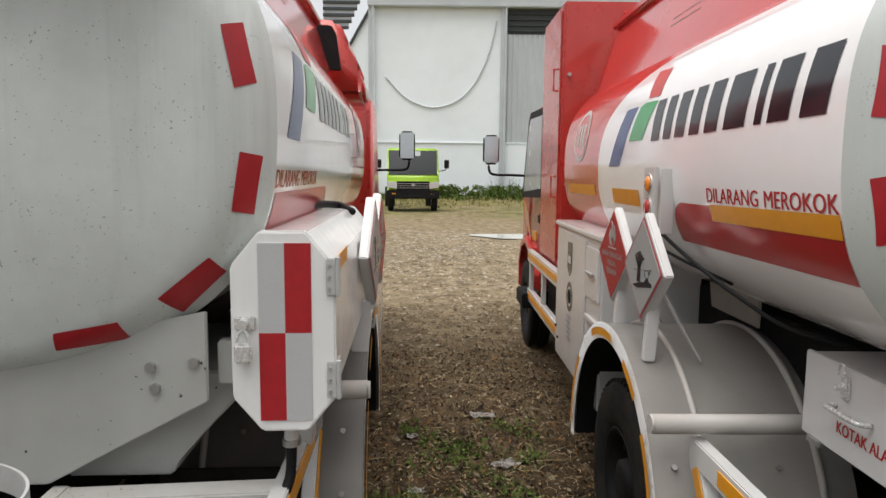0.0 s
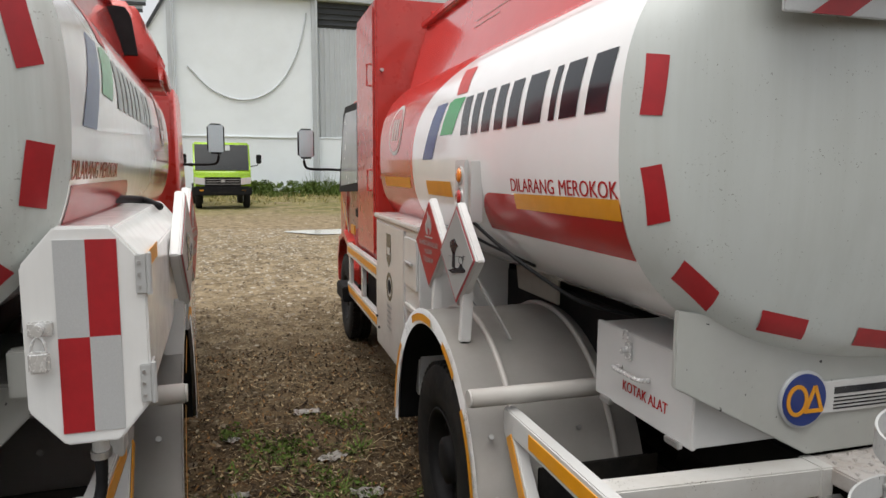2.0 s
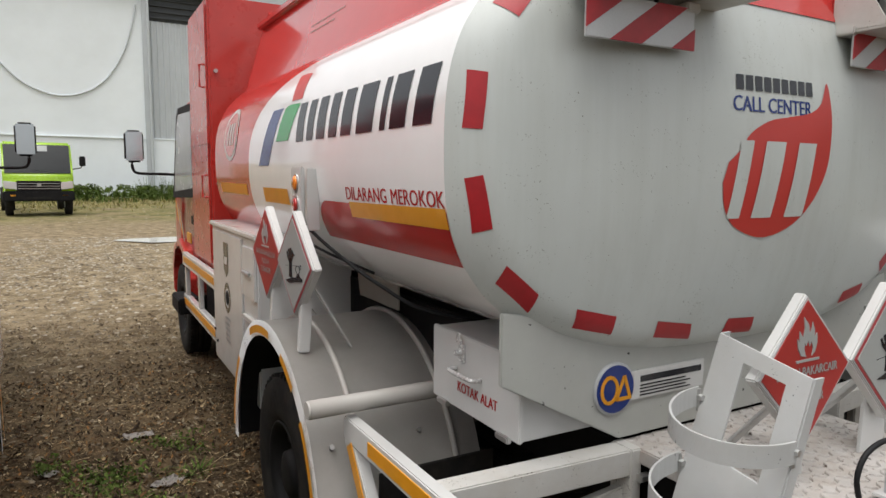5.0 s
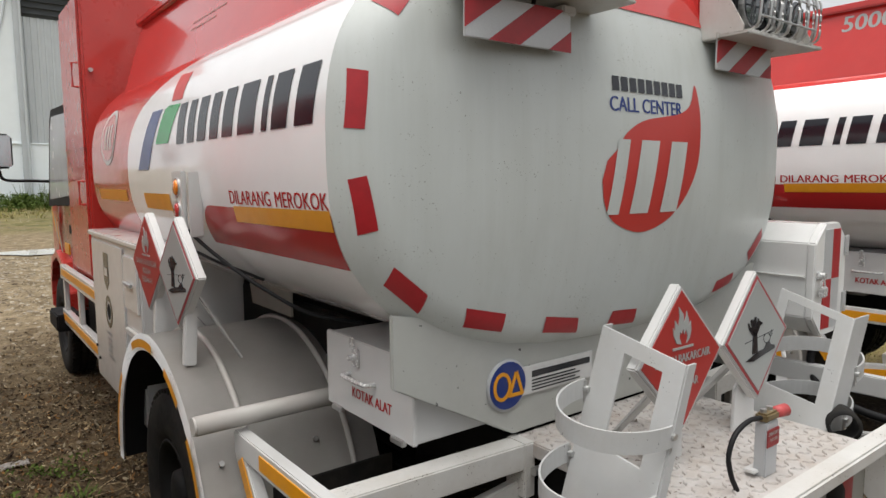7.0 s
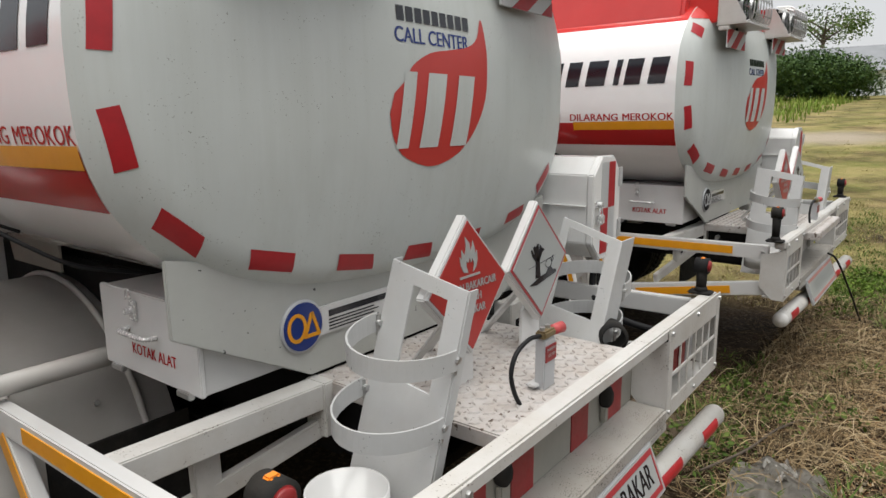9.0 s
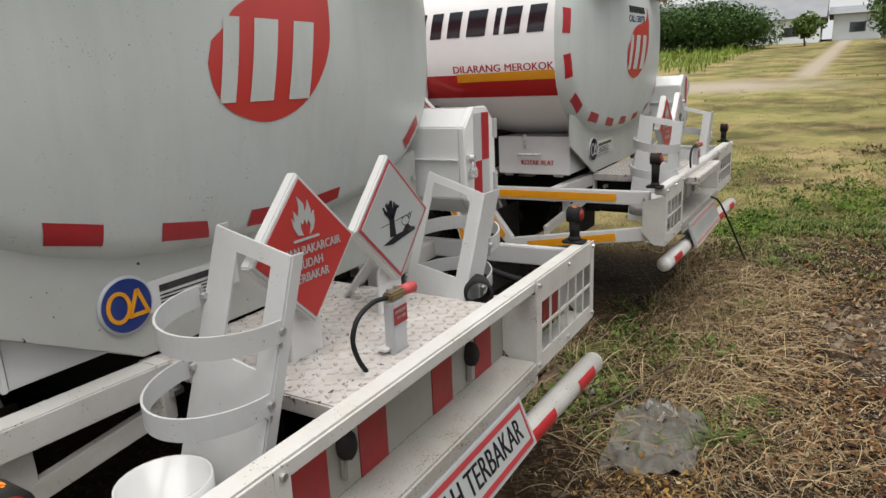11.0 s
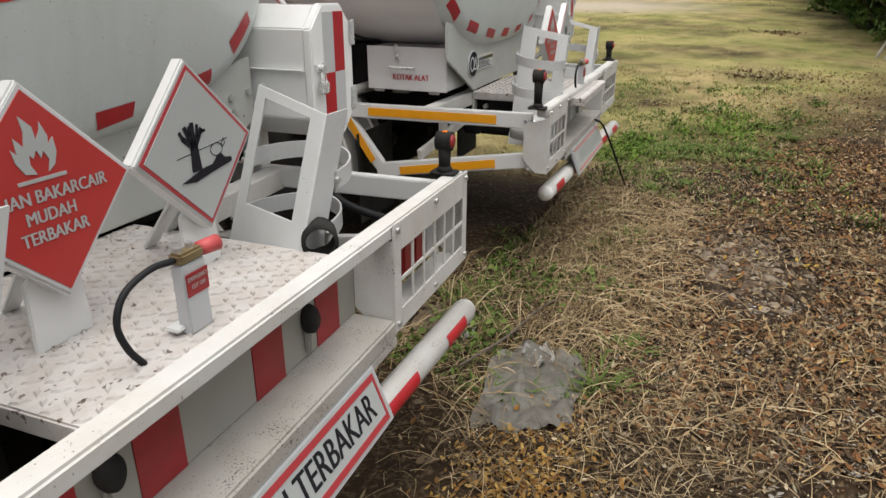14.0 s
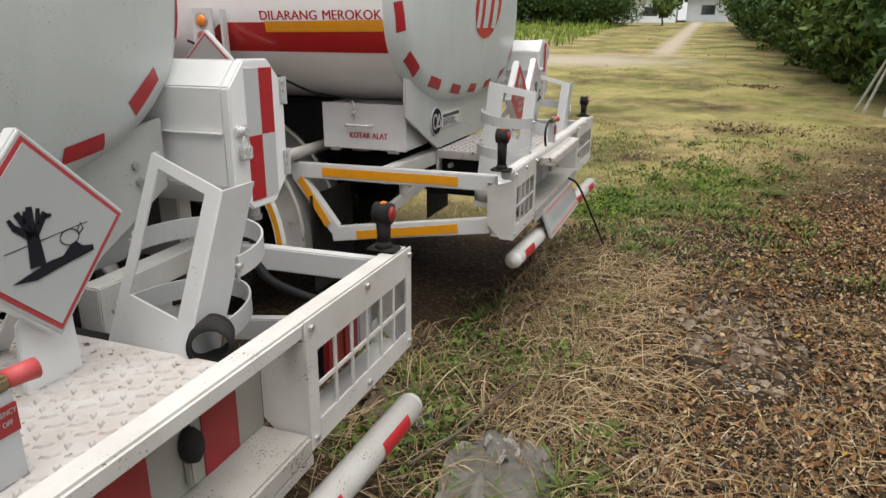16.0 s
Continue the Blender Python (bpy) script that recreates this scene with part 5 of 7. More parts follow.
        hg = part("hinge", bm, RACKWHITE, dr, "white painted steel hinge")
        for k in (-0.025, 0, 0.025):
            part("screw", rodded((x1 - 0.009, -0.2065, z + k), (x1 - 0.009, -0.2095, z + k), 0.004, 8), STEEL, hg)
    part("amber_strip", boxed(x1 + 0.001, x1 + 0.003, -0.1, 0.1, 1.3, 1.335, 0), TAPEYELLOW, lk)
    part("seam_ledge", boxed(x0 - 0.016, x0 + 0.004, -0.165, 1.04, zm + 0.012, zm + 0.017, 0.001), LOCKERWHITE, lk)
    part("drain_pipe", rodded((1.02, -0.15, 0.97), (1.02, -0.15, 0.92), 0.02, 14), FRAMEWHITE, lk)
    part("hose_clamp", rodded((1.02, -0.15, 0.925), (1.02, -0.15, 0.91), 0.025, 14), STEEL, lk)
    bm = bmesh.new()
    sweep(bm, catmull([(1.02, -0.15, 0.92), (1.01, -0.15, 0.82), (0.96, -0.22, 0.745), (0.93, -0.38, 0.71), (0.92, -0.55, 0.705)], 8), 0.015, 10)
    part("drain_hose", bm, HOSE, lk, "black drain hose", True)
    part("locker_bracket", boxed(0.97, 1.03, 0.1, 0.18, 0.80, 0.97, 0.004), FRAMEWHITE, lk)
    # right spill box below the saddle
    sb = part("spill_box", prismed([(0.5, 0.83), (0.74, 0.83), (0.76, 0.88), (0.9, 1.02), (0.9, 1.08), (0.5, 1.08)], "y", 0.1, 0.6, 0.006), SADDLEWHITE, T, "white spill box under the tank")
    part("box_bracket", boxed(0.862, 0.955, 0.06, 0.1, 1.06, 1.16, 0.004), SADDLEWHITE, sb)
    part("print_bar", put(boxed(-0.002, 0.002, -0.08, 0.08, -0.014, 0.014, 0), Matrix.Translation((0.832, 0.3, 0.953)) @ Matrix.Rotation(radians(45), 4, 'Y')), DECALRED, sb)


TK, _tank, _end, _skirt = tanker()
tanker_fittings(TK, _tank, _skirt)
tanker_rear(TK)
TA2 = copy_thing(TK, pose(-3.15, 0.12, 0.04, 0, 0, 2.5))
TC2 = copy_thing(TK, pose(3.14, -0.2, 0.062, 0, -1.1, -1.5))
# the third truck has a shorter rear overhang; the first one's locker sits further out
for o in TC2.children:
    if o.name.split(".")[0] in ("rear_bumper", "warning_sign", "underrun_tube", "marker_lamp", "side_frame"):
        o.location = (0.09, 0.12, 0.0)
        if o.name.startswith("side_frame"):
            o.location, o.scale = (0.09, 0.06, 0.0), (1, 0.9, 1)
for o in TC2.children:
    if o.name.startswith("side_lamp"):
        o.location = (0.0, -0.085, -0.05)
part("ring_strap", put(ring([(0.036, -0.035), (0.046, -0.035), (0.046, 0.035), (0.036, 0.035), (0.036, -0.035)], Matrix.Translation((0.325, -0.528, 0.858)) @ Matrix.Rotation(0.6, 4, 'Z'), 26), Matrix.Identity(4)), RUBBER, TK, "black ring strap", True)
for o in TA2.children:
    if o.name.startswith("hose_locker"):
        o.location, o.scale = (0.189, 0.198, 0.015), (0.82, 1, 1)


for o in TA2.children_recursive:
    if o.name.startswith("tank_end"):
        o.material_slots[0].link = 'OBJECT'
        o.material_slots[0].material = MILDEWWHITE
    if o.name.startswith("red_tape"):
        c = sum((v.co for v in o.data.vertices), Vector()) / len(o.data.vertices)
        dx, dz = (0.088, -0.002) if 0.45 < c.x < 0.65 and c.z < 1.25 else (0.086, -0.021) if 0.65 < c.x < 0.85 and c.z < 1.4 else (0.015, 0) if c.x > 0.85 and 1.4 < c.z < 1.6 else (0, 0)
        if dx:
            o.data = o.data.copy()
            for v in o.data.vertices:
                v.co = tail(v.co.x + dx, v.co.z + dz, 0.003)
for o in TC2.children_recursive:
    if o.name.split(".")[0] in ("badge_blue", "badge_mark"):
        o.material_slots[0].link = 'OBJECT'
        o.material_slots[0].material = CHASSIS if o.name.startswith("badge_blue") else GREYPANEL
    if o.parent.name.split(".")[0] in ("warning_sign", "recess_panel") and o.name.split(".")[0] in ("red_line", "red_stripe", "sign_lettering"):
        o.material_slots[0].link = 'OBJECT'
        o.material_slots[0].material = FADEDRED if o.name.startswith("red_line") else GRIMYSHADEWHITE if o.name.startswith("red_stripe") else PLACARD


# ---- ground ----
def rise(x, y):
    """The yard climbs gently towards the warehouse and along the track."""
    return 0.0165 * max(0, y - 4) + 0.058 * max(0, x - 6) - 0.045 * max(0, x - 75)


def lumps(x, y):
    d = math.hypot(x - 1, y + 1)
    near = 1 if d < 14 else max(0.2, 1 - (d - 14) / 30)
    n = 0.022 * noise.noise((x * 1.1, y * 1.1, 0)) + 0.012 * noise.noise((x * 3.7, y * 3.7, 4)) + 0.006 * noise.noise((x * 11, y * 11, 8))
    return n * near - 0.004


def ground_z(x, y):
    return rise(x, y) + lumps(x, y)


def spread(lo, hi, step, far):
    v = list(np.arange(lo, hi + 1e-6, step))
    s, a = step, hi
    while a < far:
        s *= 1.13
        a += s
        v.append(a)
    s, a = step, lo
    while a > -far:
        s *= 1.13
        a -= s
        v.insert(0, a)
    return v


def ground_material():
    m = bpy.data.materials.new("yard_soil")
    m.use_nodes = True
    nt = m.node_tree
    p = nt.nodes["Principled BSDF"]
    p.inputs["Roughness"].default_value = 0.95
    p.inputs["Specular IOR Level"].default_value = 0.15
    tc = nt.nodes.new("ShaderNodeTexCoord")

    def tex(s, d=6.0, r=0.65):
        n = nt.nodes.new("ShaderNodeTexNoise")
        n.inputs["Scale"].default_value, n.inputs["Detail"].default_value, n.inputs["Roughness"].default_value = s, d, r
        nt.links.new(tc.outputs["Object"], n.inputs["Vector"])
        return n.outputs[0]

    def rng(v, a, b, c=0.0, d=1.0):
        r = nt.nodes.new("ShaderNodeMapRange")
        for k, w in zip((1, 2, 3, 4), (a, b, c, d)):
            r.inputs[k].default_value = w
        nt.links.new(v, r.inputs[0])
        return r.outputs[0]

    def mix(f, a, b):
        x = nt.nodes.new("ShaderNodeMixRGB")
        nt.links.new(f, x.inputs[0])
        for k, v in ((1, a), (2, b)):
            if isinstance(v, tuple):
                x.inputs[k].default_value = (*v, 1)
            else:
                nt.links.new(v, x.inputs[k])
        return x.outputs[0]

    def math2(op, a, b):
        x = nt.nodes.new("ShaderNodeMath")
        x.operation = op
        for k, v in ((0, a), (1, b)):
            if isinstance(v, float):
                x.inputs[k].default_value = v
            else:
                nt.links.new(v, x.inputs[k])
        return x.outputs[0]

    sep = nt.nodes.new("ShaderNodeSeparateXYZ")
    nt.links.new(tc.outputs["Object"], sep.inputs[0])
    X, Y = sep.outputs[0], sep.outputs[1]
    soil = mix(rng(tex(1.3), 0.35, 0.65), (0.009, 0.0055, 0.003), (0.04, 0.023, 0.011))
    soil = mix(rng(X, 0.6, -0.9), soil, mix(rng(tex(2.2, 7), 0.38, 0.62), (0.03, 0.019, 0.0095), (0.12, 0.08, 0.041)))
    soil = mix(rng(tex(38, 4), 0.5, 0.72), soil, (0.12, 0.085, 0.05))
    soil = mix(rng(tex(90, 3), 0.56, 0.7), soil, (0.022, 0.017, 0.012))
    gravel = mix(rng(tex(4.5, 9, 0.75), 0.4, 0.62), (0.12, 0.088, 0.05), (0.31, 0.245, 0.155))
    gravel = mix(rng(tex(70, 3), 0.55, 0.7), gravel, (0.1, 0.08, 0.056))
    base = mix(rng(math2('ADD', Y, math2('MULTIPLY', tex(0.5), 5.0)), 4.4, 10.0), soil, gravel)
    grass = mix(rng(tex(0.9, 8, 0.7), 0.38, 0.62), (0.15, 0.155, 0.043), (0.29, 0.24, 0.1))
    grass = mix(rng(tex(0.33, 6), 0.5, 0.68), grass, (0.34, 0.25, 0.125))
    grass = mix(rng(tex(9, 7, 0.8), 0.55, 0.8), grass, (0.15, 0.13, 0.045))
    far = math2('MULTIPLY', rng(math2('ADD', math2('ADD', X, math2('MULTIPLY', Y, 1.5)), math2('MULTIPLY', tex(0.7, 8), 5.0)), 4.6, 7.8), rng(math2('ADD', X, tex(2.0)), 4.4, 5.6))
    base = mix(math2('MULTIPLY', far, rng(tex(0.6, 8), 0.3, 0.55)), base, grass)
    bank = rng(math2('ADD', Y, math2('MULTIPLY', tex(0.4), 6.0)), 20.5, 24.5)
    base = mix(math2('MULTIPLY', bank, rng(tex(0.8, 8), 0.3, 0.5)), base, mix(rng(tex(1.7, 7), 0.4, 0.6), (0.09, 0.085, 0.03), (0.2, 0.17, 0.075)))
    # bare track across the grass, and a damp patch
    d1 = math2('ABSOLUTE', math2('ADD', math2('SUBTRACT', X, 24.5), math2('MULTIPLY', tex(0.25), 4.0)), 0.0)
    tr = rng(d1, 3.2, 0.8)
    tr = math2('MULTIPLY', tr, rng(Y, -2.5, 1.0))
    d2 = math2('ABSOLUTE', math2('SUBTRACT', Y, math2('ADD', math2('MULTIPLY', X, -0.035), 0.4)), 0.0)
    tr2 = math2('MULTIPLY', rng(d2, 0.65, 0.2), rng(X, 23.0, 27.0))
    base = mix(math2('MAXIMUM', tr, tr2), base, (0.33, 0.28, 0.21))
    nt.links.new(base, p.inputs["Base Color"])
    b = nt.nodes.new("ShaderNodeBump")
    b.inputs["Strength"].default_value, b.inputs["Distance"].default_value = 0.9, 0.02
    nt.links.new(math2('ADD', tex(30, 6), math2('MULTIPLY', tex(110, 4), 0.5)), b.inputs["Height"])
    nt.links.new(b.outputs[0], p.inputs["Normal"])
    return m


gx = spread(-4.5, 7.0, 0.06, 420)
gy = spread(-4.5, 9.0, 0.06, 420)
verts = [(x, y, ground_z(x, y)) for x in gx for y in gy]
ny = len(gy)
faces = [(i * ny + j, (i + 1) * ny + j, (i + 1) * ny + j + 1, i * ny + j + 1) for i in range(len(gx) - 1) for j in range(ny - 1)]
gm = bpy.data.meshes.new("ground")
gm.from_pydata(verts, [], faces)
for p in gm.polygons:
    p.use_smooth = True
gm.materials.append(ground_material())
ground = tagged(new("ground", gm), "bare gravelly yard with dry grass", "ground", kind="structure")


# ---- warehouse ----
def warehouse():
    Y, Z0 = 32.0, 0.35
    W = tagged(new("warehouse"), "white clad warehouse with grey pillars", "building")
    x_corner, x_bay, x_end = -4.95, 1.3, 40.0
    H = 9.9
    part("wall", boxed(x_corner, x_bay, Y, Y + 0.25, Z0, H, 0.02), WALLWHITE, W, "smooth white rendered wall bay")
    part("wall_ledge", boxed(x_corner, x_end, Y - 0.06, Y, Z0 + 2.78, Z0 + 2.86, 0.02), WALLWHITE, W)
    part("plinth", boxed(x_bay, x_end, Y - 0.03, Y + 0.25, Z0, Z0 + 2.78, 0.02), WALLWHITE, W)
    for x in (x_corner - 0.15, x_bay + 0.1, x_bay + 7.4, x_bay + 14.8, x_bay + 22):
        part("pillar", boxed(x - 0.13, x + 0.13, Y - 0.18, Y + 0.1, Z0, H, 0.03), SHEETGREY, W, "grey steel pillar")
        part("downpipe", rodded((x + 0.1, Y - 0.26, Z0 + 0.3), (x + 0.1, Y - 0.26, H), 0.06, 10), SHEETGREY, W)
    # ribbed sheet right of the bay
    bm = bmesh.new()
    n = 150
    prof = []
    for k in range(n):
        x = x_bay + 0.25 + k * 0.25
        prof += [(x, 0.0), (x + 0.08, 0.0), (x + 0.10, -0.05), (x + 0.17, -0.05), (x + 0.19, 0.0)]
    lo = [bm.verts.new((x, Y + 0.05 + d, Z0 + 2.85)) for x, d in prof]
    hi = [bm.verts.new((x, Y + 0.05 + d, 8.47)) for x, d in prof]
    for k in range(len(prof) - 1):
        bm.faces.new((lo[k], lo[k + 1], hi[k + 1], hi[k]))
    part("ribbed_sheet", bm, SHEETGREY, W, "pale grey ribbed sheet cladding")
    part("vent_opening", boxed(x_bay + 0.25, x_end, Y + 0.02, Y + 0.3, 8.47, 9.7, 0.02), DARKGREY, W, "dark louvred opening under the eave")
    for k in range(4):
        part("louvre", boxed(x_bay + 0.25, x_end, Y - 0.06, Y + 0.05, 8.6 + k * 0.27, 8.64 + k * 0.27, 0), DARKGREY, W)
    part("fascia", boxed(x_corner - 0.3, x_end, Y - 0.35, Y + 0.25, 9.68, 10.5, 0.04), SHEETGREY, W, "pale metal eave fascia")
    for k in range(90):
        part("fascia_rib", boxed(x_corner + k * 0.5, x_corner + k * 0.5 + 0.06, Y - 0.38, Y - 0.34, 9.7, 10.48, 0), SHEETGREY, W)
    # wing of the side beyond the corner, with a pitched roof edge
    part("side_wall", prismed([(x_corner - 2.2, Z0), (x_corner - 0.3, Z0), (x_corner - 0.3, 9.6), (x_corner - 1.5, 7.5), (x_corner - 2.2, 6.3)], "y", Y + 0.1, Y + 0.3), WALLWHITE, W, "white gable wall")
    part("gable_trim", beamed((x_corner - 0.15, Y + 0.05, 9.75), (x_corner - 2.3, Y + 0.05, 6.0), 0.14, 0.12), DARKGREY, W)
    for k in range(6):
        part("louvre", boxed(x_corner - 2.5, x_corner - 0.55 - 0.14 * (5 - k), Y - 0.1, Y + 0.02, 8.62 + k * 0.3, 8.76 + k * 0.3, 0.01), DARKGREY, W, "dark louvre blade")
        part("louvre_gap", boxed(x_corner - 2.5, x_corner - 0.55 - 0.14 * (5 - k), Y - 0.02, Y + 0.06, 8.76 + k * 0.3, 8.92 + k * 0.3, 0.01), SHEETGREY, W)
    part("wall_back", boxed(x_corner - 1, x_end, Y + 12, Y + 12.3, Z0, H, 0), WALLWHITE, W)
    part("roof", prismed([(Y - 0.4, 10.5), (Y + 12.4, 12.3), (Y + 12.4, 12.5), (Y - 0.4, 10.7)], "x", x_corner - 0.3, x_end), SHEETGREY, W, "pale metal roof")
    bm = bmesh.new()
    pts = catmull([(-4.4, Y - 0.05, 6.36), (-3.4, Y - 0.05, 5.35), (-2.2, Y - 0.05, 4.9), (-1.1, Y - 0.05, 5.1), (-0.2, Y - 0.05, 5.8), (0.5, Y - 0.05, 7.0), (0.9, Y - 0.05, 8.3), (1.05, Y - 0.05, 9.1)], 6)
    sweep(bm, pts, 0.035, 8)
    cable = part("hanging_cable", bm, SHEETGREY, None, "", True)
    tagged(cable, "grey cable hanging in a loop on the white wall", "cable")


warehouse()


# ---- green truck ----
def green_truck():
    G = tagged(new("light_truck"), "lime green light truck cab and chassis parked", "truck")
    P = Matrix.Translation((-2.64, 21.6, rise(-2.5, 21.6))) @ Matrix.Rotation(radians(4), 4, 'Z') @ Matrix.Scale(1.07, 4)
    prof = [(0.0, 0.45), (-0.04, 1.05), (0.1, 1.2), (0.48, 1.95), (0.62, 2.06), (1.5, 2.06), (1.5, 0.55), (0.95, 0.5), (0.85, 0.85), (0.35, 0.85), (0.25, 0.5)]
    def add(name, bm, m, parent=G, label="", smooth=False):
        return part(name, put(bm, P), m, parent, label, smooth)
    cab = add("cab", prismed(prof, "x", -0.84, 0.84, 0.05), GREENCAB, G, "lime green cab", True)
    add("windscreen", prismed([(0.075, 1.19), (0.055, 1.19), (0.462, 1.985), (0.482, 1.985)], "x", -0.79, 0.79), SCREENGLASS, cab, "dark tinted windscreen")
    add("screen_sticker", prismed([(0.35, 1.80), (0.34, 1.80), (0.42, 1.96), (0.43, 1.96)], "x", -0.05, 0.25), PLACARD, cab, "pale paper sticker")
    add("grille", boxed(-0.54, 0.54, -0.075, -0.03, 0.69, 0.98, 0.02), CHASSIS, cab, "black grille with chrome bars")
    for z in (0.76, 0.83, 0.90):
        add("grille_bar", boxed(-0.5, 0.5, -0.085, -0.07, z, z + 0.014, 0.003), STEEL, cab)
    add("badge", prismed([(-0.06, 0.82), (0.06, 0.82), (0.04, 0.9), (-0.04, 0.9)], "y", -0.1, -0.085), STEEL, cab)
    for s in (-1, 1):
        add("headlight", prismed([(s * 0.52, 0.74), (s * 0.82, 0.78), (s * 0.82, 0.98), (s * 0.52, 0.94)], "y", -0.1, -0.02, 0.01), HEADLAMP, cab, "clear headlight")
        add("fog_lamp", boxed(s * 0.62 - 0.07, s * 0.62 + 0.07, -0.12, -0.1, 0.55, 0.61, 0.01), TAPEYELLOW, cab)
        w = add("wheel", ring([(0.2, -0.09), (0.33, -0.1), (0.38, -0.07), (0.38, 0.07), (0.33, 0.1), (0.2, 0.09)], Matrix.Translation((s * 0.72, 0.6, 0.38)), 28), RUBBER, G, "black tyre", True)
        add("rim", ring([(0.2, -0.09), (0.18, s * 0.04), (0.0, s * 0.04)], Matrix.Translation((s * 0.72, 0.6, 0.38)), 20), SHEETGREY, w)
        add("wheel", ring([(0.2, -0.16), (0.36, -0.18), (0.38, -0.14), (0.38, 0.14), (0.36, 0.18), (0.2, 0.16)], Matrix.Translation((s * 0.75, 3.0, 0.38)), 28), RUBBER, G, "black tyre", True)
        bm = bmesh.new()
        sweep(bm, [(s * 0.8, 0.35, 1.3), (s * 1.06, 0.2, 1.35), (s * 1.1, 0.2, 1.45)], 0.015, 8)
        a = add("mirror_arm", bm, CHASSIS, cab)
        add("mirror", boxed(s * 1.1 - 0.08, s * 1.1 + 0.08, 0.16, 0.22, 1.4, 1.68, 0.02), CHASSIS, a)
        bm = bmesh.new()
        sweep(bm, [(s * 0.05 + 0.1, 0.08, 1.24), (s * 0.35 + 0.1, 0.16, 1.36)], 0.01, 6)
        add("wiper", bm, CHASSIS, cab)
    add("bumper", boxed(-0.85, 0.85, -0.12, 0.1, 0.42, 0.7, 0.03), CHASSIS, cab, "black bumper")
    add("bumper_slot", boxed(-0.3, 0.3, -0.128, -0.118, 0.47, 0.54, 0.004), RUBBER, cab)
    for s in (-1, 1):
        add("chassis_rail", boxed(s * 0.38 - 0.04, s * 0.38 + 0.04, 1.4, 4.2, 0.55, 0.75, 0.01), CHASSIS, G)


green_truck()


# ---- loose matter on the ground ----
def litter_material(name, colors, rough=0.9, trans=0.0):
    m = bpy.data.materials.new(name)
    m.use_nodes = True
    nt = m.node_tree
    p = nt.nodes["Principled BSDF"]
    p.inputs["Roughness"].default_value = rough
    p.inputs["Specular IOR Level"].default_value = 0.2
    g = nt.nodes.new("ShaderNodeNewGeometry")
    r = nt.nodes.new("ShaderNodeValToRGB")
    r.color_ramp.interpolation = 'LINEAR'
    els = r.color_ramp.elements
    while len(els) < len(colors):
        els.new(0.5)
    for k, c in enumerate(colors):
        els[k].position = k / (len(colors) - 1)
        els[k].color = (*c, 1)
    nt.links.new(g.outputs["Random Per Island"], r.inputs[0])
    t = nt.nodes.new("ShaderNodeTexNoise")
    t.inputs["Scale"].default_value = 45
    mx = nt.nodes.new("ShaderNodeMixRGB")
    mx.blend_type = 'MULTIPLY'
    mx.inputs[0].default_value = 0.5
    nt.links.new(r.outputs[0], mx.inputs[1])
    nt.links.new(t.outputs[0], mx.inputs[2])
    nt.links.new(mx.outputs[0], p.inputs["Base Color"])
    if trans:
        p.inputs["Transmission Weight"].default_value = 0.0
        p.inputs["Subsurface Weight"].default_value = 0.0
    return m


STRAW = litter_material("dry_straw", [(0.06, 0.04, 0.021), (0.23, 0.16, 0.082), (0.55, 0.43, 0.26), (0.1, 0.067, 0.034), (0.3, 0.22, 0.118), (0.07, 0.047, 0.024)])
LEAFLITTER = litter_material("fallen_leaves", [(0.03, 0.018, 0.01), (0.17, 0.09, 0.038), (0.34, 0.17, 0.055), (0.06, 0.035, 0.019), (0.5, 0.38, 0.22), (0.04, 0.024, 0.014), (0.22, 0.115, 0.045), (0.36, 0.27, 0.15), (0.05, 0.03, 0.017), (0.28, 0.15, 0.055)])
DULLLEAF = litter_material("dull_leaf_litter", [(0.025, 0.017, 0.01), (0.15, 0.105, 0.06), (0.22, 0.15, 0.075), (0.06, 0.04, 0.024), (0.4, 0.34, 0.23), (0.04, 0.027, 0.016), (0.1, 0.07, 0.042)])
STONEMAT = litter_material("yard_stones", [(0.065, 0.048, 0.032), (0.17, 0.13, 0.088), (0.32, 0.265, 0.19), (0.1, 0.074, 0.048), (0.2, 0.15, 0.095)])
PALESTONE = litter_material("pale_gravel", [(0.2, 0.16, 0.11), (0.36, 0.31, 0.23), (0.5, 0.45, 0.36), (0.14, 0.11, 0.08)])
WEED = litter_material("green_weed", [(0.05, 0.09, 0.016), (0.1, 0.155, 0.03), (0.16, 0.215, 0.05), (0.068, 0.108, 0.022)])
LUSHWEED = litter_material("fresh_weed", [(0.09, 0.16, 0.022), (0.15, 0.25, 0.035), (0.2, 0.29, 0.05)])
DRYGRASS = litter_material("yellow_grass", [(0.2, 0.22, 0.055), (0.42, 0.35, 0.15), (0.3, 0.27, 0.09), (0.5, 0.41, 0.22)])
CRUMB = litter_material("pale_crumbs", [(0.22, 0.2, 0.17), (0.5, 0.47, 0.42), (0.12, 0.1, 0.08), (0.32, 0.29, 0.25)])
TALLGRASS = litter_material("lush_grass", [(0.16, 0.26, 0.04), (0.24, 0.34, 0.06), (0.3, 0.36, 0.08)])
LEAF = litter_material("tree_leaves", [(0.03, 0.065, 0.016), (0.055, 0.115, 0.024), (0.09, 0.155, 0.035), (0.04, 0.085, 0.022)], 0.6)
LEAFLIGHT = litter_material("light_tree_leaves", [(0.06, 0.11, 0.025), (0.11, 0.18, 0.035), (0.16, 0.22, 0.05)], 0.6)
BARK = mat("bark", (0.09, 0.07, 0.05), 0.9, vary=0.4, scale=8, bump=0.6, bscale=25)

rs = np.random.RandomState(11)


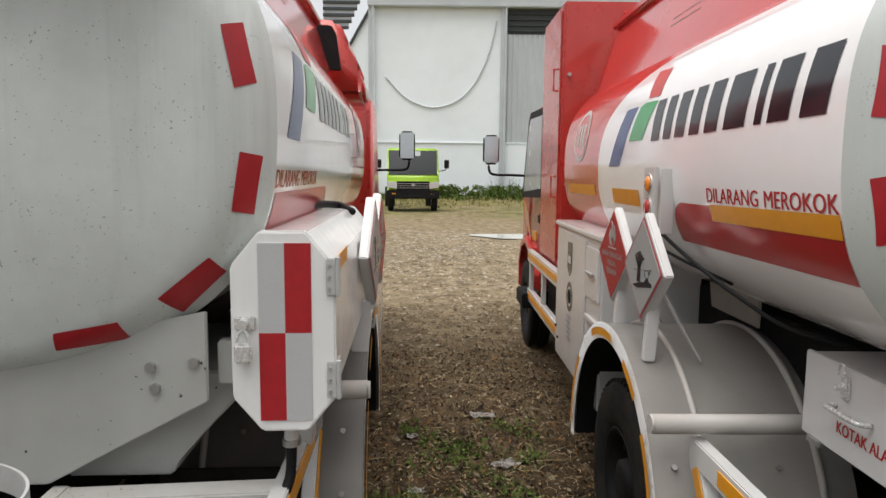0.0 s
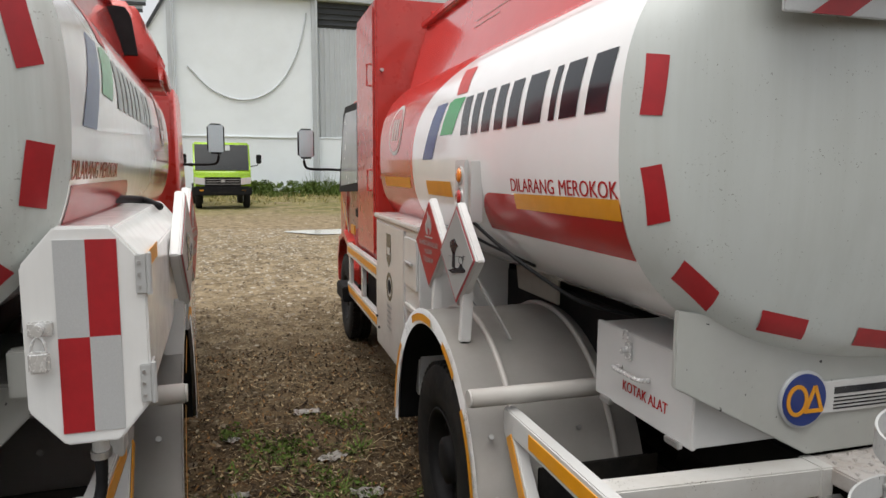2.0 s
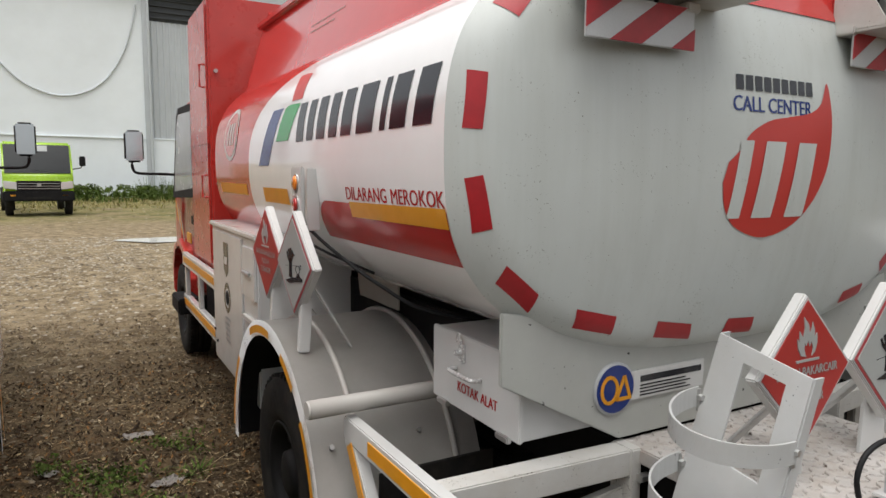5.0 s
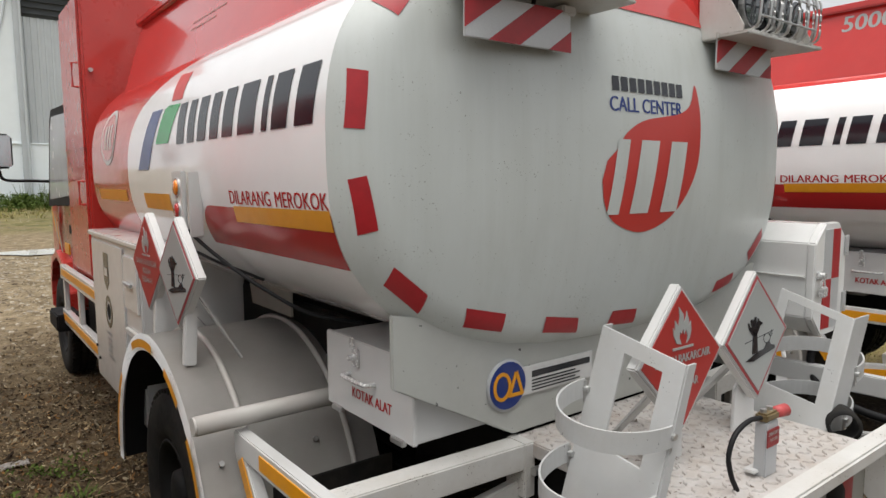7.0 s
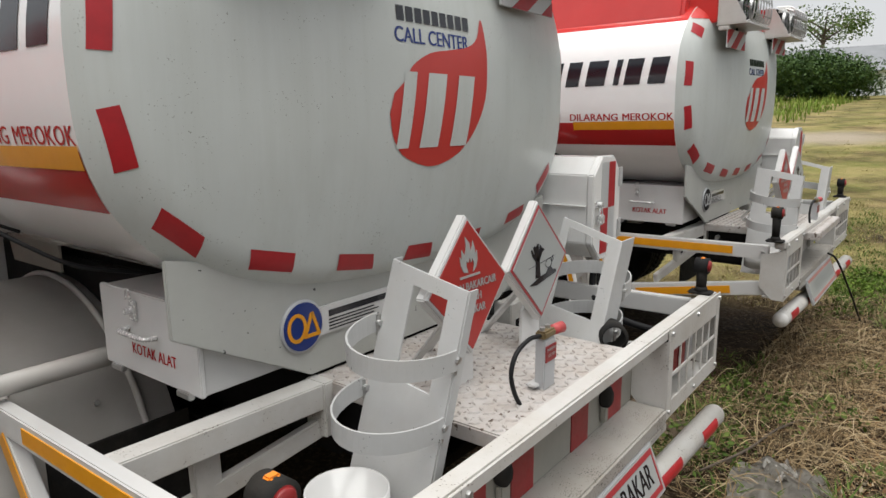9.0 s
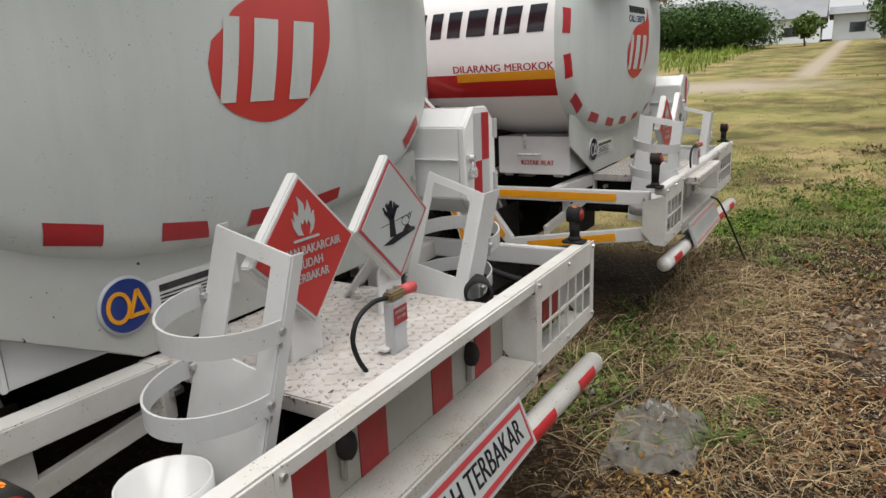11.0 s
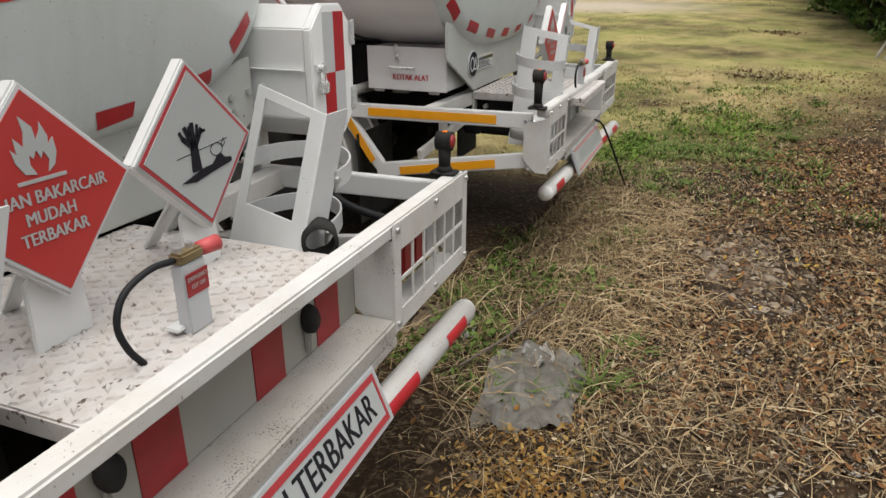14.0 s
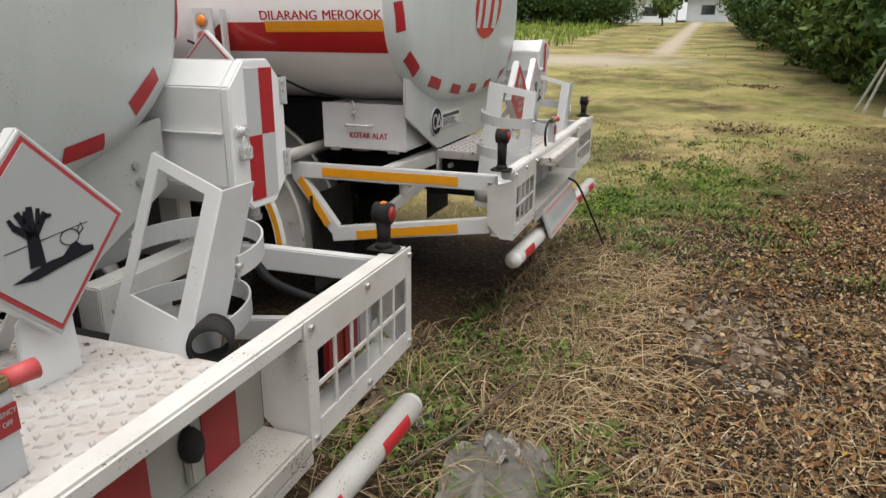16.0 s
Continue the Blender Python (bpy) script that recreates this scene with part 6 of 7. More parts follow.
def joined(name, verts, faces, material, label, category):
    me = bpy.data.meshes.new(name)
    me.from_pydata(np.asarray(verts, dtype=float).tolist(), [], faces)
    me.materials.append(material)
    return tagged(new(name, me), label, category, kind="stuff")


def under_truck(x, y):
    """Whether wheels or frames stand over this place closely."""
    for cx, cy in ((0.0, 0.0), (-3.23, 0.1), (3.2, -0.2)):
        if abs(x - cx) < 1.0 and cy - 0.3 < y < 5.4 + cy:
            return True
    return False


def scatter_points(n, x0, x1, y0, y1, keep=None, pw=1.0):
    out = []
    while len(out) < n:
        x = x0 + (x1 - x0) * rs.rand() ** pw
        y = y0 + (y1 - y0) * rs.rand()
        if keep is None or keep(x, y):
            out.append((x, y))
    return out


def straws(pts, lmin, lmax, w, lift, name, material, label):
    V, F = [], []
    for x, y in pts:
        a, L = rs.rand() * 6.283, lmin + (lmax - lmin) * rs.rand() ** 2
        bend = (rs.rand() - 0.5) * 0.7
        z = ground_z(x, y) + 0.004
        up = lift * rs.rand() ** 2
        n = 4
        b = len(V)
        for k in range(n + 1):
            t = k / n
            aa = a + bend * t
            px, py = x + math.cos(aa) * L * t, y + math.sin(aa) * L * t
            pz = z + up * 4 * t * (1 - t) * 0.5 + up * t * 0.5 + 0.004
            sx, sy = -math.sin(aa) * w * (1 - 0.6 * t), math.cos(aa) * w * (1 - 0.6 * t)
            V += [(px - sx, py - sy, pz), (px + sx, py + sy, pz + w * 0.6)]
            if k:
                F.append((b + 2 * k - 2, b + 2 * k - 1, b + 2 * k + 1, b + 2 * k))
    return joined(name, V, F, material, label, "straw")


def leaves(pts, s0, s1, name, material, label, cat="leaves"):
    V, F = [], []
    for x, y in pts:
        a, s = rs.rand() * 6.283, s0 + (s1 - s0) * rs.rand() ** 2
        tx, ty = (rs.rand() - 0.5) * 1.5, (rs.rand() - 0.5) * 1.5
        z = ground_z(x, y) + 0.004 + 0.25 * s + 0.016 * rs.rand() ** 2
        c, q = math.cos(a), math.sin(a)
        b = len(V)
        for u, v, h in ((-1, 0, 0.1), (-0.2, -0.42, -0.05), (-0.2, 0.42, -0.05), (0.45, -0.34, 0.0), (0.45, 0.34, 0.0), (1, 0, 0.15)):
            px, py = (u * c - v * q) * s, (u * q + v * c) * s
            V.append((x + px, y + py, z + px * tx + py * ty + h * s))
        F += [(b, b + 1, b + 2), (b + 1, b + 3, b + 4, b + 2), (b + 3, b + 5, b + 4)]
    return joined(name, V, F, material, label, cat)


OCT = [(1, 0, 0), (0.55, 0.75, 0.05), (-0.5, 0.8, 0), (-1, 0.05, 0), (-0.45, -0.8, 0), (0.5, -0.78, 0.02), (0.3, 0.1, 0.62), (-0.35, -0.05, 0.55)]
OF = [(0, 1, 6), (1, 2, 7, 6), (2, 3, 7), (3, 4, 7), (4, 5, 6, 7), (5, 0, 6)]


def stones(pts, s0, s1, name, material, label, flat=0.7):
    V, F = [], []
    for x, y in pts:
        a, s = rs.rand() * 6.283, s0 + (s1 - s0) * rs.rand() ** 3
        z = ground_z(x, y) - 0.002
        c, q = math.cos(a), math.sin(a)
        fx, fy, fz = 0.7 + 0.6 * rs.rand(), 0.6 + 0.5 * rs.rand(), flat * (0.5 + 0.9 * rs.rand())
        b = len(V)
        for u, v, h in OCT:
            u, v, h = u * fx * (0.8 + 0.4 * rs.rand()), v * fy * (0.8 + 0.4 * rs.rand()), h * fz * (0.8 + 0.4 * rs.rand())
            V.append((x + (u * c - v * q) * s, y + (u * q + v * c) * s, z + h * s))
        F += [tuple(b + i for i in f) for f in OF]
    return joined(name, V, F, material, label, "stones")


def tufts(pts, n, h0, h1, spread_, w, name, material, label, cat="grass", lean=0.7):
    V, F = [], []
    for x, y in pts:
        k = int(n * (0.6 + 0.8 * rs.rand()))
        hh = h0 + (h1 - h0) * rs.rand() ** 2
        for _ in range(k):
            a, r = rs.rand() * 6.283, spread_ * rs.rand()
            bx, by = x + math.cos(a) * r, y + math.sin(a) * r
            z = ground_z(bx, by) - 0.01
            H = hh * (0.5 + 0.7 * rs.rand())
            a2 = a + (rs.rand() - 0.5) * 2
            L = H * lean * (0.3 + rs.rand())
            dx, dy = math.cos(a2), math.sin(a2)
            b = len(V)
            for t, ww in ((0, 1.0), (0.5, 0.85), (1, 0.1)):
                px, py, pz = bx + dx * L * t * t, by + dy * L * t * t, z + H * (t - 0.25 * t * t * lean)
                V += [(px - dy * w * ww, py + dx * w * ww, pz), (px + dy * w * ww, py - dx * w * ww, pz)]
            F += [(b, b + 1, b + 3, b + 2), (b + 2, b + 3, b + 5, b + 4)]
    return joined(name, V, F, material, label, cat)


near_right = lambda x, y: not under_truck(x, y)
bare = lambda x, y: abs((x - 1.15) * 0.987 + (y + 0.93) * 0.159) > 0.27 or abs((y + 0.93) * 0.987 - (x - 1.15) * 0.159) > 0.15
clear_ground = bare
# Last condition thins litter under the bumpers to imitate the shade there.
bare = lambda x, y: clear_ground(x, y) and (((x - 2.8) / 0.7) ** 2 + ((y + 1.78) / 0.34) ** 2 > 1 or rs.rand() < 0.2) and (y < -0.75 or x > 2.2 or rs.rand() < 0.35)
thick = lambda x, y: near_right(x, y) and bare(x, y) and noise.noise((x * 0.9, y * 0.9, 3)) > -0.3
straws(scatter_points(5500, 0.5, 7.5, -1.9, 1.3, thick), 0.03, 0.17, 0.0013, 0.05, "dry_straw", STRAW, "tangled dry straw on the soil")
straws(scatter_points(2600, 0.5, 3.4, -1.5, 0.3, lambda x, y: near_right(x, y) and bare(x, y)), 0.05, 0.26, 0.0013, 0.08, "dry_straw", STRAW, "tangled dry straw behind the bumpers")
straws(scatter_points(2200, -2.6, -0.9, -0.5, 6.0), 0.04, 0.2, 0.0018, 0.025, "dry_straw", STRAW, "dry straw scattered on the soil")
leaves(scatter_points(15000, 0.6, 8.0, -4.2, 0.4, lambda x, y: near_right(x, y) and bare(x, y) and rs.rand() < 0.2 + 0.9 * max(0, -y - 0.9) / 1.8), 0.005, 0.017, "fallen_leaves", LEAFLITTER, "small brown and orange fallen leaves")
leaves(scatter_points(9000, 0.8, 5.0, -3.0, -0.8, bare), 0.006, 0.016, "leaf_chips", DULLLEAF, "fine brown leaf chips on the soil")
AMBERLEAF = litter_material("yellow_leaves", [(0.36, 0.22, 0.03), (0.42, 0.29, 0.06), (0.28, 0.15, 0.03)])
YELLOWLEAF = litter_material("amber_leaves", [(0.07, 0.035, 0.012), (0.3, 0.16, 0.035), (0.4, 0.26, 0.08), (0.12, 0.06, 0.02), (0.26, 0.12, 0.025)])
leaves([(0.62 + rs.randn() * 0.22, -1.03 + rs.randn() * 0.12) for _ in range(1300)], 0.006, 0.019, "fallen_leaves", YELLOWLEAF, "amber yellow fallen leaves in dry grass")
leaves(scatter_points(8000, -2.7, -0.8, -0.6, 4.5), 0.006, 0.018, "fallen_leaves", LEAFLITTER, "small red brown leaf litter between the trucks")
leaves(scatter_points(6500, -2.7, -0.8, -0.8, 6.5), 0.007, 0.022, "fallen_leaves", DULLLEAF, "small brown leaf litter between the trucks")
straws(scatter_points(1500, 0.7, 4.2, -2.5, -0.2, lambda x, y: near_right(x, y) and bare(x, y) and noise.noise((x * 1.1, y * 1.1, 12)) > 0), 0.05, 0.26, 0.0017, 0.09, "dry_straw", STRAW, "pale dry straw lying over the litter")
straws(scatter_points(1700, 1.6, 4.6, -1.1, 0.0, near_right), 0.08, 0.34, 0.0022, 0.16, "dry_straw", STRAW, "tangled dead grass stalks by the far bumper")
straws(scatter_points(1200, -2.6, -0.9, -0.3, 3.5), 0.03, 0.1, 0.0018, 0.03, "dry_straw", STRAW, "short dead grass between the trucks")
back = lambda x, y: y < -0.2 and rs.rand() < 0.45 + 0.5 * noise.noise((x * 0.8, y * 0.8, 9))
straws(scatter_points(5000, -4.6, 0.7, -4.0, 0.0, back), 0.05, 0.3, 0.0014, 0.04, "dry_straw", STRAW, "dry straw scattered behind the trucks")
leaves(scatter_points(4500, -4.6, 0.8, -4.4, 0.0, back), 0.007, 0.022, "fallen_leaves", LEAFLITTER, "brown leaf litter behind the trucks")
stones(scatter_points(1800, -4.6, 0.8, -4.4, 0.0, back), 0.004, 0.028, "yard_stones", STONEMAT, "small stones behind the trucks")
stones(scatter_points(4500, 0.6, 8.5, -4.2, 1.5, near_right), 0.004, 0.03, "yard_stones", STONEMAT, "small grey and brown stones")
leaves(scatter_points(9000, 3.0, 11.0, -5.0, -1.3, lambda x, y: rs.rand() < 0.1 + (-1.3 - y) / 2.0), 0.009, 0.026, "fallen_leaves", LEAFLITTER, "orange brown leaf litter towards the hedge")
ROCKMAT = litter_material("broken_rock", [(0.05, 0.034, 0.022), (0.16, 0.118, 0.08), (0.33, 0.27, 0.2), (0.08, 0.055, 0.036), (0.2, 0.145, 0.096), (0.05, 0.036, 0.025)])
stones([(2.8 + rs.randn() * 0.36, -1.78 + rs.randn() * 0.17) for _ in range(520)], 0.013, 0.045, "broken_rocks", ROCKMAT, "heap of broken grey brown rocks", 0.95)
stones(scatter_points(330, 1.5, 4.2, -2.5, -1.2), 0.01, 0.038, "broken_rocks", ROCKMAT, "scattered broken grey brown rocks", 0.8)
stones(scatter_points(9000, 0.8, 2.4, -2.9, -1.3, lambda x, y: noise.noise((x * 1.3, y * 1.3, 7)) > -0.15 or math.hypot(x - 1.4, y + 1.8) < 0.45), 0.003, 0.011, "pale_crumbs", CRUMB, "pale gravel crumbs")
stones(scatter_points(7500, -2.9, -0.7, -0.6, 12.0, None), 0.006, 0.034, "yard_stones", STONEMAT, "small stones between the trucks")
stones(scatter_points(9000, -2.9, 0.2, 3.0, 15.0, lambda x, y: rs.rand() < 0.06 + (y - 4.5) / 7), 0.01, 0.04, "yard_stones", PALESTONE, "pale gravel stones between the trucks", 0.6)
stones(scatter_points(4200, -7.0, 6.0, 5.5, 26.0, None), 0.01, 0.045, "yard_stones", PALESTONE, "stones on the gravel yard", 0.5)

# weeds
wp = [(-1.85, 1.15), (-1.62, 1.05), (-1.42, 1.35), (-1.32, 1.05), (-1.95, 0.75), (-1.72, 0.5), (-1.5, 0.6), (-1.6, 2.1), (-2.0, 1.7), (-1.3, 2.3), (-1.55, 0.2), (-1.75, 0.2),
      (1.35, -0.55), (1.2, -0.75), (1.55, -0.55), (1.9, -0.35), (2.1, -0.1), (1.7, -0.45), (2.6, -0.85), (2.3, -0.95), (2.9, -1.0), (3.4, -0.95), (1.25, -1.15), (1.6, -1.3), (4.3, -1.4), (4.7, -1.25), (4.9, -1.6), (5.3, -1.35), (5.8, -1.5), (4.1, -1.1), (1.3, -0.4), (2.7, -0.5), (2.3, -0.45), (1.95, -0.84), (2.05, -0.7), (5.6, -0.9), (6.4, -2.3), (6.0, -1.8), (5.2, -1.2), (-1.7, 1.4), (-1.45, 1.7), (-1.85, 2.3), (-1.35, 0.75), (-1.6, 0.85)]
tufts([(x + rs.randn() * 0.07, y + rs.randn() * 0.07) for x, y in wp for _ in range(5)], 26, 0.03, 0.10, 0.1, 0.0055, "weed_tufts", WEED, "low green weed tufts", "weeds", 1.2)
tufts(scatter_points(110, 3.8, 6.2, -2.7, -0.7, lambda x, y: noise.noise((x * 1.3, y * 1.6, 31)) > 0.02), 22, 0.04, 0.14, 0.13, 0.006, "weed_tufts", WEED, "patches of green weeds past the bumpers", "weeds", 1.0)
tufts(scatter_points(420, 3.6, 9.5, -2.6, 0.2, lambda x, y: near_right(x, y) and noise.noise((x * 0.7, y * 0.9, 1)) > 0.05), 12, 0.03, 0.1, 0.1, 0.005, "weed_tufts", WEED, "low green weeds", "weeds", 1.2)
tufts(scatter_points(600, 5.0, 20.0, -4.2, 7.0, lambda x, y: near_right(x, y) and (x > 7.5 + 2 * noise.noise((x, y, 6)) or y > -0.6) and noise.noise((x * 0.35, y * 0.5, 2)) > -0.35), 10, 0.02, 0.075, 0.17, 0.006, "yellow_grass", DRYGRASS, "dry yellow green grass", "grass", 1.0)
tufts(scatter_points(1500, 4.2, 10.5, -4.3, 1.5, lambda x, y: near_right(x, y) and y > -1.6 - 0.25 * (x - 4) and noise.noise((x * 0.8, y * 0.8, 21)) > -0.25), 11, 0.025, 0.1, 0.13, 0.0035, "yellow_grass", DRYGRASS, "short dry yellow green grass", "grass", 1.3)
tufts(scatter_points(350, 18.0, 60.0, -4.0, 18.0, lambda x, y: not (22 < x < 27 and y > -1) and abs(y + 0.035 * x - 0.4) > 0.7), 8, 0.03, 0.1, 0.4, 0.02, "yellow_grass", DRYGRASS, "dry yellow green grass", "grass", 0.9)
tufts(scatter_points(500, 30.0, 58.0, 4.0, 17.0), 9, 0.3, 0.8, 0.6, 0.03, "tall_grass", TALLGRASS, "tall green grass along the far edge", "grass", 0.5)
tufts(scatter_points(900, -8.0, 9.0, 23.0, 31.6, lambda x, y: rs.rand() < (y - 22) / 9), 8, 0.06, 0.3, 0.35, 0.014, "yellow_grass", DRYGRASS, "rough grass by the warehouse", "grass", 0.8)
tufts(scatter_points(260, -6.0, 9.0, 28.5, 31.8), 14, 0.2, 0.6, 0.4, 0.018, "tall_weeds", WEED, "tall weeds along the warehouse wall", "weeds", 0.5)
tufts(scatter_points(70, 0.5, 9.0, 30.0, 31.7), 8, 0.5, 1.3, 0.3, 0.014, "tall_weeds", WEED, "tall weed stalks along the warehouse wall", "weeds", 0.25)


REDLEAF = litter_material("red_brown_leaves", [(0.03, 0.015, 0.009), (0.13, 0.058, 0.026), (0.24, 0.105, 0.038), (0.06, 0.03, 0.015), (0.33, 0.2, 0.09), (0.17, 0.075, 0.03), (0.42, 0.31, 0.17), (0.09, 0.045, 0.02)])
leaves(scatter_points(17000, 1.0, 6.5, -3.6, -1.1, lambda x, y: bare(x, y) and y < -0.62 - 0.3 * x + 0.35 * noise.noise((x, y, 3)) + 0.9 * rs.rand() ** 3), 0.009, 0.024, "fallen_leaves", REDLEAF, "long red brown fallen leaves")
leaves(scatter_points(160, 1.5, 6.0, -3.2, -1.2, lambda x, y: y < -0.9 - 0.25 * x), 0.012, 0.024, "fallen_leaves", AMBERLEAF, "bright yellow fallen leaves")
LITTERSTRAW = litter_material("brown_straw", [(0.1, 0.062, 0.03), (0.3, 0.2, 0.1), (0.55, 0.42, 0.24), (0.16, 0.1, 0.048), (0.42, 0.3, 0.155), (0.24, 0.155, 0.075), (0.62, 0.5, 0.32)])
straws(scatter_points(2600, 0.9, 4.0, -1.75, -0.15, lambda x, y: near_right(x, y) and bare(x, y) and y > -0.55 - 0.3 * x + 0.4 * noise.noise((x, y, 15))), 0.1, 0.42, 0.0021, 0.09, "dry_straw", LITTERSTRAW, "thick tangle of brown dead grass")
straws(scatter_points(1500, 0.9, 3.4, -2.4, -1.0, lambda x, y: bare(x, y)), 0.05, 0.22, 0.0022, 0.05, "dry_straw", LITTERSTRAW, "loose tan stalks over the leaves")
leaves(scatter_points(9000, 1.2, 6.5, -3.6, -1.2, lambda x, y: bare(x, y) and y < -0.75 - 0.28 * x + 0.5 * noise.noise((x, y, 3))), 0.006, 0.02, "fallen_leaves", LEAFLITTER, "red brown leaf litter thick on the soil")
TANCHIP = litter_material("tan_chips", [(0.3, 0.22, 0.12), (0.5, 0.39, 0.24), (0.6, 0.5, 0.34), (0.4, 0.28, 0.14), (0.45, 0.38, 0.27)])
UMBER = litter_material("dark_chips", [(0.02, 0.013, 0.008), (0.045, 0.028, 0.016), (0.03, 0.02, 0.012)])
leaves(scatter_points(4500, 0.6, 5.0, -3.0, -0.1, lambda x, y: near_right(x, y) and bare(x, y)), 0.004, 0.012, "leaf_chips", TANCHIP, "pale tan chips of dead leaf and straw")
leaves(scatter_points(9000, 0.6, 5.0, -3.0, -0.1, lambda x, y: near_right(x, y) and bare(x, y)), 0.006, 0.02, "leaf_chips", UMBER, "dark rotted leaf scraps")
leaves(scatter_points(3500, -2.7, -0.8, -0.6, 6.0), 0.004, 0.012, "leaf_chips", TANCHIP, "pale tan chips between the trucks")
leaves(scatter_points(4500, -2.7, -0.8, -0.6, 4.5), 0.007, 0.022, "leaf_chips", UMBER, "dark rotted leaf scraps between the trucks")
DRYLEAF = litter_material("withered_leaves", [(0.14, 0.1, 0.05), (0.3, 0.23, 0.12), (0.42, 0.34, 0.2), (0.2, 0.14, 0.07)])
heap = lambda cx, cy, rx, ry, n: [(cx + rx * rs.randn() * 0.5, cy + ry * rs.randn() * 0.5) for _ in range(n)]
tufts(heap(10.25, -2.4, 0.35, 0.62, 70) + heap(16.1, -3.0, 0.4, 0.7, 50) + heap(7.6, -1.55, 0.25, 0.35, 40), 6, 0.03, 0.12, 0.12, 0.016, "dead_leaf_heap", DRYLEAF, "low heaps of withered brown leaves", "leaves", 1.1)

# ---- rag, paper and twig ----
def rag(cx, cy, w, h, name, material, label, cat, turn=0.0, seed=0.0, lump=0.06):
    bm = mapped(26, 22, lambda u, v: (u - 0.5, v - 0.5, 0))
    for v in bm.verts:
        u, k = v.co.x, v.co.y
        r = 1 + 0.3 * noise.noise((math.atan2(k, u) * 1.3, seed, 0))
        x, y = cx + (u * math.cos(turn) - k * math.sin(turn)) * w * r, cy + (u * math.sin(turn) + k * math.cos(turn)) * h * r
        n = noise.noise((u * 5 + seed, k * 5, 2)) * lump + noise.noise((u * 13, k * 13 + seed, 5)) * lump * 0.15 + abs(noise.noise((u * 3, k * 3, seed))) * lump * 0.6
        v.co = (x, y, ground_z(x, y) + 0.012 + max(-0.004, n))
    bmesh.ops.solidify(bm, geom=bm.faces[:], thickness=0.002)
    return tagged(part(name, bm, material, None, "", True), label, cat)


PALERAG = mat("pale_grey_cloth", (0.48, 0.46, 0.42), 0.9, vary=0.15, scale=6, dirt_amount=0.3, dirt_scale=9, dirt=(0.25, 0.22, 0.18))
RAGMAT = mat("dirty_grey_cloth", (0.25, 0.235, 0.205), 0.9, vary=0.3, scale=5, dirt_amount=0.75, dirt_scale=9, dirt=(0.08, 0.06, 0.042), bump=0.3, bscale=60)
CARD = mat("brown_card", (0.2, 0.15, 0.1), 0.9, vary=0.3, scale=8, dirt_amount=0.4, dirt_scale=9, dirt=(0.09, 0.07, 0.05))
PAPER = mat("pale_scrap", (0.5, 0.47, 0.44), 0.8, vary=0.2, scale=20, dirt_amount=0.4, dirt_scale=20, dirt=(0.2, 0.16, 0.13))
rag(1.15, -0.92, 0.6, 0.38, "rag", RAGMAT, "crumpled dirty grey cloth lying on dry grass", "rag", 0.16, 1.7, 0.05)
rag(1.38, -0.9, 0.15, 0.12, "rag", PALERAG, "folded pale corner of dirty grey cloth", "rag", 0.7, 4.2, 0.05)
rag(1.55, -0.38, 0.26, 0.22, "cardboard_scrap", CARD, "torn brown cardboard scrap beside the bumper", "scrap", 0.2, 6.1, 0.04)
rag(1.62, -0.16, 0.3, 0.2, "cardboard_scrap", CARD, "torn brown cardboard scrap under the frame", "scrap", 1.0, 8.3, 0.04)
rag(1.5, -0.55, 0.12, 0.06, "paper_scrap", PAPER, "pale scrap of paper", "scrap", 0.5, 2.9, 0.02)
for k, (x, y, s) in enumerate(((-1.5, 2.9, 0.16), (-1.75, 1.0, 0.12), (-1.42, 2.2, 0.15), (-1.3, 1.75, 0.14), (-1.2, 0.85, 0.12), (-1.95, 2.6, 0.08), (-1.9, 1.9, 0.09))):
    rag(x, y, s, s * 0.55, "paper_scrap", PAPER, "pale crumpled scrap of paper on the soil", "scrap", k * 1.1, 3.3 + k, 0.02)
bm = bmesh.new()
sweep(bm, catmull([(1.15, -0.62, 0.03), (1.45, -0.74, 0.035), (1.8, -0.82, 0.03), (2.15, -0.98, 0.03)], 6), 0.006, 6)
tagged(part("twig", bm, BARK, None, "", True), "thin fallen twig on dry grass", "twig")

# puddle on the gravel
# Pale base colour stands for the sky mirrored in the water.
PUDDLE = mat("sky_toned_water", (0.52, 0.5, 0.45), 0.06, coat=0.3)
bm = bmesh.new()
bm.faces.new([bm.verts.new((0.35 + (1.3 + 0.25 * math.sin(a * 3)) * math.cos(a), 13.9 + (0.62 + 0.14 * math.sin(a * 2 + 1)) * math.sin(a), rise(0, 13.9 + 0.6 * math.sin(a)) + 0.012)) for a in np.linspace(0, 6.2, 36)])
bm.faces.ensure_lookup_table()
tagged(part("puddle", bm, PUDDLE), "shallow pale puddle on the gravel", "puddle", kind="structure")

# black cable hanging from the third truck's tail to the ground
bm = bmesh.new()
sweep(bm, catmull([(3.35, -0.78, 0.66), (3.45, -0.825, 0.6), (3.75, -0.89, 0.34), (4.15, -0.95, 0.02)], 6), 0.007, 8)
tagged(part("cable", bm, HOSE, None, "", True), "black cable hanging from the tail to the grass", "cable")


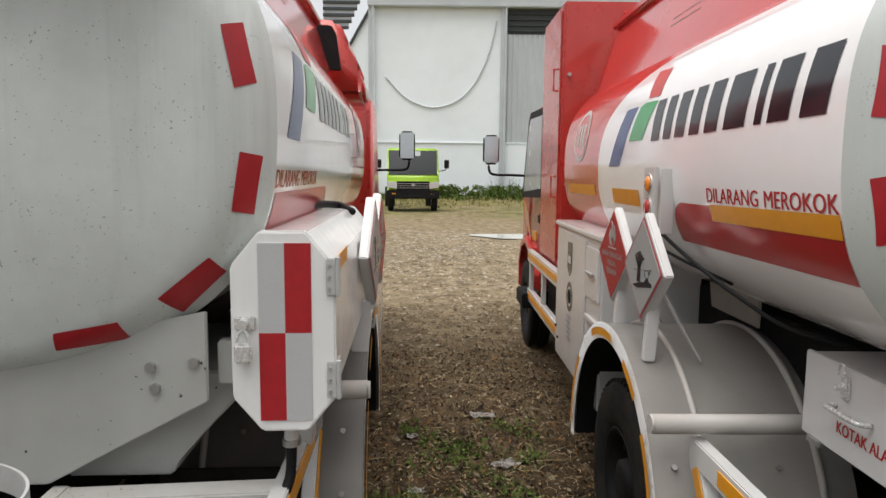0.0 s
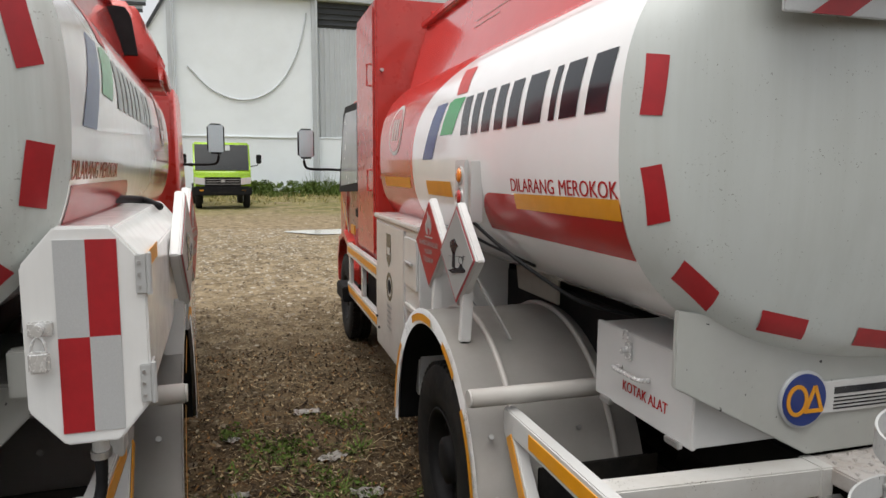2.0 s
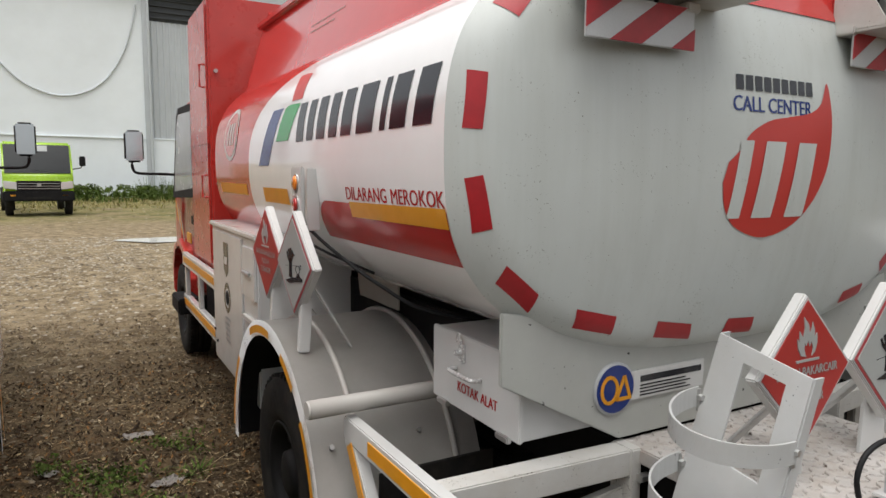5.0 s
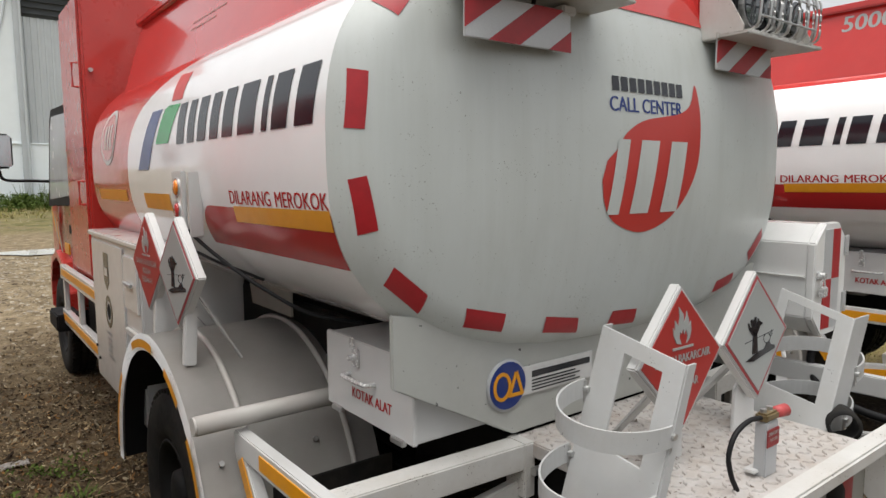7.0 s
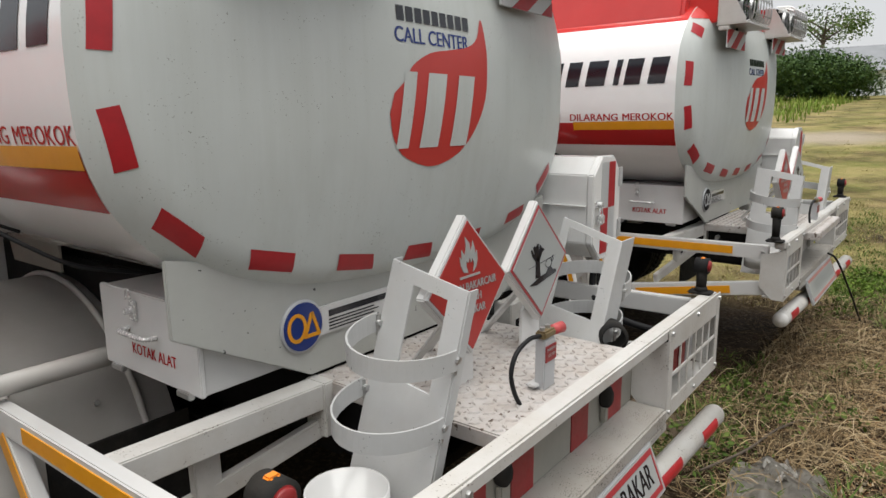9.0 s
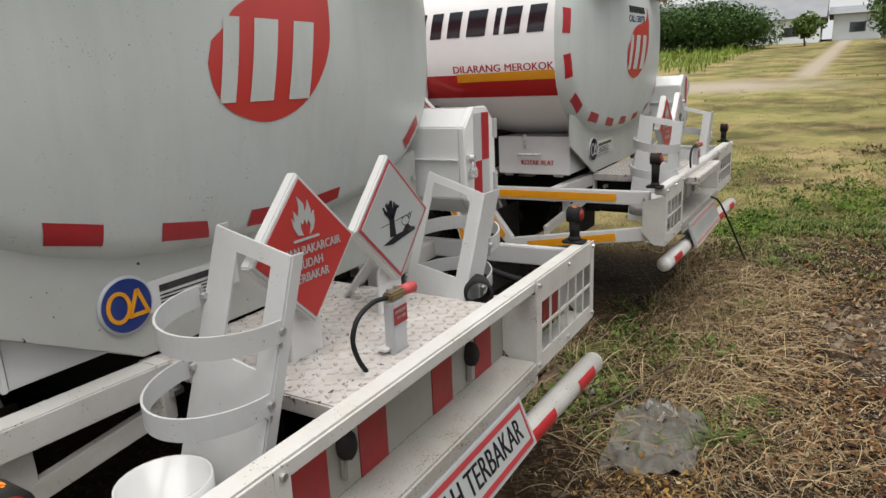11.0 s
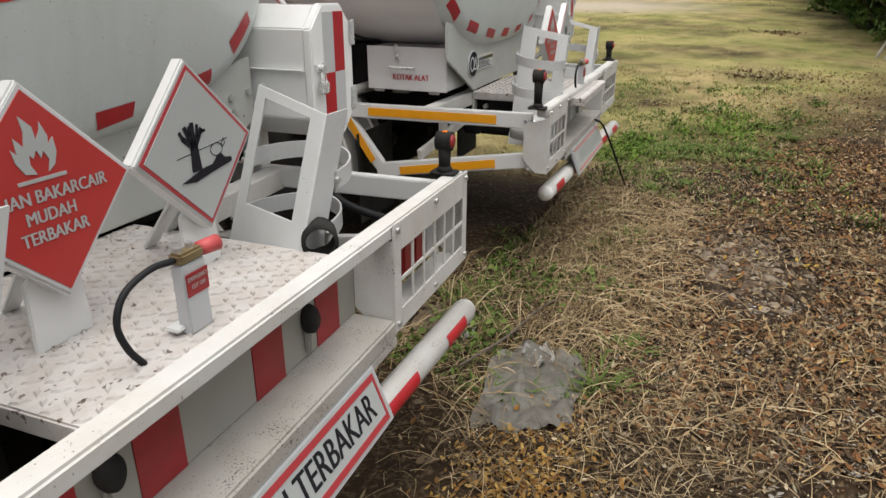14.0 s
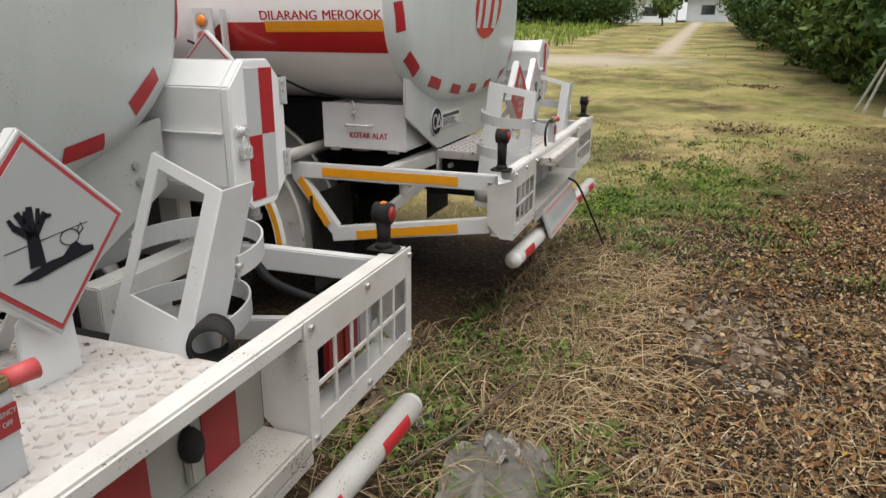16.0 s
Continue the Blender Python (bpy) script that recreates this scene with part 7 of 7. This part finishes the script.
# ---- trees and hedge ----
def leaf_cloud(n, clumps, size, rnd):
    """Leaf quads round many clump centres: vertices and faces."""
    c = np.array(clumps)
    pick = rnd.randint(0, len(c), n)
    d = rnd.randn(n, 3)
    d /= np.linalg.norm(d, axis=1)[:, None] + 1e-9
    rad = c[pick, 3] * (0.55 + 0.5 * rnd.rand(n) ** 0.5)
    pos = c[pick, :3] + d * rad[:, None] * (1, 1, 0.8)
    nrm = d + rnd.randn(n, 3) * 0.6
    nrm /= np.linalg.norm(nrm, axis=1)[:, None]
    a = np.cross(nrm, rnd.randn(n, 3))
    a /= np.linalg.norm(a, axis=1)[:, None]
    b = np.cross(nrm, a)
    s = size * (0.6 + 0.8 * rnd.rand(n))[:, None]
    V = np.stack([pos - a * s, pos - b * s * 0.5, pos + a * s, pos + b * s * 0.5], 1).reshape(-1, 3)
    F = [(4 * k, 4 * k + 1, 4 * k + 2, 4 * k + 3) for k in range(n)]
    return V, F


def tree(name, label, h, r, trunk_h, nleaf, size, material, seed, squash=0.8):
    rnd = np.random.RandomState(seed)
    T = tagged(new(name), label, "tree")
    bm = bmesh.new()
    pts = catmull([(0, 0, -0.2), (0.05 * h * 0.2, 0, trunk_h * 0.5), (-0.03, 0.05, trunk_h), (0.1, 0, h * 0.75)], 5)
    for k in range(len(pts) - 1):
        rod(bm, pts[k], pts[k + 1], 0.035 * h * (1 - 0.6 * k / len(pts)), 8, 0.035 * h * (1 - 0.6 * (k + 1) / len(pts)))
    for k in range(7):
        a = k * 2.4
        z = trunk_h + (h - trunk_h) * 0.1 * k * 0.7
        rod(bm, (0, 0, z), (math.cos(a) * r * 0.65, math.sin(a) * r * 0.65, z + r * 0.45), 0.013 * h, 6, 0.004 * h)
    part("trunk", bm, BARK, T, "", True)
    clumps = []
    for k in range(46):
        d = rnd.randn(3)
        d /= np.linalg.norm(d)
        q = rnd.rand() ** 0.4
        zc = trunk_h + (h - trunk_h) * 0.5
        clumps.append((d[0] * r * q, d[1] * r * q, zc + d[2] * (h - trunk_h) * 0.5 * q * squash, r * (0.2 + 0.2 * rnd.rand())))
    V, F = leaf_cloud(nleaf, clumps, size, rnd)
    me = bpy.data.meshes.new("crown")
    me.from_pydata(V.tolist(), [], F)
    me.materials.append(material)
    crown = new("crown", me)
    crown.parent = T
    return T


def weed_plants(pts, n, r, h, size, name, label, material=WEED):
    """Low leafy weeds: many small leaves round each root."""
    V, F = [], []
    for x, y in pts:
        z = ground_z(x, y)
        k = rs.randint(0, 1000)
        cl = [(x + rs.randn() * r * 0.45, y + rs.randn() * r * 0.45, z + h * (0.15 + 0.6 * rs.rand()), r * (0.25 + 0.3 * rs.rand())) for _ in range(5)]
        v, f = leaf_cloud(n, cl, size * (0.7 + 0.6 * rs.rand()), np.random.RandomState(k))
        v[:, 2] = np.maximum(v[:, 2], z + 0.004)
        b = len(V)
        V += v.tolist()
        F += [tuple(b + i for i in q) for q in f]
    return joined(name, V, F, material, label, "weeds")


lane = [(-1.85, 1.15), (-1.55, 1.35), (-1.35, 1.05), (-1.95, 0.75), (-1.5, 0.6), (-1.75, 0.3), (-1.3, 0.8), (-2.0, 1.75), (-1.45, 1.8), (-1.65, 2.3), (-2.1, 0.4), (-1.2, 0.4), (-1.9, 2.6), (-1.3, 2.6), (-1.6, -0.1), (-1.95, 1.35), (-1.15, 1.5)]
weed_plants([(x + rs.randn() * 0.1, y + rs.randn() * 0.12) for x, y in lane for _ in range(6)], 48, 0.1, 0.06, 0.012, "leafy_weeds", "low leafy green weeds between the trucks")
tails = [(1.25, -0.5), (1.5, -0.6), (1.95, -0.8), (2.1, -0.65), (2.3, -0.45), (2.05, -0.95), (5.6, -0.9), (5.2, -1.05), (6.0, -1.3), (6.4, -2.2), (5.9, -2.0), (6.8, -1.9), (7.2, -2.6), (4.6, -0.9), (4.9, -0.75), (7.4, -1.5), (6.6, -1.2), (5.9, -1.0), (6.2, -0.8), (5.4, -0.7), (7.0, -1.0), (7.8, -1.9), (6.9, -2.3), (7.6, -2.3), (8.2, -2.8), (4.4, -0.75)]
weed_plants([(x + rs.randn() * 0.12, y + rs.randn() * 0.1) for x, y in tails for _ in range(5)], 38, 0.15, 0.08, 0.015, "leafy_weeds", "low leafy green weeds behind the trucks")
lush = [(5.0, -0.75), (5.2, -0.95), (5.5, -0.8), (5.8, -0.95), (5.3, -0.6), (6.3, -1.35), (6.6, -1.6), (6.9, -1.75), (6.5, -1.9), (7.2, -2.0), (7.6, -1.8)]
weed_plants([(x + rs.randn() * 0.16, y + rs.randn() * 0.12) for x, y in lush for _ in range(6)], 40, 0.16, 0.09, 0.016, "leafy_weeds", "fresh bright green weeds behind the far truck", LUSHWEED)

weed_plants([(-2.6 + 9 * rs.rand(), 29.8 + 1.6 * rs.rand()) for _ in range(70)], 90, 0.4, 0.75, 0.06, "tall_weeds", "leafy weeds along the warehouse wall")

shrub = tree("hedge_tree", "dense dark green hedge tree at the yard's edge", 5.2, 2.0, 0.3, 6500, 0.11, LEAF, 3, 1.0)
shrub_b = tree("hedge_tree", "dense dark green hedge tree at the yard's edge", 4.6, 1.9, 0.25, 6500, 0.10, LEAFLIGHT, 8, 1.0)
shrub.matrix_basis = pose(13.2, -5.9, rise(13.2, 0), 0, 0, 0)
shrub_b.matrix_basis = pose(15.6, -5.7, rise(15.6, 0), 0, 0, 40)
low = tree("hedge_shrub", "leafy green shrub at the foot of the hedge", 2.3, 1.0, 0.1, 2600, 0.085, LEAFLIGHT, 12, 1.1)
low.matrix_basis = pose(14.3, -5.75, rise(14.3, 0) - 0.15)
for k in range(17):
    x = 15.6 + k * 1.7
    copy_thing(low, pose(x, -5.15 + 0.25 * math.sin(k * 1.7), rise(x, 0) - 0.2, 0, 0, k * 83))
for k in range(13):
    x = 18.0 + k * 3.0
    y = -5.7 + 0.04 * k + 0.3 * math.sin(k * 2.1)
    o = copy_thing(shrub if k % 3 else shrub_b, pose(x, y, rise(x, y) - 0.1, 0, 0, k * 77))
for o in list(scene.collection.objects):
    if o.name.startswith("hedge_tree") or o.name.startswith("hedge_shrub"):
        tagged(o, group="hedge trees")

big = tree("shade_tree", "broad dark green shade tree at the far edge", 3.5, 4.4, 0.6, 16000, 0.12, LEAF, 21, 0.9)
big.matrix_basis = pose(56, 8.0, rise(56, 8) - 0.3, 0, 0, 0)
for x, y, r, s in ((57, 13.5, 60, 1.0), (60, 18.5, 130, 1.05), (62, 24, 20, 1.0), (60, 29, 88, 1.1), (58, 6.0, 200, 0.8)):
    o = copy_thing(big, pose(x, y, rise(x, y) - 0.3, 0, 0, r))
    o.scale = (s, s, s)
tall = tree("tall_tree", "tall thin light green tree behind the buildings", 9.6, 4.6, 5.6, 1900, 0.17, LEAFLIGHT, 33, 0.7)
tall.matrix_basis = pose(84, 10.6, rise(84, 8) - 0.3)
for x, y, r in ((92, 21, 70), (90, 30, 10)):
    copy_thing(tall, pose(x, y, rise(x, y) - 0.6, 0, 0, r))
sap = tree("young_tree", "small green tree by the white wall", 2.6, 1.1, 0.7, 1500, 0.13, LEAFLIGHT, 44, 0.9)
sap.matrix_basis = pose(58, 0.8, rise(58, 1) - 0.1)


# ---- far buildings ----
def shed(name, label, x, y0, y1, h, depth, roof, wallmat, roofmat):
    B = tagged(new(name), label, "building")
    z = rise(x, 0) - 0.4
    part("wall", boxed(x, x + depth, y0, y1, z, z + h, 0.02), wallmat, B)
    part("roof", prismed([(x - 0.5, z + h), (x + depth + 0.5, z + h), (x + depth / 2, z + h + roof)], "y", y0 - 0.4, y1 + 0.4), roofmat, B, "low pitched metal roof")
    n = max(1, int((y1 - y0) / 4))
    for k in range(n):
        yy = y0 + (k + 0.5) * (y1 - y0) / n
        w = part("window", boxed(x - 0.03, x + 0.05, yy - 0.6, yy + 0.6, z + h * 0.4, z + h * 0.72, 0.01), DARKGREY, B)
        part("pane", boxed(x - 0.04, x - 0.031, yy - 0.5, yy + 0.5, z + h * 0.43, z + h * 0.69, 0), DARKGLASS, w)
    return B


shed("white_house", "low white house behind the far trees", 66, 0.0, 22, 2.45, 9, 2.5, WALLWHITE, ROOFGREY)
shed("grey_shed", "grey metal shed at the end of the track", 68, -4.6, -0.9, 2.6, 8, 0.9, SHEETGREY, ROOFGREY)

# leaning poles stacked like a tripod by the hedge
WOODGREY = mat("weathered_pole", (0.42, 0.4, 0.35), 0.85, vary=0.3, scale=12, bump=0.4, bscale=40)
tp = tagged(new("pole_tripod"), "weathered grey wooden poles leaning together by the hedge", "poles")
apex = Vector((12.3, -4.75, rise(12.3, 0) + 1.62))
for dx, dy, k in ((0.45, 0.5, 1.03), (0.2, 0.42, 1.02), (-0.2, 0.2, 1.03), (-0.3, -0.3, 1.02), (0.4, -0.1, 0.99)):
    foot = Vector((apex.x + dx, apex.y + dy, rise(apex.x + dx, 0)))
    part("pole", rodded(foot, apex + (apex - foot) * (k - 0.98), 0.026, 8, 0.02), WOODGREY, tp)
part("crossbar", rodded(apex + Vector((0.1, 0.28, 0.03)), apex + Vector((-0.1, -0.3, 0.0)), 0.024, 8), WOODGREY, tp)
rack = tagged(new("pole_rack"), "weathered grey wooden rack leaning at the hedge", "rack")
zr = rise(13.4, 0)
for y in (-5.0, -5.3, -5.62):
    part("upright", rodded((13.4, y, zr), (13.45, y + 0.02, zr + 1.15), 0.03, 8), WOODGREY, rack)
for z in (0.3, 0.8):
    part("rail", rodded((13.37, -4.9, zr + z), (13.37, -5.75, zr + z + 0.03), 0.028, 8), WOODGREY, rack)
